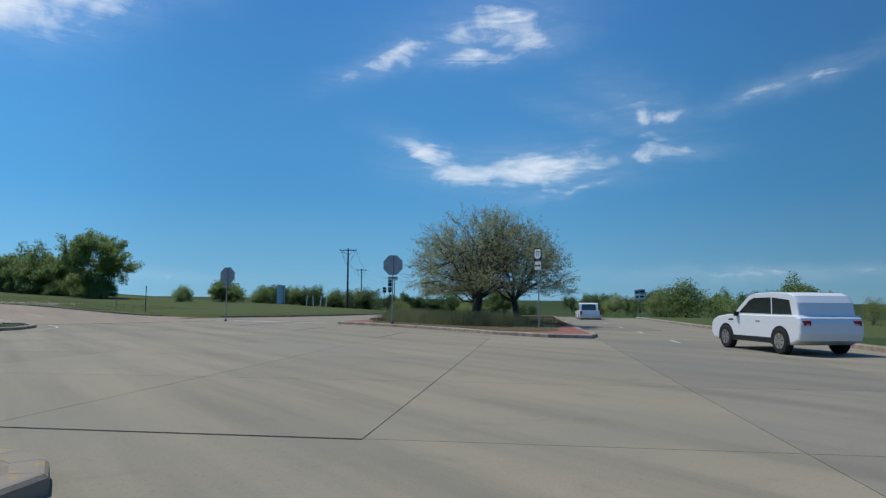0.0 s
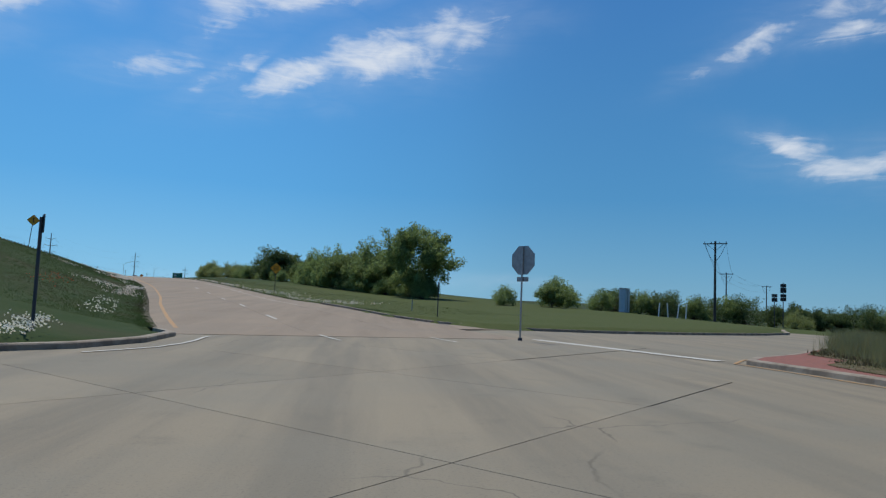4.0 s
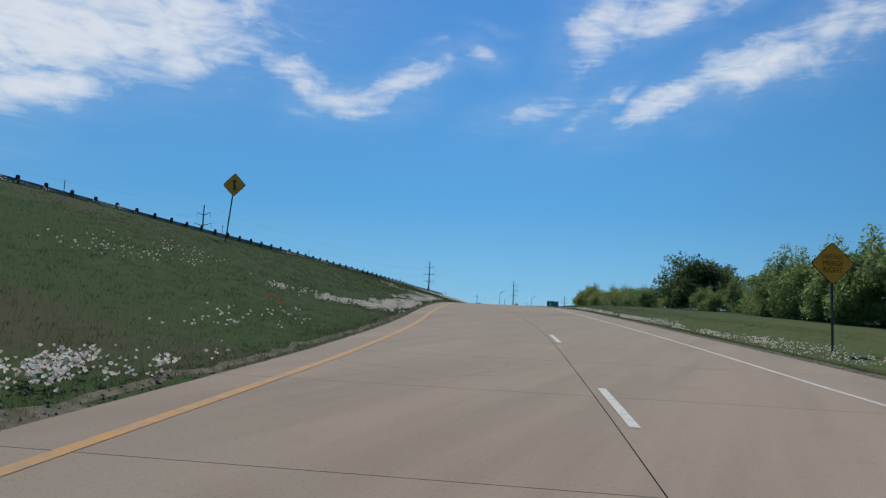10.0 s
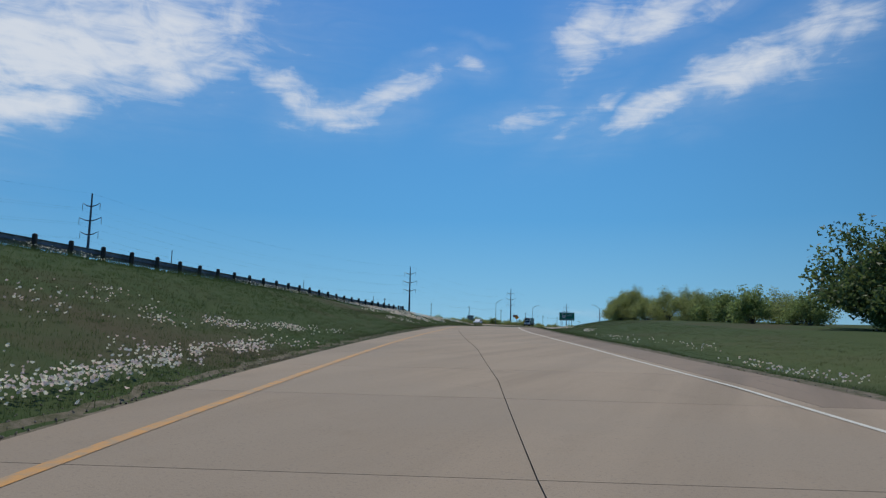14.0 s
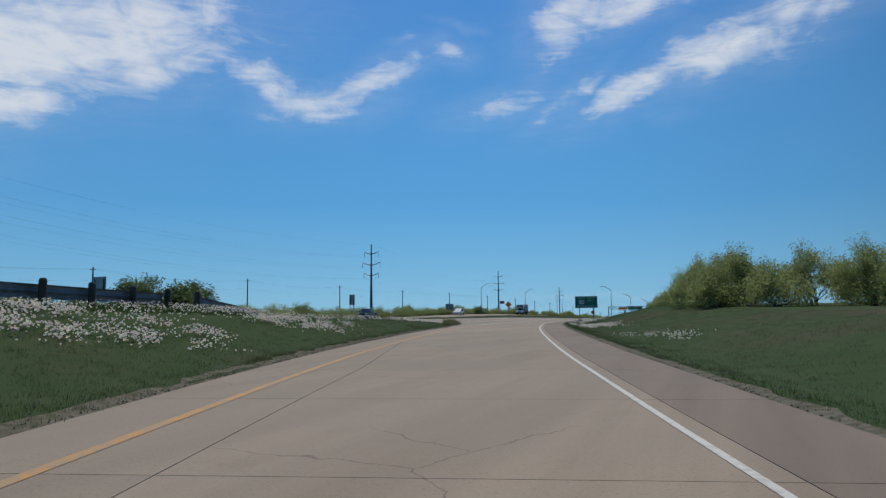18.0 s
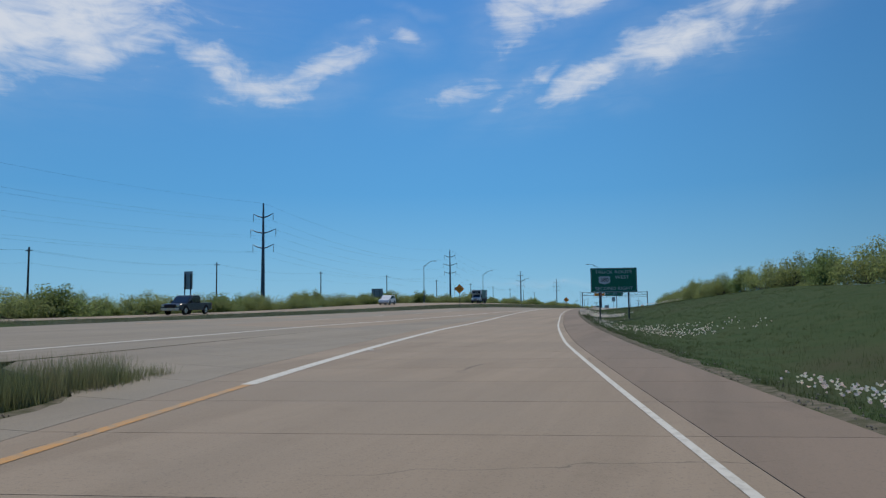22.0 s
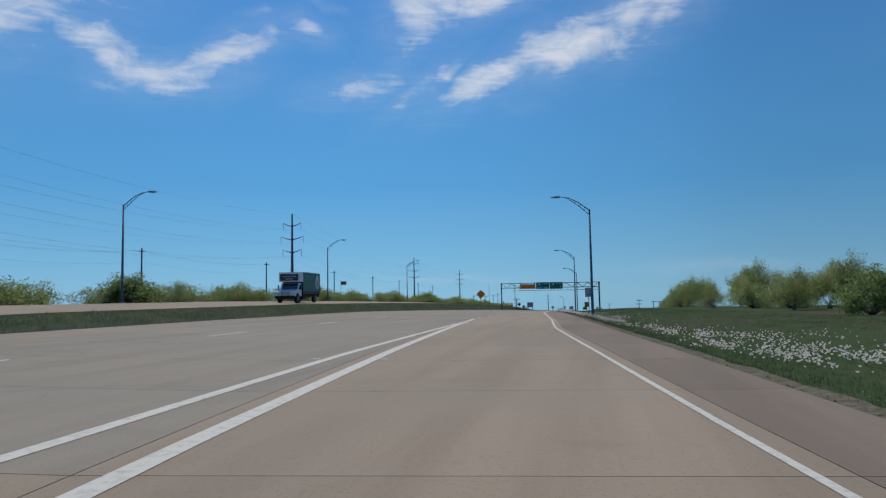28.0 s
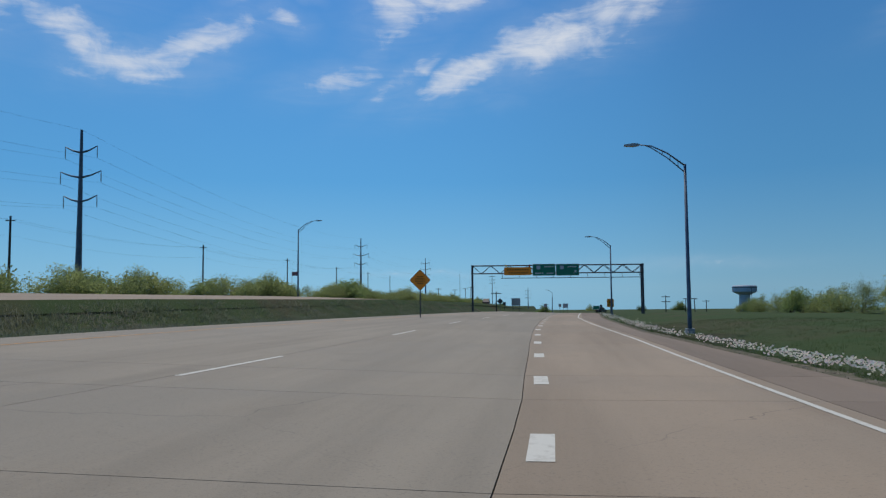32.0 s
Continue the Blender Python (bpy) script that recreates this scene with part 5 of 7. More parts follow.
for s, o, k, sc in ((254, 18.8, "willow", .80), (259, 19.5, "willow", .86), (265, 18.5, "willow", .80), (272, 19, "willow", .72), (250, 24, "willow", .8), (280, 19.5, "willow", .5), (247, 20, "bush_y", 1.3), (252, 16.5, "bush_y", 1.2), (256, 17, "bush", 1.1), (262, 16.5, "bush_y", 1.2), (269, 17, "bush_y", 1.15), (275, 17.5, "bush", 1.0), (244, 26, "willow", .78), (238, 27, "willow", .7), (348, 20, "willow", .48), (354, 20.5, "willow", .56), (360, 22.5, "willow", .6), (366, 20, "bush_y", .9), (374, 18.5, "bush_y", .8), (382, 19.5, "bush", .85), (341, 21, "bush_y", 1.0), (279, 26, "bush_y", 1.0), (290, 27, "bush_y", .9), (300, 30, "thin", .6), (312, 30, "bush_y", 1.1), (324, 29, "thin", .6), (335, 32, "bush_y", 1.2), (352, 34, "willow", .7), (362, 36, "willow", .75), (372, 38, "bush_y", 1.6), (395, 33, "bush_y", 1.2), (286, 20, "bush_y", .85), (291, 20, "bush_y", .9), (296, 19.5, "bush", .8), (301, 19, "bush_y", .85), (306, 18.5, "bush_y", .8), (312, 18.5, "bush", .75), (319, 18, "bush_y", .75), (284, 24, "thin", .5), (396, 25, "willow", .62), (401, 23, "willow", .52), (404, 27, "willow", .6), (410, 26, "bush_y", 1.1), (414, 24, "bush_y", 1.0), (420, 22, "thin", .5), (425, 32, "bush_y", 1.2), (430, 30, "willow", .85), (434, 29, "willow", .75), (440, 26, "thin", .75), (446, 25, "willow", .68), (450, 29, "thin", .8), (455, 25.5, "thin", .72), (461, 27, "willow", .62), (467, 28, "bush_y", 1.1), (471, 30, "thin", .6), (477, 29, "thin", .52), (483, 30, "bush_y", .9), (489, 31, "bush_y", .85), (495, 31, "bush", .9), (501, 32, "bush_y", .85), (508, 33, "thin", .45), (515, 33, "bush_y", .8), (522, 34, "bush", .7), (530, 35, "bush_y", .6)):
    plant(k, s, o, sc, "yellow-green thicket")
# shrubs and trees beyond the junction
for s, o, k, sc in ((92, 41, "elm", .55), (96, 45, "bush", 1.3), (99, 49, "bush", 1.0), (92, 34, "bush", .8), (97, 53, "bush", 1.0), (100, 63.5, "bush", 1.2), (100, 68.5, "bush_d", 1.3), (97, 73.5, "bush_d", 1.2), (95, 79, "bush_d", 1.4), (91, 88, "oak", .45), (88, 96, "bush_d", 1.5), (84, 104, "bush_d", 1.4), (99, 57, "bush_d", 1.1), (101, 61, "bush_d", 1.1), (99, 66, "bush_d", 1.0), (97, 71, "bush", 1.1), (96, 76, "bush", 1.3), (92, 84, "oak", .5), (90, 92, "oak", .48), (88, 100, "bush", 1.4), (86, 108, "bush", 1.2), (80, 117, "bush_d", 1.2), (74, 62, "bush_y", .8), (64, 66, "bush_y", .75)):
    plant(k, s, o, sc, "junction shrubs")
for i in range(16):
    q = rnd((3.5, 15), 34 + i * 11)
    plant(("bush_d", "bush", "bush_y", "bush_d")[i % 4], q[0] + rt.uniform(-3, 2), q[1] + rt.uniform(-2, 2), rt.uniform(.8, 1.4), "cross street shrubs", z=0.1)
for s, o, k, sc in ((11, 29.5, "elm", .52), (7, 30.5, "thin", .35), (24, 62, "elm", .5), (1.5, 20.5, "thin", .45)):
    plant(k, s, o, sc, "cross street shrubs", z=0.1)
# the hedge of shrubs past the opposite carriageway
for i in range(150):
    s = 200 + i * 3.6
    plant(("bush_y", "bush", "bush_y", "thin")[i % 4] if i % 23 else "willow", s, opp_a(s) - 12.5 - rt.uniform(0, 11), (0.6 if i % 23 == 0 else rt.uniform(1.25, 1.7)) if i % 4 != 3 else rt.uniform(.42, .62), "highway hedge", .66 if i % 4 != 3 and i % 23 else 1.0)


def thicket(name, spots, mat, label, seed, leaves=900):
    """One long mass of low twiggy shrubs: many leaf clumps on short stems."""
    rg = random.Random(seed)
    ms = Mesh()
    for s, o, wide, high in spots:
        b = W(s, o, terr(s, o))
        tops = [Vector((rg.gauss(0, .42) * wide, rg.gauss(0, .42) * wide, high * rg.uniform(.25, 1.0))) for _ in range(26)]
        for q in tops[::3]:
            ms.tube([b + Vector((q.x * .2, q.y * .2, -.1)), b + q * .6, b + q], [.03, .02, .008], 3, caps=False)
        for _ in range(leaves):
            q = b + rg.choice(tops) + Vector((rg.gauss(0, .3), rg.gauss(0, .3), rg.gauss(0, .24)))
            sz = rg.uniform(.10, .20)
            a = Vector((rg.gauss(0, 1), rg.gauss(0, 1), rg.gauss(0, .8))).normalized()
            c = a.orthogonal().normalized() * sz
            w = a.cross(c) * .6
            ms.poly([q - c * .5 - w * .5, q - c * .3 + w * .6, q + c * .6])
    return tagged(part(name, ms, M[mat]), label, "thicket", kind="stuff")


line_ = [(203 + i * 4.2, 1.5 + 0.6 * rt.random(), 1.5 + 0.6 * rt.random()) for i in range(125)]
thicket("roadside_thicket", [(s + rt.uniform(-1, 1), opp_a(s) - 12.0 - rt.uniform(0, 4), w, h) for s, w, h in line_], "leaf_yel", "continuous low yellow-green thicket past the far carriageway", 61)
line_ = [rnd((1.0, 17), 30 + i * 4.6) for i in range(38)]
thicket("street_thicket", [(a - rt.uniform(0, 4), b + rt.uniform(-2, 2), 1.7, rt.uniform(1.9, 2.8)) for a, b in line_], "leaf", "continuous green thicket along the cross street", 62)
plant("oak", 289, -63, 1.45, "highway hedge", .74)
plant("oak", 232, -66, .7, "highway hedge")
# far rows on the plain
for i in range(46):
    a = -700 + i * 32
    plant(("bush_d", "bush", "bush_y")[i % 3], 900 + rt.uniform(-60, 60), a, rt.uniform(1.6, 2.6), "far tree line", z=-12.5)


# ---- posts, signs and rails ----
def octagon(ms, c, r, y0, y1):
    lo = [Vector((c[0] + r * math.cos(math.radians(22.5 + 45 * k)), y0, c[2] + r * math.sin(math.radians(22.5 + 45 * k)))) for k in range(8)]
    ms.hull(lo, [Vector((p.x, y1, p.z)) for p in lo])


def panel(ms, cx, cz, w, h, y0, y1, r=0.04):
    """A plate with cut corners, its face in the plane of x and z."""
    x0, x1, z0, z1 = cx - w / 2, cx + w / 2, cz - h / 2, cz + h / 2
    ring = [(x0 + r, z0), (x1 - r, z0), (x1, z0 + r), (x1, z1 - r), (x1 - r, z1), (x0 + r, z1), (x0, z1 - r), (x0, z0 + r)]
    ms.hull([Vector((x, y0, z)) for x, z in ring], [Vector((x, y1, z)) for x, z in ring])


def diamond(ms, cz, r, y0, y1):
    ring = []
    for k in range(4):
        a = math.pi / 2 * k
        for e in (-0.07, 0.07):
            ring.append((r * math.cos(a + e), cz + r * math.sin(a + e)))
    ms.hull([Vector((x, y0, z)) for x, z in ring], [Vector((x, y1, z)) for x, z in ring])


def post(th, h, r=0.035, mat="galv", x=0.0, y=0.0, name="post"):
    ms = Mesh()
    ms.tube([(x, y, -0.3), (x, y, h)], r, 10)
    return part(name, ms, M[mat], th)


FACE = Matrix.Rotation(radians(90), 4, "X")  # text that faces -y, towards oncoming traffic


def stop_sign(s, o, turn, cz, tall, r=0.66, plaque=True):
    th = thing("stop_sign", stand(s, o, turn, 0.0 if s > 40 else 0.15), "grey back of a tall octagonal stop sign on a steel post", "sign", "stop signs")
    post(th, tall, 0.04)
    ms = Mesh()
    octagon(ms, (0, 0, cz), r, 0.045, 0.06)
    part("plate", ms, M["signback"], th)
    ms = Mesh()
    octagon(ms, (0, 0, cz), r * 0.97, 0.061, 0.065)
    part("face", ms, M["lampred"], th, "red face")
    ms = Mesh()
    ms.box((0, 0.02, cz), (0.05, 0.04, r * 1.8))
    part("stiffener", ms, M["galv"], th)
    if plaque:
        ms = Mesh()
        panel(ms, 0, cz - r - 0.15, 0.62, 0.2, 0.045, 0.058, 0.03)
        part("plaque", ms, M["signback"], th)
    ms = Mesh()
    ms.tube([(0, 0, -0.2), (0, 0, 0.12)], [0.11, 0.09], 10)
    part("footing", ms, M["darksteel"], th)
    return th


def shield(ms, cx, cz, w, h, y0, y1):
    ring = [(-.32, .5), (-.12, .44), (0, .5), (.12, .44), (.32, .5), (.5, .33), (.43, .16), (.5, -.08), (.40, -.33), (.14, -.42), (0, -.5), (-.14, -.42), (-.40, -.33), (-.5, -.08), (-.43, .16), (-.5, .33)]
    ring = ring[::-1]
    ms.hull([Vector((cx + x * w, y0, cz + z * h)) for x, z in ring], [Vector((cx + x * w, y1, cz + z * h)) for x, z in ring])


# signs at the junction; each is turned to face its own traffic
stop_sign(30.6, 9.1, -64, 3.62, 4.15)
stop_sign(46.2, 8.3, -70, 3.40, 3.9)
th = thing("route_sign", stand(20.2, 8.6, -114, 0.15), "black route shield sign over an arrow plate on a post", "sign")
post(th, 4.25, 0.035)
ms = Mesh()
panel(ms, 0, 3.85, 0.62, 0.66, -0.06, -0.045)
part("plate", ms, M["sblack"], th)
ms = Mesh()
shield(ms, 0, 3.86, 0.54, 0.56, -0.066, -0.061)
part("shield", ms, M["swhite"], th)
words("numerals", "77", 0.40, M["sblack"], th, Matrix.Translation((0, -0.069, 3.87)) @ FACE, 0.85)
ms = Mesh()
panel(ms, 0, 3.26, 0.5, 0.42, -0.06, -0.045)
part("arrow_plate", ms, M["swhite"], th)
ms = Mesh()
for k in (-1, 1):
    ms.hull([Vector((k * x, -0.066, 3.26 + z)) for x, z in ((0.02, -.035), (0.11, -.035), (0.11, -.11), (0.21, 0), (0.11, .11), (0.11, .035), (0.02, .035))], [Vector((k * x, -0.0615, 3.26 + z)) for x, z in ((0.02, -.035), (0.11, -.035), (0.11, -.11), (0.21, 0), (0.11, .11), (0.11, .035), (0.02, .035))])
part("arrow", ms, M["sblack"], th)

th = thing("corner_sign", stand(42.4, -8.9, 104), "slim roadside sign on a dark leaning post, its plate coloured as if shaded", "sign")
ms = Mesh()
ms.tube([(0, 0, -0.3), (0.12, 0, 2.95)], 0.045, 8)
part("post", ms, M["darksteel"], th)
ms = Mesh()
panel(ms, 0.12, 2.78, 0.45, 0.5, -0.06, -0.046)
# the shade on the plate's back is put into its dark material
part("plate", ms, M["darksteel"], th)

th = thing("marker_post", stand(66.5, 13.5), "dark slender steel post at the meadow kerb", "post")
post(th, 2.6, 0.04, "darksteel")
ms = Mesh()
panel(ms, 0, 2.35, 0.08, 0.5, -0.05, -0.04, 0.01)
part("plate", ms, M["darksteel"], th)
th = thing("delineator", stand(74, 14.5), "short grey delineator post in the verge", "post")
post(th, 0.9, 0.04, "signback")

th = thing("merge_sign", stand(126, -17.9, -4), "amber diamond merge sign on a leaning post by the rail", "sign")
b0 = terr(126, -17.9)
hh = 10.15 - b0
ms = Mesh()
ms.tube([(-0.35, 0, -0.3), (0.0, 0, hh + 0.5)], 0.045, 8)
part("post", ms, M["darksteel"], th)
ms = Mesh()
diamond(ms, hh, 0.72, -0.07, -0.05)
part("plate", ms, M["sblack"], th)
ms = Mesh()
diamond(ms, hh, 0.685, -0.078, -0.071)
part("face", ms, M["syellow"], th)
ms = Mesh()
for pts in (((-.06, -.42), (.06, -.42), (.06, .22), (-.06, .22)), ((-.17, .2), (.17, .2), (0, .45)), ((.06, -.12), (.06, .02), (.24, -.28), (.24, -.42), (.16, -.42), (.16, -.3))):
    ring = [Vector((x * .83, -0.085, hh + z * .83)) for x, z in pts]
    ms.hull(ring, [Vector((p.x, -0.0785, p.z)) for p in ring])
part("symbol", ms, M["sblack"], th)

th = thing("warning_sign", stand(109.5, 10.3, 3), "amber diamond warning sign with black and faded words", "sign")
b0 = terr(109.5, 10.3)
hh = 5.05 - b0
post(th, hh + 0.6, 0.045, "darksteel")
ms = Mesh()
diamond(ms, hh, 0.74, -0.07, -0.05)
part("plate", ms, M["sblack"], th)
ms = Mesh()
diamond(ms, hh, 0.705, -0.078, -0.071)
part("face", ms, M["syellow"], th)
for dz, text, mat in ((0.24, "LANE ENDS", "sbrown"), (0.0, "MERGE", "sblack"), (-0.24, "RIGHT", "sblack")):
    words("lettering", text, 0.23 if dz > 0 else 0.27, M[mat], th, Matrix.Translation((0, -0.082, hh + dz)) @ FACE, 0.62 if dz > 0 else 0.9)


def sign_board(th, w, h, cz, px, mat, back="signback"):
    for x in px:
        ms = Mesh()
        ms.box((x, 0.05, cz / 2 - 0.2), (0.10, 0.13, cz + h - 0.2), bev=0.012)
        part("post", ms, M["darksteel"], th)
    ms = Mesh()
    panel(ms, 0, cz, w, h, -0.045, -0.02, 0.02)
    part("panel", ms, M[back], th)
    ms = Mesh()
    panel(ms, 0, cz, w - 0.01, h - 0.01, -0.052, -0.046, 0.02)
    part("face", ms, M[mat], th)
    if mat == "green":
        a, b = w / 2 - 0.05, h / 2 - 0.05
        ms = Mesh()
        for cx, z0, sx, sz in ((0, b, 2 * a - .2, .028), (0, -b, 2 * a - .2, .028), (a, 0, .028, 2 * b - .2), (-a, 0, .028, 2 * b - .2)):
            ms.box((cx, -0.055, cz + z0), (sx, 0.005, sz))
        part("border", ms, M["swhite"], th)


th = thing("guide_sign", stand(302, 6.15, 3), "large green guide sign with white lettering on two posts", "sign")
zb = terr(302, 6.15)
cz = 8.72 - 0.95 - zb
sign_board(th, 3.6, 1.92, cz, (-1.12, 1.12), "green")
words("lettering", "TRUCK ROUTE", 0.37, M["swhite"], th, Matrix.Translation((0.0, -0.056, cz + 0.62)) @ FACE, 1.15)
words("lettering", "WEST", 0.37, M["swhite"], th, Matrix.Translation((0.66, -0.056, cz + 0.2)) @ FACE, 1.15)
words("lettering", "SECOND RIGHT", 0.37, M["swhite"], th, Matrix.Translation((0.0, -0.056, cz - 0.68)) @ FACE, 1.1)
ms = Mesh()
shield(ms, -0.72, cz - 0.02, 0.95, 0.68, -0.06, -0.054)
part("shield", ms, M["swhite"], th)
words("numerals", "380", 0.46, M["sblack"], th, Matrix.Translation((-0.72, -0.064, cz)) @ FACE, 0.95)

th = thing("speed_sign", stand(426.2, 9.1, 0), "white speed limit sign on a steel post", "sign")
hh = 6.08 - terr(426.2, 9.1)
post(th, hh + 0.4, 0.04, "darksteel")
ms = Mesh()
panel(ms, 0, hh, 0.84, 1.11, -0.06, -0.046, 0.06)
part("plate", ms, M["sblack"], th)
ms = Mesh()
panel(ms, 0, hh, 0.80, 1.07, -0.064, -0.061, 0.06)
part("face", ms, M["swhite"], th)
words("lettering", "SPEED", 0.25, M["sblack"], th, Matrix.Translation((0, -0.068, hh + 0.38)) @ FACE, 0.95)
words("lettering", "LIMIT", 0.25, M["sblack"], th, Matrix.Translation((0, -0.068, hh + 0.12)) @ FACE, 1.0)
words("numerals", "60", 0.54, M["sblack"], th, Matrix.Translation((0, -0.068, hh - 0.27)) @ FACE, 1.0)

for s, o, cz_, w in ((363.5, -17.2, 8.35, 0.76), (470.2, -7.7, 6.08, 0.78)):
    th = thing("curve_warning_sign", stand(s, o, 4), "amber diamond warning sign in the grass median", "sign", "median diamond signs")
    hh = cz_ - terr(s, o)
    post(th, hh + 0.3, 0.05, "darksteel")
    ms = Mesh()
    diamond(ms, hh, w + 0.04, -0.07, -0.05)
    part("plate", ms, M["sblack"], th)
    ms = Mesh()
    diamond(ms, hh, w, -0.078, -0.071)
    part("face", ms, M["sorange"], th)
    for dz, wd in ((0.27, 0.5), (0.09, 0.8), (-0.09, 0.8), (-0.27, 0.5)):
        ms = Mesh()
        for i in range(6):
            ms.box((-wd / 2 + wd * (i + .5) / 6, -0.083, hh + dz), (wd / 9, 0.008, 0.10))
        part("lettering_bars", ms, M["sbrown"], th)

th = thing("rear_guide_sign", stand(380.3, -38.6, 180), "grey ribbed back of a guide sign on two posts", "sign")
zb = terr(380.3, -38.6)
sign_board(th, 2.5, 1.9, 9.0 - .95 - zb, (-0.6, 0.6), "green")
ms = Mesh()
for k in range(6):
    ms.box((-1.05 + k * 0.42, 0.0, 8.05 - zb), (0.05, 0.04, 1.86))
part("ribs", ms, M["darksteel"], th)
th = thing("rear_panel_sign", stand(322, -43.2, 170), "tall pale back of a sign past the far carriageway", "sign")
zb = terr(322, -43.2)
sign_board(th, 1.3, 2.2, 9.2 - zb, (-0.45, 0.45), "signback")
th = thing("rear_panel_sign", stand(263, -53, 165), "weathered grey sign back beyond the guard rail", "sign")
zb = terr(263, -53)
sign_board(th, 2.3, 1.8, 10.1 - zb, (-0.8, 0.8), "signback")

# cluster of route signs and a pale cabinet on the far side of the junction
th = thing("sign_cluster", stand(72, 56.8, 110, 0.2), "stacked dark route signs on two posts", "sign")
post(th, 4.9, 0.04, "darksteel")
post(th, 3.6, 0.04, "darksteel", x=0.9)
for x, z, w, h in ((0, 4.6, .6, .35), (0, 4.1, .62, .6), (0, 3.5, .6, .35), (0, 3.1, .6, .4), (0.9, 3.5, .6, .35), (0.9, 3.05, .6, .45)):
    ms = Mesh()
    panel(ms, x, z, w, h, -0.06, -0.045)
    part("plate", ms, M["sblack"], th)
    ms = Mesh()
    panel(ms, x, z, w * .7, h * .4, -0.068, -0.061)
    part("numeral_bar", ms, M["swhite"], th)
th = thing("utility_cabinet", stand(85.2, 46.7, 30, 1.2), "tall pale blue-grey utility cabinet on the grass", "cabinet")
ms = Mesh()
ms.box((0, 0, 1.4), (1.5, 0.8, 2.8), bev=0.05)
part("body", ms, M["sblue"], th)
ms = Mesh()
ms.box((0, 0, 2.84), (1.6, 0.9, 0.08), bev=0.03)
part("lid", ms, M["signback"], th)
ms = Mesh()
ms.box((0, -0.41, 1.4), (0.04, 0.03, 2.6))
part("door_seam", ms, M["darksteel"], th)
for s, o, tl in ((83, 50.0, 12), (82.6, 51.2, -10), (82.4, 52.4, 18), (82, 53.4, 8)):
    th = thing("leaning_post", stand(s, o, 0, .6), "short white leaning post in the grass", "post", "white leaning posts")
    ms = Mesh()
    ms.tube([(0, 0, -.2), (0.18 * tl / 10, 0, 1.9)], 0.07, 8)
    part("shaft", ms, M["swhite"], th)
for s, o in ((33.5, 62), (35.5, 66)):
    th = thing("route_sign_pair", stand(s, o, -62, 0.1), "small route signs on a post beside the cross street", "sign", "far route signs")
    post(th, 3.2, 0.04)
    for z in (2.95, 2.3):
        ms = Mesh()
        panel(ms, 0, z, 0.85, 0.6, -0.06, -0.046)
        part("plate", ms, M["swhite" if z < 2.5 else "signback"], th)
        ms = Mesh()
        ms.box((0, -0.065, z), (0.5, 0.008, 0.22))
        part("numeral_bar", ms, M["sblack"], th)

# the guard rail on the bank's crest
gr = thing("guard_rail", (0, 0, 0), "weathered steel guard rail on stout posts along the crest", "guard rail")
pm = Mesh()
pm.tube([(0, 0, -0.6), (0, 0, 0.70), (0, 0, 0.755), (0, 0, 0.775)], [0.105, 0.105, 0.085, 0.03], 10)
pmesh = pm.data("post", M["wood"])
s = 52.0
posts = []
while s < 216:
    posts.append(s)
    p0, p1 = W(s, rail_o(s), 0), W(s + 1, rail_o(s + 1), 0)
    s += 1.905 / max(1.0, (p1 - p0).length)
for s in posts:
    v = W(s, rail_o(s), rail_z(s))
    p1 = W(s + 1, rail_o(s + 1), 0)
    hd = math.degrees(math.atan2(-(p1.x - v.x), p1.y - v.y))
    ob = new("post", pmesh)
    ob.matrix_world = pose(v.x, v.y, v.z, 0, 0, hd + 90)
    ob.parent = gr
beam = [(0.0, 0.20), (0.06, 0.25), (0.06, 0.33), (0.0, 0.40), (0.06, 0.47), (0.06, 0.55), (0.0, 0.60)]
for a, b in zip(posts[:-1:2], posts[2::2]):
    ms = Mesh()
    va, vb = W(a, rail_o(a), rail_z(a)), W(b, rail_o(b), rail_z(b))
    t = (vb - va).normalized()
    n = Vector((-t.y, t.x, 0)).normalized()
    A = [va + n * (0.13 + d) + Vector((0, 0, h)) for d, h in beam] + [va + n * (0.125 + d) + Vector((0, 0, h)) for d, h in beam[::-1]]
    B = [vb + n * (0.13 + d) + Vector((0, 0, h)) for d, h in beam] + [vb + n * (0.125 + d) + Vector((0, 0, h)) for d, h in beam[::-1]]
    ms.hull(A, B)
    part("beam", ms, M["rail"], gr)
# the last length is bent down into the ground
va, vb = W(posts[-1], rail_o(posts[-1]), rail_z(posts[-1])), W(posts[-1] + 5.5, rail_o(posts[-1] + 5.5), rail_z(posts[-1] + 5.5) - 0.45)
t_ = (vb - va).normalized()
n_ = Vector((-t_.y, t_.x, 0)).normalized()
ms = Mesh()
ms.hull([va + n_ * (0.13 + d) + Vector((0, 0, h)) for d, h in beam] + [va + n_ * (0.125 + d) + Vector((0, 0, h)) for d, h in beam[::-1]], [vb + n_ * (0.13 + d) + Vector((0, 0, h)) for d, h in beam] + [vb + n_ * (0.125 + d) + Vector((0, 0, h)) for d, h in beam[::-1]])
part("end_section", ms, M["rail"], gr)
for k, s in enumerate(posts[10::9]):
    th = thing("delineator", stand(s, rail_o(s) - 0.5, 0, rail_z(s)), "slim delineator rod behind the guard rail", "post", "rail delineators")
    post(th, 1.35, 0.022, "darksteel")


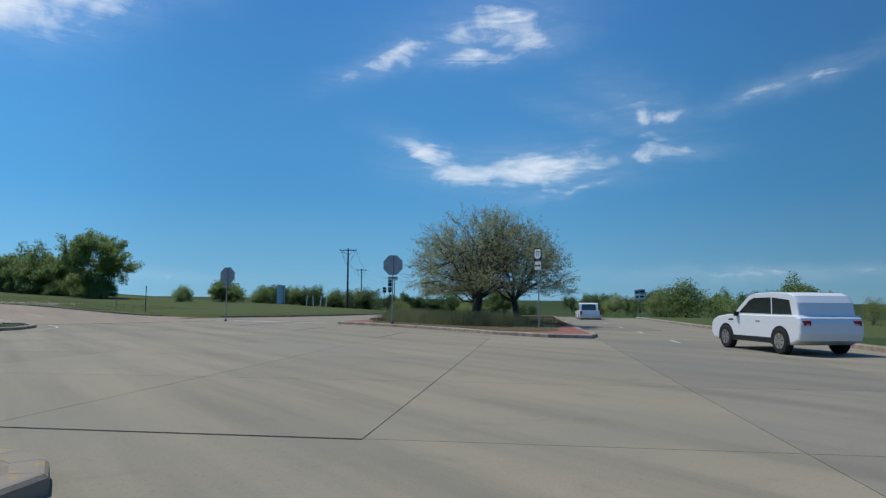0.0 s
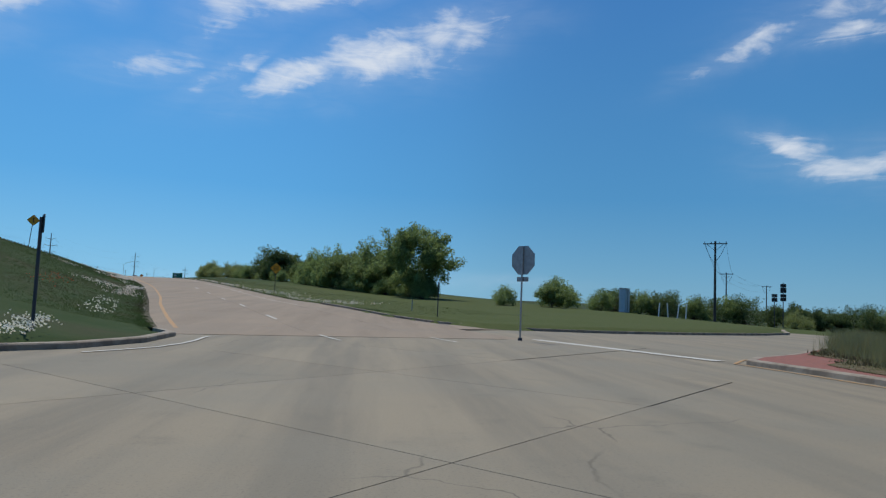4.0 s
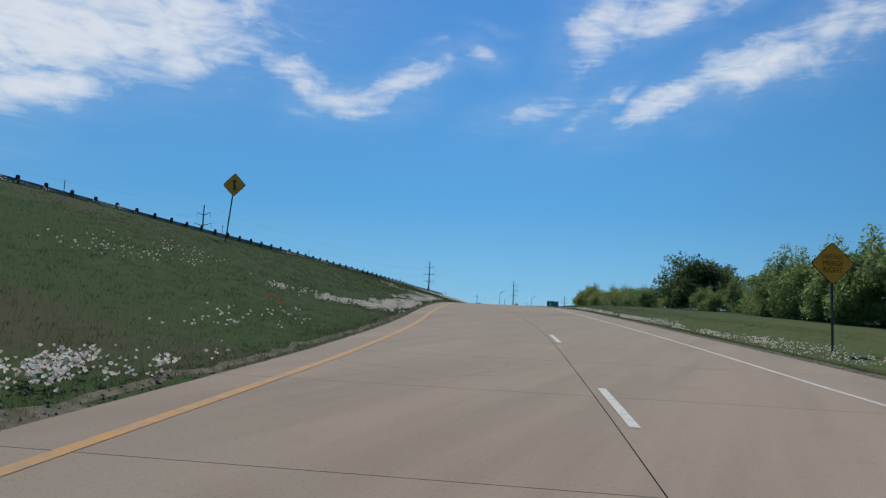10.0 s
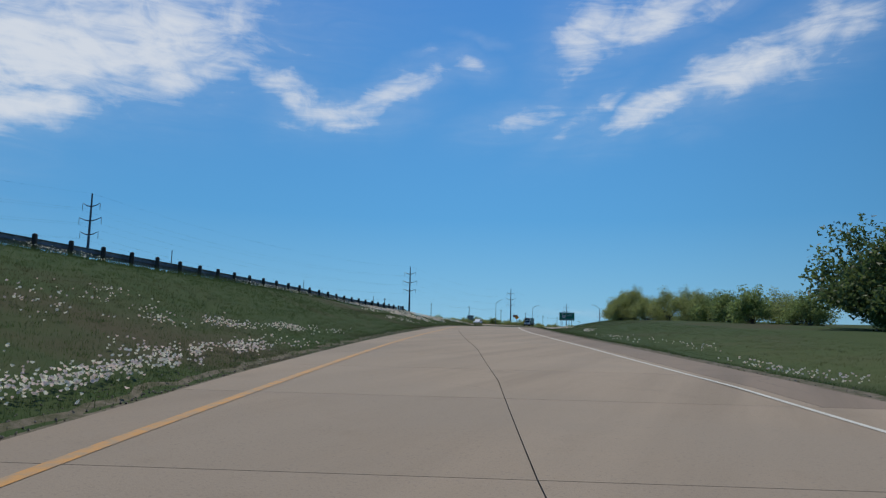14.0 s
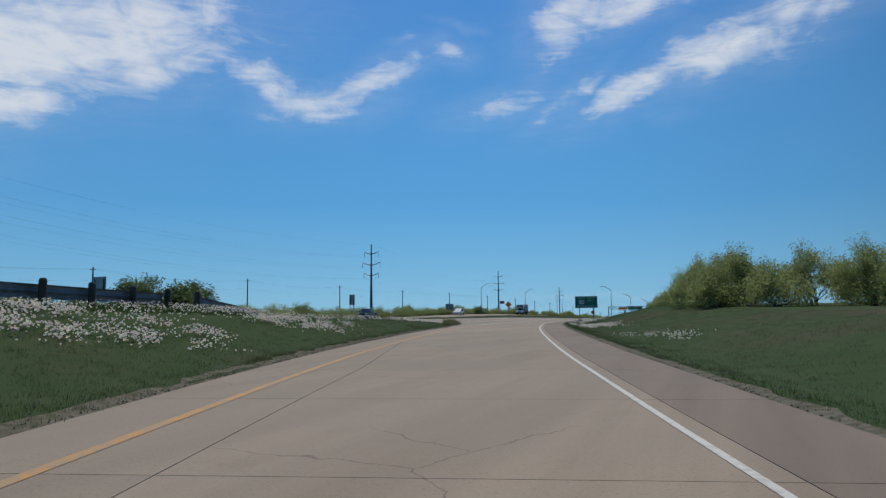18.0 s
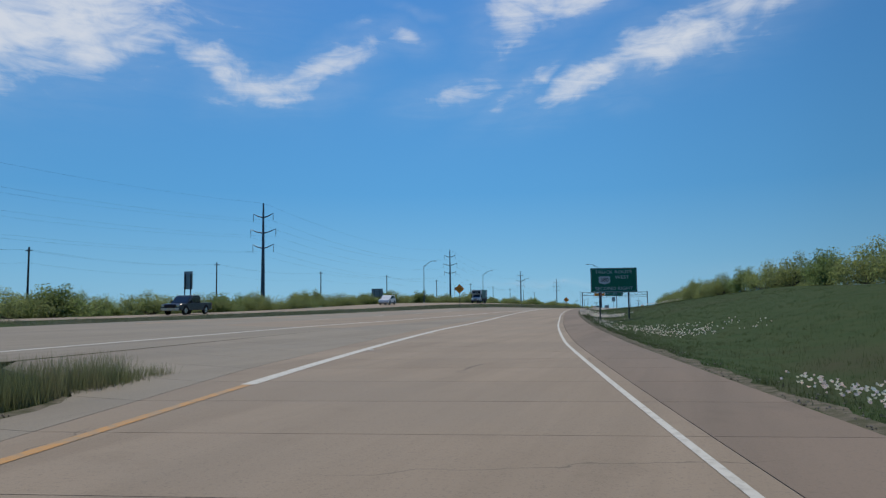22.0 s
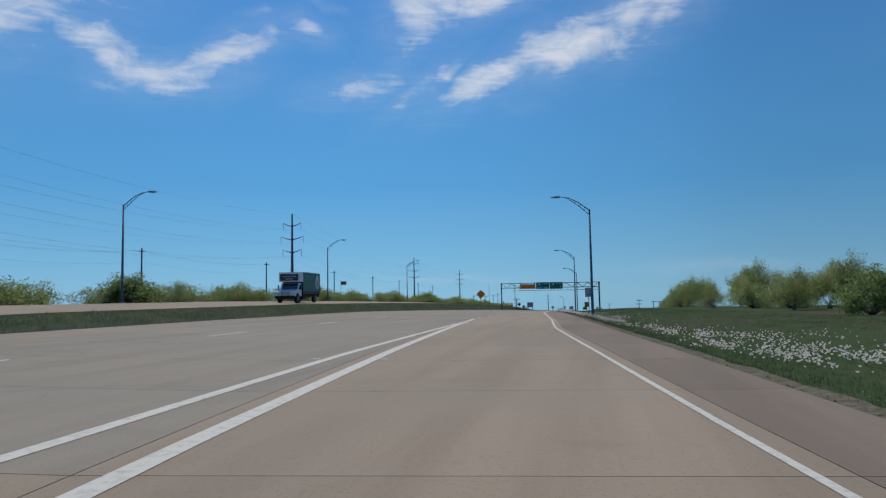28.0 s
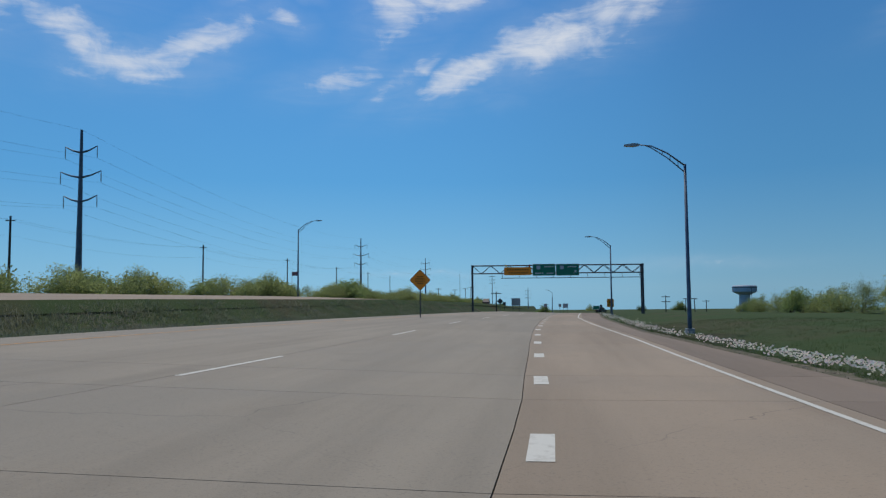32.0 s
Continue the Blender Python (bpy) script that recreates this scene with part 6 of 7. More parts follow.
# ---- street lamps ----
def lamp_parts(h):
    pole, arm, head = Mesh(), Mesh(), Mesh()
    pole.tube([(0, 0, -0.2), (0, 0, 0.5), (0, 0, h)], [0.13, 0.115, 0.07], 12)
    up = [(0, 0, h - 0.08), (-0.9, 0, h + 0.62), (-1.7, 0, h + 1.02), (-2.4, 0, h + 1.12)]
    lo = [(0, 0, h - 0.45), (-0.9, 0, h + 0.36), (-1.7, 0, h + 0.92), (-2.0, 0, h + 1.05)]
    arm.tube(up, [0.045, 0.04, 0.035, 0.03], 8)
    arm.tube(lo, [0.035, 0.03, 0.028, 0.025], 8)
    for k in (0.35, 0.75, 1.15):
        arm.tube([(-k, 0, h - 0.42 + k * 0.88), (-k, 0, h - 0.02 + k * 0.74)], 0.018, 6)
    c = Vector((-2.75, 0, h + 1.10))
    ring0 = [c + Vector((0.42, 0.10 * y, z)) for y, z in ((-1, -.04), (1, -.04), (1, .05), (-1, .05))]
    ring1 = [c + Vector((0.1, 0.17 * y, z)) for y, z in ((-1, -.08), (1, -.08), (1, .08), (-1, .08))]
    ring2 = [c + Vector((-0.38, 0.10 * y, z)) for y, z in ((-1, -.05), (1, -.05), (1, .03), (-1, .03))]
    head.hull(ring0, ring1)
    head.hull(ring1, ring2)
    ft = Mesh()
    ft.box((0, 0, 0.05), (0.42, 0.42, 0.34), bev=0.04)
    return pole.data("pole", M["pole"], True), arm.data("arm", M["pole"], True), head.data("luminaire", M["signback"]), ft.data("base", M["galv"])


LP = lamp_parts(8.9)
for s, o, side in ((400, 6.9, 0), (453, 9.1, 0), (502.5, 11.4, 0), (710, 7.3, 0), (400, -34.2, 180), (448.6, -30.6, 180), (499.5, -28.5, 180)):
    th = thing("street_lamp", stand(s, o, side), "tall blue-grey street lamp with a curved truss arm", "street lamp", "highway street lamps")
    for nm, me in zip(("pole", "arm", "luminaire", "base"), LP):
        ob = new(nm, me)
        ob.parent = th

# ---- sign gantry ----
ga, gb = W(514, -7.2, 0), W(515.5, 17.2, 0)
gz = 2.35
vec = gb - ga
L = vec.length
th = thing("sign_gantry", Matrix.Translation((ga.x, ga.y, gz)) @ Matrix.Rotation(math.atan2(vec.y, vec.x), 4, "Z"), "dark steel truss gantry carrying three overhead signs", "gantry")
for x in (0, L):
    for y in (-0.5, 0.5):
        ms = Mesh()
        ms.tube([(x, y, -1.7), (x, y, 6.45)], 0.14, 10)
        part("column", ms, M["darksteel"], th)
    ms = Mesh()
    for z in (1.2, 2.6, 4.0, 5.4):
        ms.tube([(x, -0.5, z), (x, 0.5, z + 0.7)], 0.05, 6)
    part("bracing", ms, M["darksteel"], th)
for y in (-0.5, 0.5):
    for z in (5.2, 6.35):
        ms = Mesh()
        ms.tube([(-0.2, y, z), (L + 0.2, y, z)], 0.075, 8)
        part("chord", ms, M["darksteel"], th)
    n = 18
    for k in range(n):
        ms = Mesh()
        x0, x1 = L * k / n, L * (k + 1) / n
        ms.tube([(x0, y, 5.2 if k % 2 else 6.35), (x1, y, 6.35 if k % 2 else 5.2)], 0.045, 6)
        part("web", ms, M["darksteel"], th)
ms = Mesh()
ms.tube([(4.2, -1.0, 4.5), (L - 0.3, -1.0, 4.5)], 0.05, 6)
for k in range(9):
    x = 4.4 + (L - 4.9) * k / 8
    ms.tube([(x, -0.5, 5.2), (x, -1.0, 4.5)], 0.03, 6)
part("walkway", ms, M["darksteel"], th)
for k, (x0, w, h, z0, lab) in enumerate(((4.6, 4.05, 1.25, 5.5, "orange overhead sign with faint lettering bars and beacons"), (8.75, 3.3, 1.7, 5.68, "green overhead sign with route shield"), (12.12, 3.3, 1.7, 5.66, "green overhead exit sign with arrow"))):
    sg = thing("overhead_sign", th.matrix_world @ Matrix.Translation((x0 + w / 2, -0.7, z0)), lab, "sign", "gantry signs")
    if k:
        ms = Mesh()
        panel(ms, 0, 0, w, h, -0.024, 0.03)
        part("border", ms, M["swhite"], sg)
    ms = Mesh()
    panel(ms, 0, 0, w - 0.1, h - 0.1, -0.03, 0.024)
    part("panel", ms, M["green" if k else "sorange"], sg)
    rows = (((-.40, .40, .16, 9), (-.34, .36, -.2, 8)), ((.0, .42, .26, 5), (-.40, -.02, -.3, 4), (.1, .42, -.3, 4)), ((.0, .40, .26, 5),))[k]
    for xa, xb, dz, n in rows:
        ms = Mesh()
        for i in range(n):
            ms.box(((xa + (xb - xa) * (i + .5) / n) * w, -0.036, dz * h), ((xb - xa) * w / n * .62, 0.008, 0.17))
        part("lettering_bars", ms, M["swhite" if k else "sbrown"], sg)
    if k:
        ms = Mesh()
        shield(ms, -w * .24, h * .18, 0.62, 0.62, -0.04, -0.033)
        part("shield", ms, M["sblue"], sg)
        words("numerals", "35", 0.36, M["swhite"], sg, Matrix.Translation((-w * .24, -0.044, h * .18)) @ FACE, 0.9)
    else:
        for x, mat in ((-w * .42, "lampamber"), (w * .42, "lampred")):
            ms = Mesh()
            ms.tube([(x, -0.05, h / 2 + .18), (x, 0.1, h / 2 + .18)], [0.17, 0.15], 12)
            bc = part("beacon", ms, M["darksteel"], sg)
            ms = Mesh()
            ms.tube([(x, -0.08, h / 2 + .18), (x, -0.052, h / 2 + .18)], [0.1, 0.14], 12)
            part("lens", ms, M[mat], bc)
    if k == 2:
        ms = Mesh()
        for pts in (((.92, -.62), (1.0, -.54), (1.28, -.26), (1.2, -.18)), ((1.02, -.12), (1.36, -.46), (1.38, -.1))):
            pts = [Vector((x - .1, -0.04, z)) for x, z in pts]
            ms.hull(pts, [Vector((p.x, -0.033, p.z)) for p in pts])
        part("arrow", ms, M["swhite"], sg)

th = thing("orange_work_sign", stand(534.4, 14.6, 0), "orange rectangular work sign on a post by the verge", "sign")
hh = 2.75 - terr(534.4, 14.6)
post(th, hh + 0.5, 0.05, "darksteel")
ms = Mesh()
panel(ms, 0, hh, 1.15, 1.4, -0.06, -0.046)
part("plate", ms, M["sorange"], th)
ms = Mesh()
panel(ms, 0, hh + 0.15, 0.42, 0.5, -0.066, -0.061, 0.1)
part("symbol", ms, M["sbrown"], th)
for dz in (-.3, -.48):
    ms = Mesh()
    for i in range(5):
        ms.box((-.36 + .18 * i, -0.064, hh + dz), (.12, .008, .1))
    part("lettering_bars", ms, M["sbrown"], th)


# ---- transmission line and timber poles ----
def hang(ms, a, b, sag, r, n=14):
    pts = []
    for k in range(n + 1):
        t = k / n
        p = a.lerp(b, t)
        pts.append(p - Vector((0, 0, sag * 4 * t * (1 - t))))
    ms.tube(pts, r, 4, caps=False)


TOWERS = [(140, -112, 30), (262.7, -95, 32), (370, -59.2, 26.6), (493.5, -55, 26.0), (643, -60, 23.5), (764, -58.3, 21.9), (1019, -9.8, 6.1)]
tips_ = []
for s, o, top in TOWERS:
    zb = terr(s, o)
    th = thing("transmission_pole", stand(s, o, 0), "tall steel transmission pole with three crossarms", "transmission pole", "transmission poles")
    H = top - zb
    ms = Mesh()
    ms.tube([(0, 0, -0.3), (0, 0, H)], [0.46, 0.16], 12)
    part("shaft", ms, M["pole"], th)
    mine = []
    for k, dz in enumerate((2.7, 5.9, 9.0)):
        hw = (2.2, 2.8, 2.3)[k]
        for e in (-1, 1):
            ms = Mesh()
            ms.tube([(0, 0, H - dz - 0.25), (e * hw * 0.5, 0, H - dz + 0.02), (e * hw, 0, H - dz + 0.55)], [0.15, 0.11, 0.06], 8)
            part("crossarm", ms, M["pole"], th)
            ms = Mesh()
            ms.tube([(e * hw, 0, H - dz + 0.55), (e * hw, 0, H - dz - 1.0)], 0.035, 6)
            for q in range(6):
                ms.tube([(e * hw, 0, H - dz + 0.2 - q * 0.18), (e * hw, 0, H - dz + 0.12 - q * 0.18)], 0.075, 8)
            part("insulator", ms, M["signback"], th)
            mine.append(th.matrix_world @ Vector((e * hw, 0, H - dz - 1.0)))
    mine.append(th.matrix_world @ Vector((0, 0, H)))
    tips_.append(mine)
for a, b in zip(tips_, tips_[1:]):
    for p, q in zip(a, b):
        ms = Mesh()
        hang(ms, p, q, 3.2, 0.009)
        tagged(part("power_line", ms, M["wire"]), "thin sagging high-voltage wire between poles", "wire", "power lines")
POLES = [(205, -84), (247, -80), (288, -76), (328, -72), (367.5, -68), (412, -67), (445, -61), (486, -58), (528, -57), (570, -58), (615, -60), (660, -62), (705, -64)]
last = None
for s, o in POLES:
    th = thing("utility_pole", stand(s, o, 0), "slim weathered timber utility pole", "utility pole", "timber poles")
    H = 14.6 - terr(s, o) - max(0, (s - 450) * 0.012)
    ms = Mesh()
    ms.tube([(0, 0, -0.3), (0, 0, H)], [0.17, 0.11], 10)
    part("shaft", ms, M["wood"], th)
    ms = Mesh()
    ms.box((0, 0, H - 0.5), (1.2, 0.09, 0.11))
    part("crossarm", ms, M["wood"], th)
    now = [th.matrix_world @ Vector((x, 0, H - z)) for x, z in ((-0.55, 0.35), (0.55, 0.35), (0, 2.2))]
    if last:
        for p, q in zip(last, now):
            ms = Mesh()
            hang(ms, p, q, 0.9, 0.008)
            tagged(part("service_line", ms, M["wire"]), "thin dark service wire between timber poles", "wire", "service lines")
    last = now
last = None
for s, o, top in ((85.6, 62, 11.0), (122, 118, 11.0), (160, 178, 11.0)):
    th = thing("utility_pole", stand(s, o, 120, .3), "timber distribution pole with crossarm and transformers", "utility pole", "junction poles")
    H = top - .3
    ms = Mesh()
    ms.tube([(0, 0, -0.3), (0, 0, H)], [0.19, 0.12], 10)
    part("shaft", ms, M["wood"], th)
    ms = Mesh()
    ms.box((0, 0, H - 0.35), (3.0, 0.11, 0.13))
    for e in (-1, 1):
        ms.tube([(0, 0, H - 1.3), (e * 1.1, 0, H - 0.38)], 0.03, 6)
    part("crossarm", ms, M["wood"], th)
    for x in (-1.35, -0.5, 0.5, 1.35):
        ms = Mesh()
        ms.tube([(x, 0, H - 0.3), (x, 0, H - 0.08)], [0.06, 0.04], 8)
        part("insulator", ms, M["signback"], th)
    ms = Mesh()
    hang(ms, Vector((-1.3, 0, H - 0.4)), Vector((-0.1, 0, H - 2.6)), 0.3, 0.03, 8)
    hang(ms, Vector((1.3, 0, H - 0.4)), Vector((0.1, 0, H - 2.9)), 0.3, 0.03, 8)
    part("jumper", ms, M["wire"], th)
    now = [th.matrix_world @ Vector((x, 0, H - z)) for x, z in ((-1.35, .1), (1.35, .1), (0, 1.9))]
    if last:
        for p, q in zip(last, now):
            ms = Mesh()
            hang(ms, p, q, 1.0, 0.016)
            tagged(part("service_line", ms, M["wire"]), "thin dark wire between distribution poles", "wire", "service lines")
    last = now


# ---- far things beyond the gantry ----
def far_pole(s, o, top, arms, r=0.14, wide=2.2):
    th = thing("utility_pole", stand(s, o, 0), "distant timber pole with short crossarms", "utility pole", "far timber poles")
    H = top - terr(s, o)
    ms = Mesh()
    ms.tube([(0, 0, -0.3), (0, 0, H)], [r, r * 0.7], 8)
    part("shaft", ms, M["wood"], th)
    for k in range(arms):
        ms = Mesh()
        ms.box((0, 0, H - 0.35 - 1.3 * k), (wide, 0.13, 0.16))
        part("crossarm", ms, M["wood"], th)


for s, o, top, arms in ((640, -32, 5.8, 1), (680, -31.6, 5.4, 1), (720, -32, 5.9, 1), (720, -29.5, 6.4, 1), (600, 35.4, 3.2, 2), (560, -6.8, 4.7, 1), (676, -16.3, 10.5, 3), (690, 30, 0.5, 1), (640, 55, 1.2, 1), (700, 90, 0.8, 1)):
    far_pole(s, o, top, arms)
th = thing("utility_pole", stand(600, 41.6, 0), "distant timber pole frame with one long crossarm", "utility pole")
H = 2.4 - terr(600, 41.6)
for x in (-1.05, 1.05):
    ms = Mesh()
    ms.tube([(x * 1.15, 0, -0.3), (x, 0, H)], [0.14, 0.10], 8)
    part("shaft", ms, M["wood"], th)
ms = Mesh()
ms.box((0, 0, H - 0.1), (3.6, 0.14, 0.18))
part("crossarm", ms, M["wood"], th)
for s, o, top in ((700, -32, 11.9), (720, 7.3, 1.2), (610, 60, 5.0)):
    th = thing("radio_mast", stand(s, o, 0), "slender distant steel mast", "mast", "far masts")
    post(th, top - terr(s, o), 0.07, "darksteel", name="shaft")
for s, o, z, w, h, mat, lab in ((570, -3.0, 2.3, 2.0, 1.7, "signback", "grey back of a distant guide sign"), (570, 15.0, 0.9, 1.4, 0.9, "green", "small green distant guide sign"), (600, 3.8, 0.7, 0.9, 0.9, "signback", "small distant sign back"), (620, 8.2, 0.2, 0.8, 0.9, "signback", "small distant sign back"), (612, -8, 1.0, 0.8, 0.9, "darksteel", "small dark distant sign"), (655, 11, -0.8, 1.8, 1.5, "signback", "grey back of a distant guide sign"), (640, 22, -0.6, 0.8, 0.9, "darksteel", "small dark distant sign")):
    th = thing("distant_sign", stand(s, o, 0), lab + " on posts", "sign", "far signs")
    sign_board(th, w, h, z - terr(s, o), (-w * .35, w * .35) if w > 1.2 else (0.0,), mat)
th = thing("curve_warning_sign", stand(560, -6.0, 0), "small distant diamond sign on a post", "sign")
hh = 2.7 - terr(560, -6.0)
post(th, hh + .3, .04, "darksteel")
ms = Mesh()
diamond(ms, hh, 0.6, -0.07, -0.05)
part("plate", ms, M["darksteel"], th)
tz = terr(655, 71)
th = thing("water_tower", stand(655, 71, 0), "pale blue-grey water tower above the thicket", "water tower")
ms = Mesh()
ms.tube([(0, 0, -.5), (0, 0, 3.2 - tz)], [1.9, 1.7], 20)
part("stem", ms, M["sblue"], th)
ms = Mesh()
ms.tube([(0, 0, 2.6 - tz), (0, 0, 3.3 - tz), (0, 0, 3.7 - tz), (0, 0, 5.5 - tz), (0, 0, 5.8 - tz), (0, 0, 5.95 - tz)], [1.8, 3.2, 3.9, 3.9, 3.6, 0.4], 28)
part("tank", ms, M["sblue"], th, smooth=False)
ms = Mesh()
ms.tube([(0, 0, 5.05 - tz), (0, 0, 5.3 - tz)], 3.95, 28)
part("band", ms, M["darksteel"], th)
hz = terr(581, -76)
th = thing("roadside_hut", stand(581, -76, 12), "small brown hut with a dark hipped roof", "hut")
ms = Mesh()
ms.box((0, 0, (5.2 - hz) / 2), (3.0, 3.0, 5.2 - hz))
part("wall", ms, M["wood"], th)
ms = Mesh()
ms.hull([Vector((x, y, 5.2 - hz)) for x, y in ((-2, -2), (2, -2), (2, 2), (-2, 2))], [Vector((x * .15, y * .15, 6.5 - hz)) for x, y in ((-2, -2), (2, -2), (2, 2), (-2, 2))])
part("roof", ms, M["darksteel"], th)

# tall grass at the tip of the gore, a flag far off
rg = np.random.RandomState(31)
spots = [(254 + 5.6 * rg.rand() + 1.2 * k, -7.5 - 0.9 * rg.rand() * (1 - .5 * k), 1.0 - 0.5 * k) for k in (0, 0, 0, 1) for _ in range(260)]
tuft_field("gore_grass", spots, "tallgrass", "clump of tall seeding grass at the pavement's tip", 0.3, 0.7, 0.0045, 9, 32, slack=0.55)
fz = terr(900, -186)
th = thing("flag_pole", stand(900, -186, 0), "distant pole with a faded red and white flag", "flag pole")
post(th, 21 - fz, 0.16, "galv", name="shaft")
ms = Mesh()
ms.box((2.6, 0, 18.2 - fz), (5.0, 0.1, 3.0))
part("flag", ms, M["flagcloth"], th)

# low shrubs that close the thicket
for s, o, k, sc in ((362.5, 21, "bush_y", .9), (370, 20, "bush_y", .85), (345.5, 21.5, "bush_y", 1.0), (338, 21.3, "bush_y", 1.1), (357, 24, "bush", 1.0)):
    plant(k, s, o, sc, "yellow-green thicket")


# ---- vehicles ----
def loop_hull(ms, loops):
    """Side profiles at several x, joined into a closed skin."""
    n0, k = len(ms.v), len(loops[0][1])
    for x, prof in loops:
        ms.v += [(x, y, z) for y, z in prof]
    for i in range(len(loops) - 1):
        for j in range(k):
            q = (j + 1) % k
            ms.f.append((n0 + i * k + j, n0 + (i + 1) * k + j, n0 + (i + 1) * k + q, n0 + i * k + q))
    ms.f.append(tuple(range(n0, n0 + k)))
    e = n0 + (len(loops) - 1) * k
    ms.f.append(tuple(range(e + k - 1, e - 1, -1)))


def skin(name, prof, w, mat, th, tumble=0.05, label=""):
    cy = sum(y for y, z in prof) / len(prof)
    cz = sum(z for y, z in prof) / len(prof)

    def inner(a, b):
        return [(cy + (y - cy) * a, cz + (z - cz) * b) for y, z in prof]

    half = [(w / 2, inner(0.965, 0.90)), (w / 2 - tumble * 0.3, inner(0.985, 0.955)), (w / 2 - tumble, inner(0.996, 0.985)), (w / 2 - tumble * 3.5, prof)]
    ms = Mesh()
    loop_hull(ms, [(-x, q) for x, q in half] + half[::-1])
    return part(name, ms, mat, th, label)


def wheel(th, x, y, r, w=0.24, rim_mat="chrome"):
    ms = Mesh()
    ms.tube([(x - w / 2, y, r), (x - w / 2 + .03, y, r), (x + w / 2 - .03, y, r), (x + w / 2, y, r)], [r * .9, r, r, r * .9], 22)
    ty = part("tyre", ms, M["rubber"], th)
    e = 1 if x > 0 else -1
    ms = Mesh()
    ms.tube([(x + e * (w / 2 - .05), y, r), (x + e * (w / 2 + .008), y, r)], r * .62, 18)
    part("rim", ms, M[rim_mat], ty)
    ms = Mesh()
    for k in range(7):
        a = 6.283 * k / 7
        ms.hull([Vector((x + e * (w / 2 + .006), y + math.cos(a + d) * q, r + math.sin(a + d) * q)) for d, q in ((.16, r * .2), (.34, r * .2), (.30, r * .56), (.20, r * .56))], [Vector((x + e * (w / 2 + .013), y + math.cos(a + d) * q, r + math.sin(a + d) * q)) for d, q in ((.16, r * .2), (.34, r * .2), (.30, r * .56), (.20, r * .56))])
    part("spoke_gap", ms, M["rubber"], ty)


def pane(name, pts, x, mat, th):
    ms = Mesh()
    ms.hull([Vector((x, y, z)) for y, z in pts], [Vector((x * 1.006, y, z)) for y, z in pts])
    part(name, ms, M[mat], th)


def suv(m, paint, label, name="suv_car"):
    th = thing(name, m, label, "car")
    lower = [(-2.3, .42), (-2.38, .62), (-2.38, .9), (-2.32, 1.06), (-2.2, 1.14), (.85, 1.14), (1.4, 1.12), (1.95, 1.05), (2.2, .96), (2.33, .84), (2.38, .62), (2.36, .46), (2.25, .34), (1.95, .28), (-1.9, .28)]
    skin("body", lower, 1.98, M[paint], th)
    skin("cabin", [(-2.2, 1.10), (-2.12, 1.5), (-1.98, 1.70), (-1.7, 1.79), (-.8, 1.82), (.0, 1.80), (.3, 1.72), (.7, 1.45), (1.15, 1.10)], 1.76, M[paint], th, .10)
    for e in (-1, 1):
        pane("side_window", [(-1.85, 1.16), (-1.75, 1.58), (-.95, 1.66), (-.95, 1.16)], e * .885, "glass", th)
        pane("side_window", [(-.88, 1.16), (-.88, 1.66), (-.05, 1.65), (.2, 1.58), (.82, 1.18)], e * .885, "glass", th)
        pane("sill_trim", [(-1.3, .30), (-1.3, .46), (1.3, .46), (1.3, .30)], e * .992, "rubber", th)
        pane("vent", [(.98, .93), (1.0, .98), (1.24, .98), (1.28, .93)], e * .992, "rubber", th)
        ms = Mesh()
        ms.box((e * 1.02, .75, 1.14), (.16, .12, .14), bev=.03)
        part("mirror", ms, M["sblack"], th)
        ms = Mesh()
        ms.box((e * .99, -.35, .94), (.03, .2, .03))
        part("door_handle", ms, M["chrome"], th)
        ms = Mesh()
        ms.box((e * .72, 2.27, .80), (.36, .1, .14), bev=.03)
        part("headlight", ms, M["chrome"], th)
        ms = Mesh()
        ms.box((e * .78, -2.34, .92), (.28, .08, .14), bev=.03)
        part("tail_light", ms, M["lampred"], th)
        for y in (-1.43, 1.43):
            pane("wheel_arch", [(y + .45 * math.cos(a), .38 + .45 * math.sin(a)) for a in np.linspace(0, math.pi, 9)] + [(y - .45, .28), (y + .45, .28)], e * .990, "rubber", th)
            wheel(th, e * .90, y, .375)
    for nm, pts in (("windscreen", [(1.08, 1.11), (.30, 1.66)]), ("rear_window", [(-2.17, 1.16), (-2.06, 1.56)])):
        ms = Mesh()
        (y0, z0), (y1, z1) = pts
        d = .012 if y0 > 0 else -.012
        ms.hull([Vector((-.72, y0 + d, z0)), Vector((.72, y0 + d, z0)), Vector((.66, y1 + d, z1)), Vector((-.66, y1 + d, z1))], [Vector((-.72, y0 - d, z0)), Vector((.72, y0 - d, z0)), Vector((.66, y1 - d, z1)), Vector((-.66, y1 - d, z1))])
        part(nm, ms, M["glass"], th)
    return th


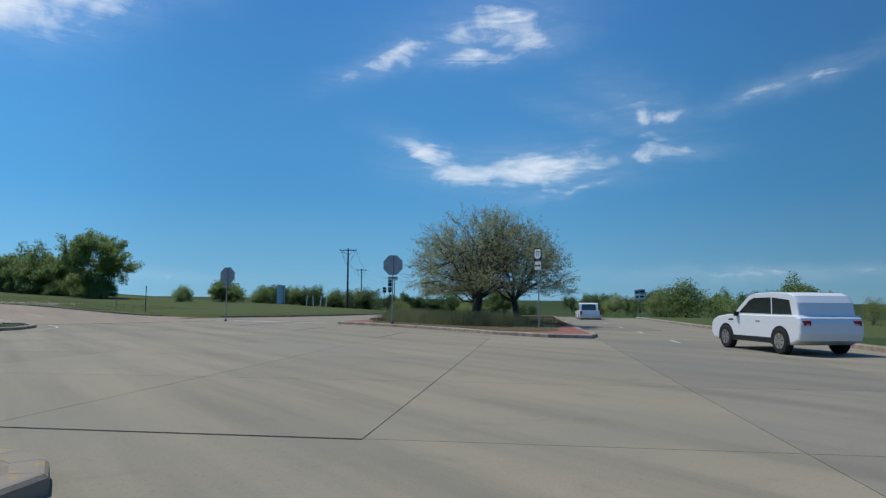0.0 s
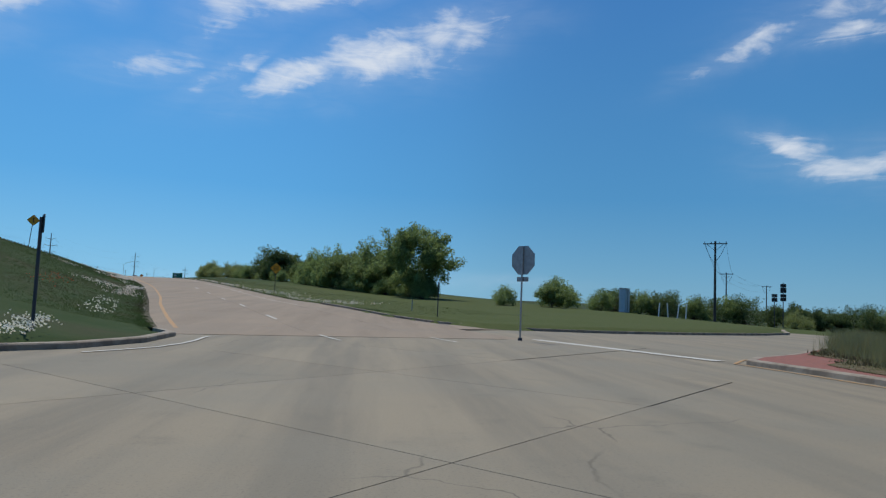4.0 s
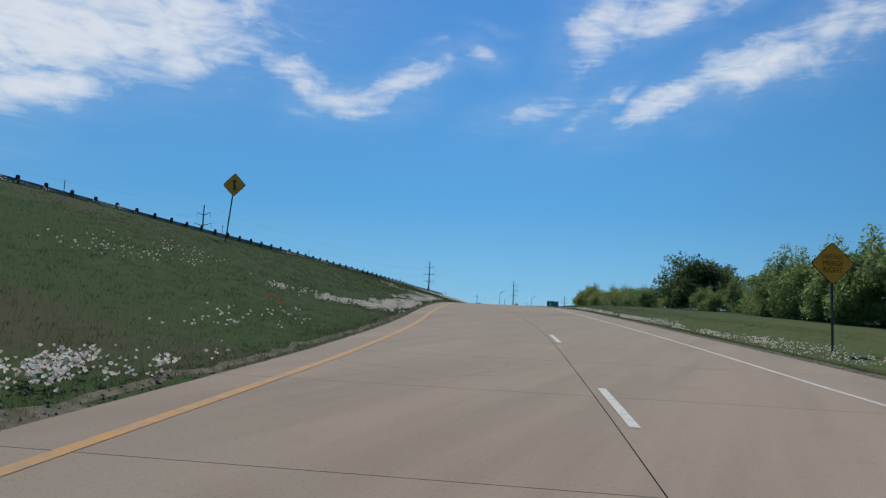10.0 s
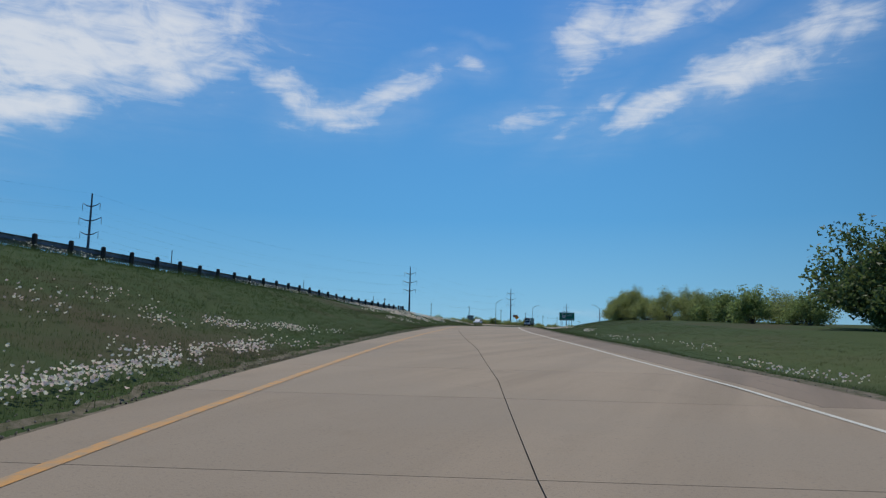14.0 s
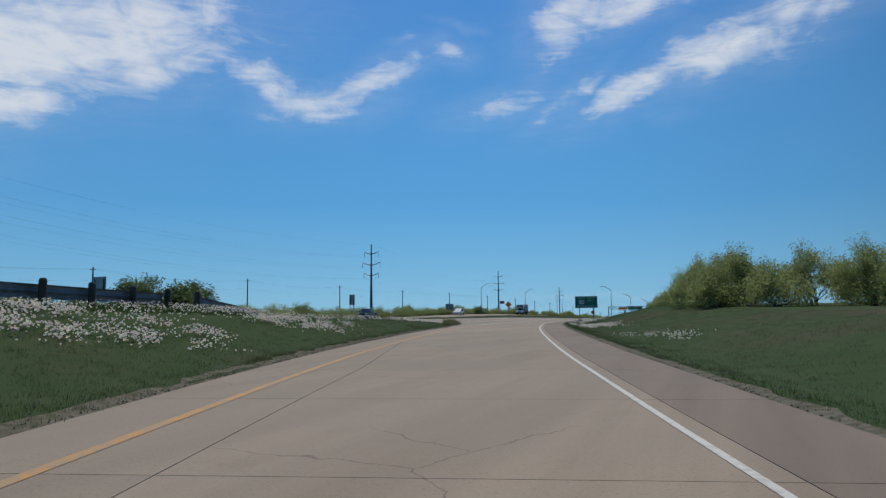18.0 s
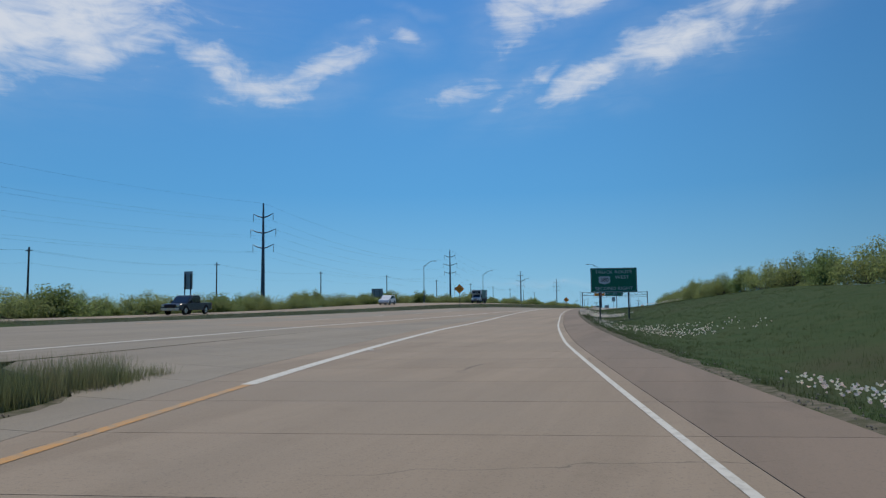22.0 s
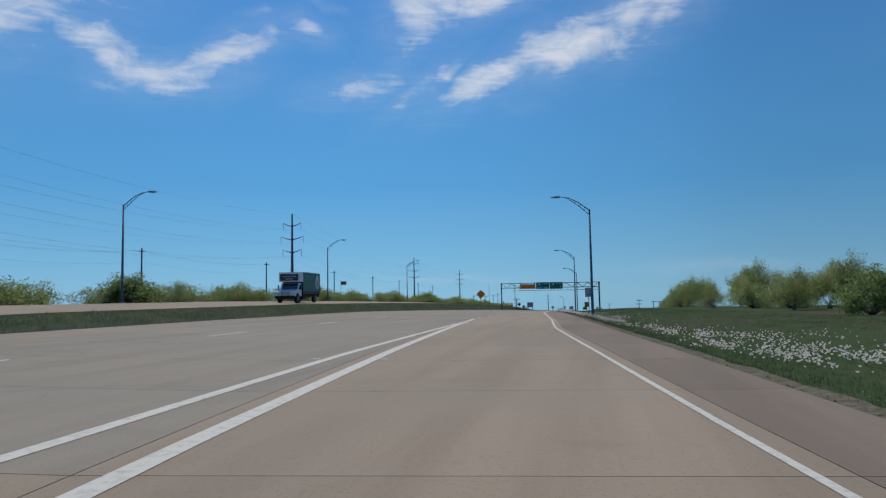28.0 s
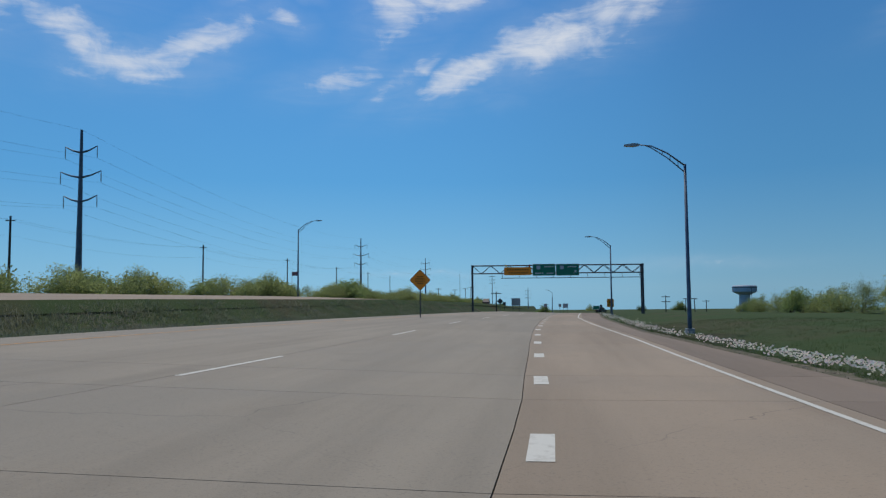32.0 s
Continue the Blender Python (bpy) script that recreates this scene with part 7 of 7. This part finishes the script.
def pickup(m, paint, label, name="pickup_truck", group=""):
    th = thing(name, m, label, "pickup", group)
    skin("body", [(-2.9, .55), (-2.93, .75), (-2.9, 1.15), (-.9, 1.15), (-.85, 1.12), (1.1, 1.14), (2.5, 1.08), (2.85, .95), (2.9, .55), (2.6, .42), (-2.6, .42)], 1.98, M[paint], th)
    skin("cabin", [(-.95, 1.12), (-.85, 1.78), (-.6, 1.88), (.35, 1.88), (.6, 1.80), (1.35, 1.14)], 1.74, M[paint], th, .1)
    for e in (-1, 1):
        pane("side_window", [(-.75, 1.18), (-.72, 1.74), (.02, 1.76), (.02, 1.18)], e * .868, "glass", th)
        pane("side_window", [(.08, 1.18), (.08, 1.76), (.42, 1.74), (1.05, 1.2)], e * .868, "glass", th)
        ms = Mesh()
        ms.box((e * 1.06, 1.0, 1.25), (.2, .12, .2), bev=.03)
        part("mirror", ms, M["sblack"], th)
        ms = Mesh()
        ms.box((e * .88, -2.93, .98), (.17, .06, .34), bev=.02)
        part("tail_light", ms, M["lampred"], th)
        ms = Mesh()
        ms.box((e * .78, 2.86, .88), (.34, .1, .2), bev=.03)
        part("headlight", ms, M["chrome"], th)
        for y in (-1.75, 1.85):
            pane("wheel_arch", [(y + .5 * math.cos(a), .42 + .5 * math.sin(a)) for a in np.linspace(0, math.pi, 9)] + [(y - .5, .36), (y + .5, .36)], e * .990, "rubber", th)
            wheel(th, e * .88, y, .41)
    for y, nm, w, h, z, mt in ((-2.95, "rear_bumper", 1.9, .2, .58, "chrome"), (2.93, "front_bumper", 1.9, .24, .56, "chrome"), (2.9, "grille", 1.2, .3, .86, "sblack")):
        ms = Mesh()
        ms.box((0, y, z), (w, .1, h), bev=.03)
        part(nm, ms, M[mt], th)
    ms = Mesh()
    ms.hull([Vector((-.68, -.97, 1.2)), Vector((.68, -.97, 1.2)), Vector((.62, -.88, 1.74)), Vector((-.62, -.88, 1.74))], [Vector((-.68, -.95, 1.2)), Vector((.68, -.95, 1.2)), Vector((.62, -.86, 1.74)), Vector((-.62, -.86, 1.74))])
    part("rear_window", ms, M["glass"], th)
    ms = Mesh()
    ms.hull([Vector((-.72, 1.36, 1.16)), Vector((.72, 1.36, 1.16)), Vector((.66, .66, 1.78)), Vector((-.66, .66, 1.78))], [Vector((-.72, 1.33, 1.16)), Vector((.72, 1.33, 1.16)), Vector((.66, .63, 1.78)), Vector((-.66, .63, 1.78))])
    part("windscreen", ms, M["glass"], th)
    return th


def on_road(s, o, turn, z):
    v = W(s, o, z)
    return pose(v.x, v.y, v.z, 0, 0, heading(s) + turn)


CXT = -math.degrees(math.atan2(CX[1], CX[0]))
fl_ = np.array((9.3, 1.6))
go_ = np.array((0.69, 0.72))
ctr = fl_ - go_ * 1.43 + np.array((-go_[1], go_[0])) * 0.9
suv(on_road(ctr[0], ctr[1], -46.2, 0.0), "carwhite", "clean white sport utility car beside the junction")
pickup(on_road(30.1, 37.3, CXT, -0.35), "carwhite", "white pickup truck on the cross street")
pickup(on_road(307.4, opp_a(307.4) - 3.5, 180, opp_z(307.4) + 0.05), "cardark", "dark blue pickup truck on the far carriageway")
suv(on_road(368, opp_a(368) - 6.5, 180, opp_z(368) + 0.05 + opp_tilt(368, opp_a(368) - 6.5)), "carwhite", "small white car on the far carriageway")
suv(on_road(640, 22, -30, terr(640, 22) + 0.05), "cardark", "dark car far ahead on the highway")
suv(on_road(620, opp_a(620) - 4, 180, opp_z(620) + 0.12), "cargobrown", "dark car far off on the opposite carriageway")

th = thing("box_truck", on_road(422, -25.6, 180, opp_z(422) + 0.05 + opp_tilt(422, -25.6)), "green box truck with a white cab on the far carriageway", "truck")
skin("cab", [(2.3, .75), (2.3, 2.2), (2.5, 2.35), (3.0, 2.3), (3.45, 1.6), (4.4, 1.46), (4.68, 1.28), (4.75, .75)], 2.2, M["carwhite"], th, .08)
ms = Mesh()
ms.box((0, -1.0, 2.5), (2.5, 6.4, 2.2), bev=.03)
part("cargo_box", ms, M["cargogreen"], th, "green cargo box with pale emblem")
ms = Mesh()
ms.box((0, -1.0, 1.23), (2.49, 6.38, .33), bev=.02)
part("lower_rail", ms, M["cargobrown"], th, "brown lower edge of the cargo box")
ms = Mesh()
ms.box((0, 2.85, 3.02), (2.5, 1.28, 1.1), bev=.04)
oh = part("overhang", ms, M["carwhite"], th)
ms = Mesh()
ms.box((0, 3.50, 2.98), (2.2, .03, .78), bev=.01)
part("front_panel", ms, M["cardark"], oh)
for z, wd, n in ((3.08, 1.7, 9), (2.8, .9, 5)):
    ms = Mesh()
    for i in range(n):
        ms.box((-wd / 2 + wd * (i + .5) / n, 3.52, z), (wd / n * .7, .012, .14))
    part("lettering_bars", ms, M["signback"], oh)
for e in (-1, 1):
    drop = [(-3.0 + .78 * math.cos(a) * (1 - .35 * max(0, math.sin(a))), 2.35 + .72 * math.sin(a) * (1.45 if math.sin(a) > 0 else 1)) for a in np.linspace(0, 6.283, 19)[:-1]]
    ms = Mesh()
    ms.hull([Vector((e * 1.252, y, z)) for y, z in drop], [Vector((e * 1.262, y, z)) for y, z in drop])
    em = part("emblem", ms, M["swhite"], th)
    ms = Mesh()
    for z, y0, y1 in ((2.62, -3.35, -2.7), (2.36, -3.5, -2.5), (2.1, -3.4, -2.6), (1.9, -3.2, -2.75)):
        ms.box((e * 1.266, (y0 + y1) / 2, z), (.01, y1 - y0, .13))
    part("lettering_bars", ms, M["cargogreen"], em)
    for z, y0, y1, n in ((3.12, -1.7, 1.3, 10), (2.78, -1.1, .9, 8)):
        ms = Mesh()
        for i in range(n):
            ms.box((e * 1.256, y0 + (y1 - y0) * (i + .5) / n, z), (.012, (y1 - y0) / n * .7, .2))
        part("lettering_bars", ms, M["palegreen"], th)
    pane("side_window", [(2.5, 1.5), (2.55, 2.15), (2.95, 2.15), (3.35, 1.58)], e * 1.104, "glass", th)
    pane("wheel_arch", [(3.75 + .62 * math.cos(a), .6 + .56 * math.sin(a)) for a in np.linspace(0, math.pi, 9)], e * 1.104, "rubber", th)
    ms = Mesh()
    ms.box((e * 1.34, 3.3, 1.85), (.14, .12, .55), bev=.03)
    part("mirror", ms, M["sblack"], th)
    ms = Mesh()
    ms.box((e * .85, 4.7, 1.06), (.34, .1, .22), bev=.03)
    part("headlight", ms, M["chrome"], th)
    ms = Mesh()
    ms.box((e * 1.0, 1.75, .72), (.42, 1.2, .56), bev=.1)
    part("fuel_tank", ms, M["rubber"], th)
    ms = Mesh()
    ms.box((e * 1.12, -1.0, .88), (.06, 6.2, .42), bev=.01)
    part("side_skirt", ms, M["rubber"], th)
    for y in (-2.5, 3.75):
        wheel(th, e * 1.0, y, .52, .32, "cardark")
ms = Mesh()
ms.box((0, 4.8, .68), (2.3, .2, .36), bev=.04)
part("front_bumper", ms, M["rubber"], th)
ms = Mesh()
ms.box((0, 4.72, 1.12), (1.1, .1, .42), bev=.03)
gr = part("grille", ms, M["chrome"], th)
for k in range(4):
    ms = Mesh()
    ms.box((0, 4.772, .98 + .09 * k), (1.0, .012, .035))
    part("grille_gap", ms, M["rubber"], gr)
ms = Mesh()
ms.box((0, -.3, .85), (1.0, 7.2, .3))
part("chassis", ms, M["rubber"], th)
ms = Mesh()
ms.hull([Vector((-.95, 3.44, 1.6)), Vector((.95, 3.44, 1.6)), Vector((.9, 3.02, 2.25)), Vector((-.9, 3.02, 2.25))], [Vector((-.95, 3.48, 1.62)), Vector((.95, 3.48, 1.62)), Vector((.9, 3.06, 2.27)), Vector((-.9, 3.06, 2.27))])
part("windscreen", ms, M["glass"], th)

# raised markers beside the gore lines
rm = Mesh()
rm.hull([Vector((x, y, 0)) for x, y in ((-.09, -.055), (.09, -.055), (.09, .055), (-.09, .055))], [Vector((x, y, .022)) for x, y in ((-.07, -.03), (.07, -.03), (.07, .03), (-.07, .03))])
rmesh = rm.data("road_marker", M["white"])
for k in range(12):
    s = 268 + k * 11.5
    for f, d in ((yel, .28), (hwout, -.26)):
        if s < 390 and (f is yel or s > 285):
            ob = tagged(new("road_marker", rmesh), "small square raised pavement marker", "road marker", "raised markers", "structure")
            ob.matrix_world = on_road(s, f(s) + d, 0, zramp(s, f(s) + d) + 0.002)


# ---- concrete slabs, last in the file ----
def seam(s):
    return wht(s) + 0.34


def slab_run(parent, s0, s1, cols, z, step, mat):
    """Slabs between neighbouring offset curves, each a piece of its own."""
    s = s0
    while s < s1 - 0.5:
        e = min(s + step, s1)
        e = s1 if s1 - e < 1.0 else e
        for fa, fb in zip(cols, cols[1:]):
            if min(fb(s) - fa(s), fb(e) - fa(e)) > 0.25:
                slab("slab", s, e, fa, fb, z, M["shoulder" if fa is seam else "lanes" if fb is hinge or fa is cols[0] and hinge in cols else mat], parent)
        s = e


slab_run(ramp, 47, 90, (ledge, jnt, lambda s: min(4.6, right_edge(s) - 0.5), right_edge), zramp, 4.8, "concrete")
slab_run(ramp, 90, 147.6, (ledge, jnt, redge), zramp, 4.8, "concrete")
slab_run(ramp, 147.6, 186, (ledge, jnt, seam, redge), zramp, 4.8, "concrete")
slab_run(ramp, 186, 220, (ledge, jnt, seam, redge), zramp, 4.8, "concrete")
slab_run(ramp, 220, 248, (ledge, seam, redge), zramp, 4.8, "concrete")
slab_run(ramp, 248, 282, (ledge, hinge, seam, redge), zramp, 2.4, "concrete")
slab_run(highway, 282, 350, (lambda s: hwyel(s) - 2.2, lambda s: dash(s) - 0.1, lambda s: min(hwout(s) + 2.4, hinge(s)), hinge, seam, redge), zramp, 4.8, "concrete")
slab_run(highway, 350, 430, (lambda s: hwyel(s) - 2.2, lambda s: dash(s) - 0.1, hinge, seam, redge), zramp, 4.8, "concrete")
slab_run(highway, 430, 660, (lambda s: hwyel(s) - 2.2, lambda s: dash(s) - 0.1, hinge, seam, redge), zramp, 9.6, "concrete")

# the junction's slabs lie square to the cross street
NX = (0.877, -0.48)


def cross(c, n):
    return (CX[0] * c + NX[0] * n, CX[1] * c + NX[1] * n)


under = Mesh()
N_EDGE = [2.5, 6.9, 11.3, 15.7, 20.2, 26.0, 31.6, 37.3, 43.0, 48.6, 54.2]
for n0, n1 in zip(N_EDGE, N_EDGE[1:]):
    for j in range(-7, 14):
        c0, c1 = -10.7 + 5.18 * j, -10.7 + 5.18 * (j + 1)
        cor = [cross(c0, n0), cross(c1, n0), cross(c1, n1), cross(c0, n1)]
        mid = cross((c0 + c1) / 2, (n0 + n1) / 2)
        if not all(inside(p, CROSSING) and not inside(p, ISLAND) and not inside(p, NOSE) and p[0] < 47.5 for p in cor + [mid]):
            continue
        if any(inside(v, cor) for v in ISLAND + NOSE):
            continue
        g = 0.007
        tight = [cross(c0 + g, n0 + g), cross(c1 - g, n0 + g), cross(c1 - g, n1 - g), cross(c0 + g, n1 - g)]
        ms = Mesh()
        lo, hi = [W(*p, -0.02) for p in tight], [W(*p, 0.0) for p in tight]
        if (hi[1] - hi[0]).cross(hi[2] - hi[1]).z < 0:
            lo, hi, cor = lo[::-1], hi[::-1], cor[::-1]
        ms.hull(lo, hi)
        part("slab", ms, M["street" if n0 < 11 else "apron"], crossing)
        under.poly([W(*p, -0.008) for p in cor])
part("joint_filler", under, M["joint"], crossing)
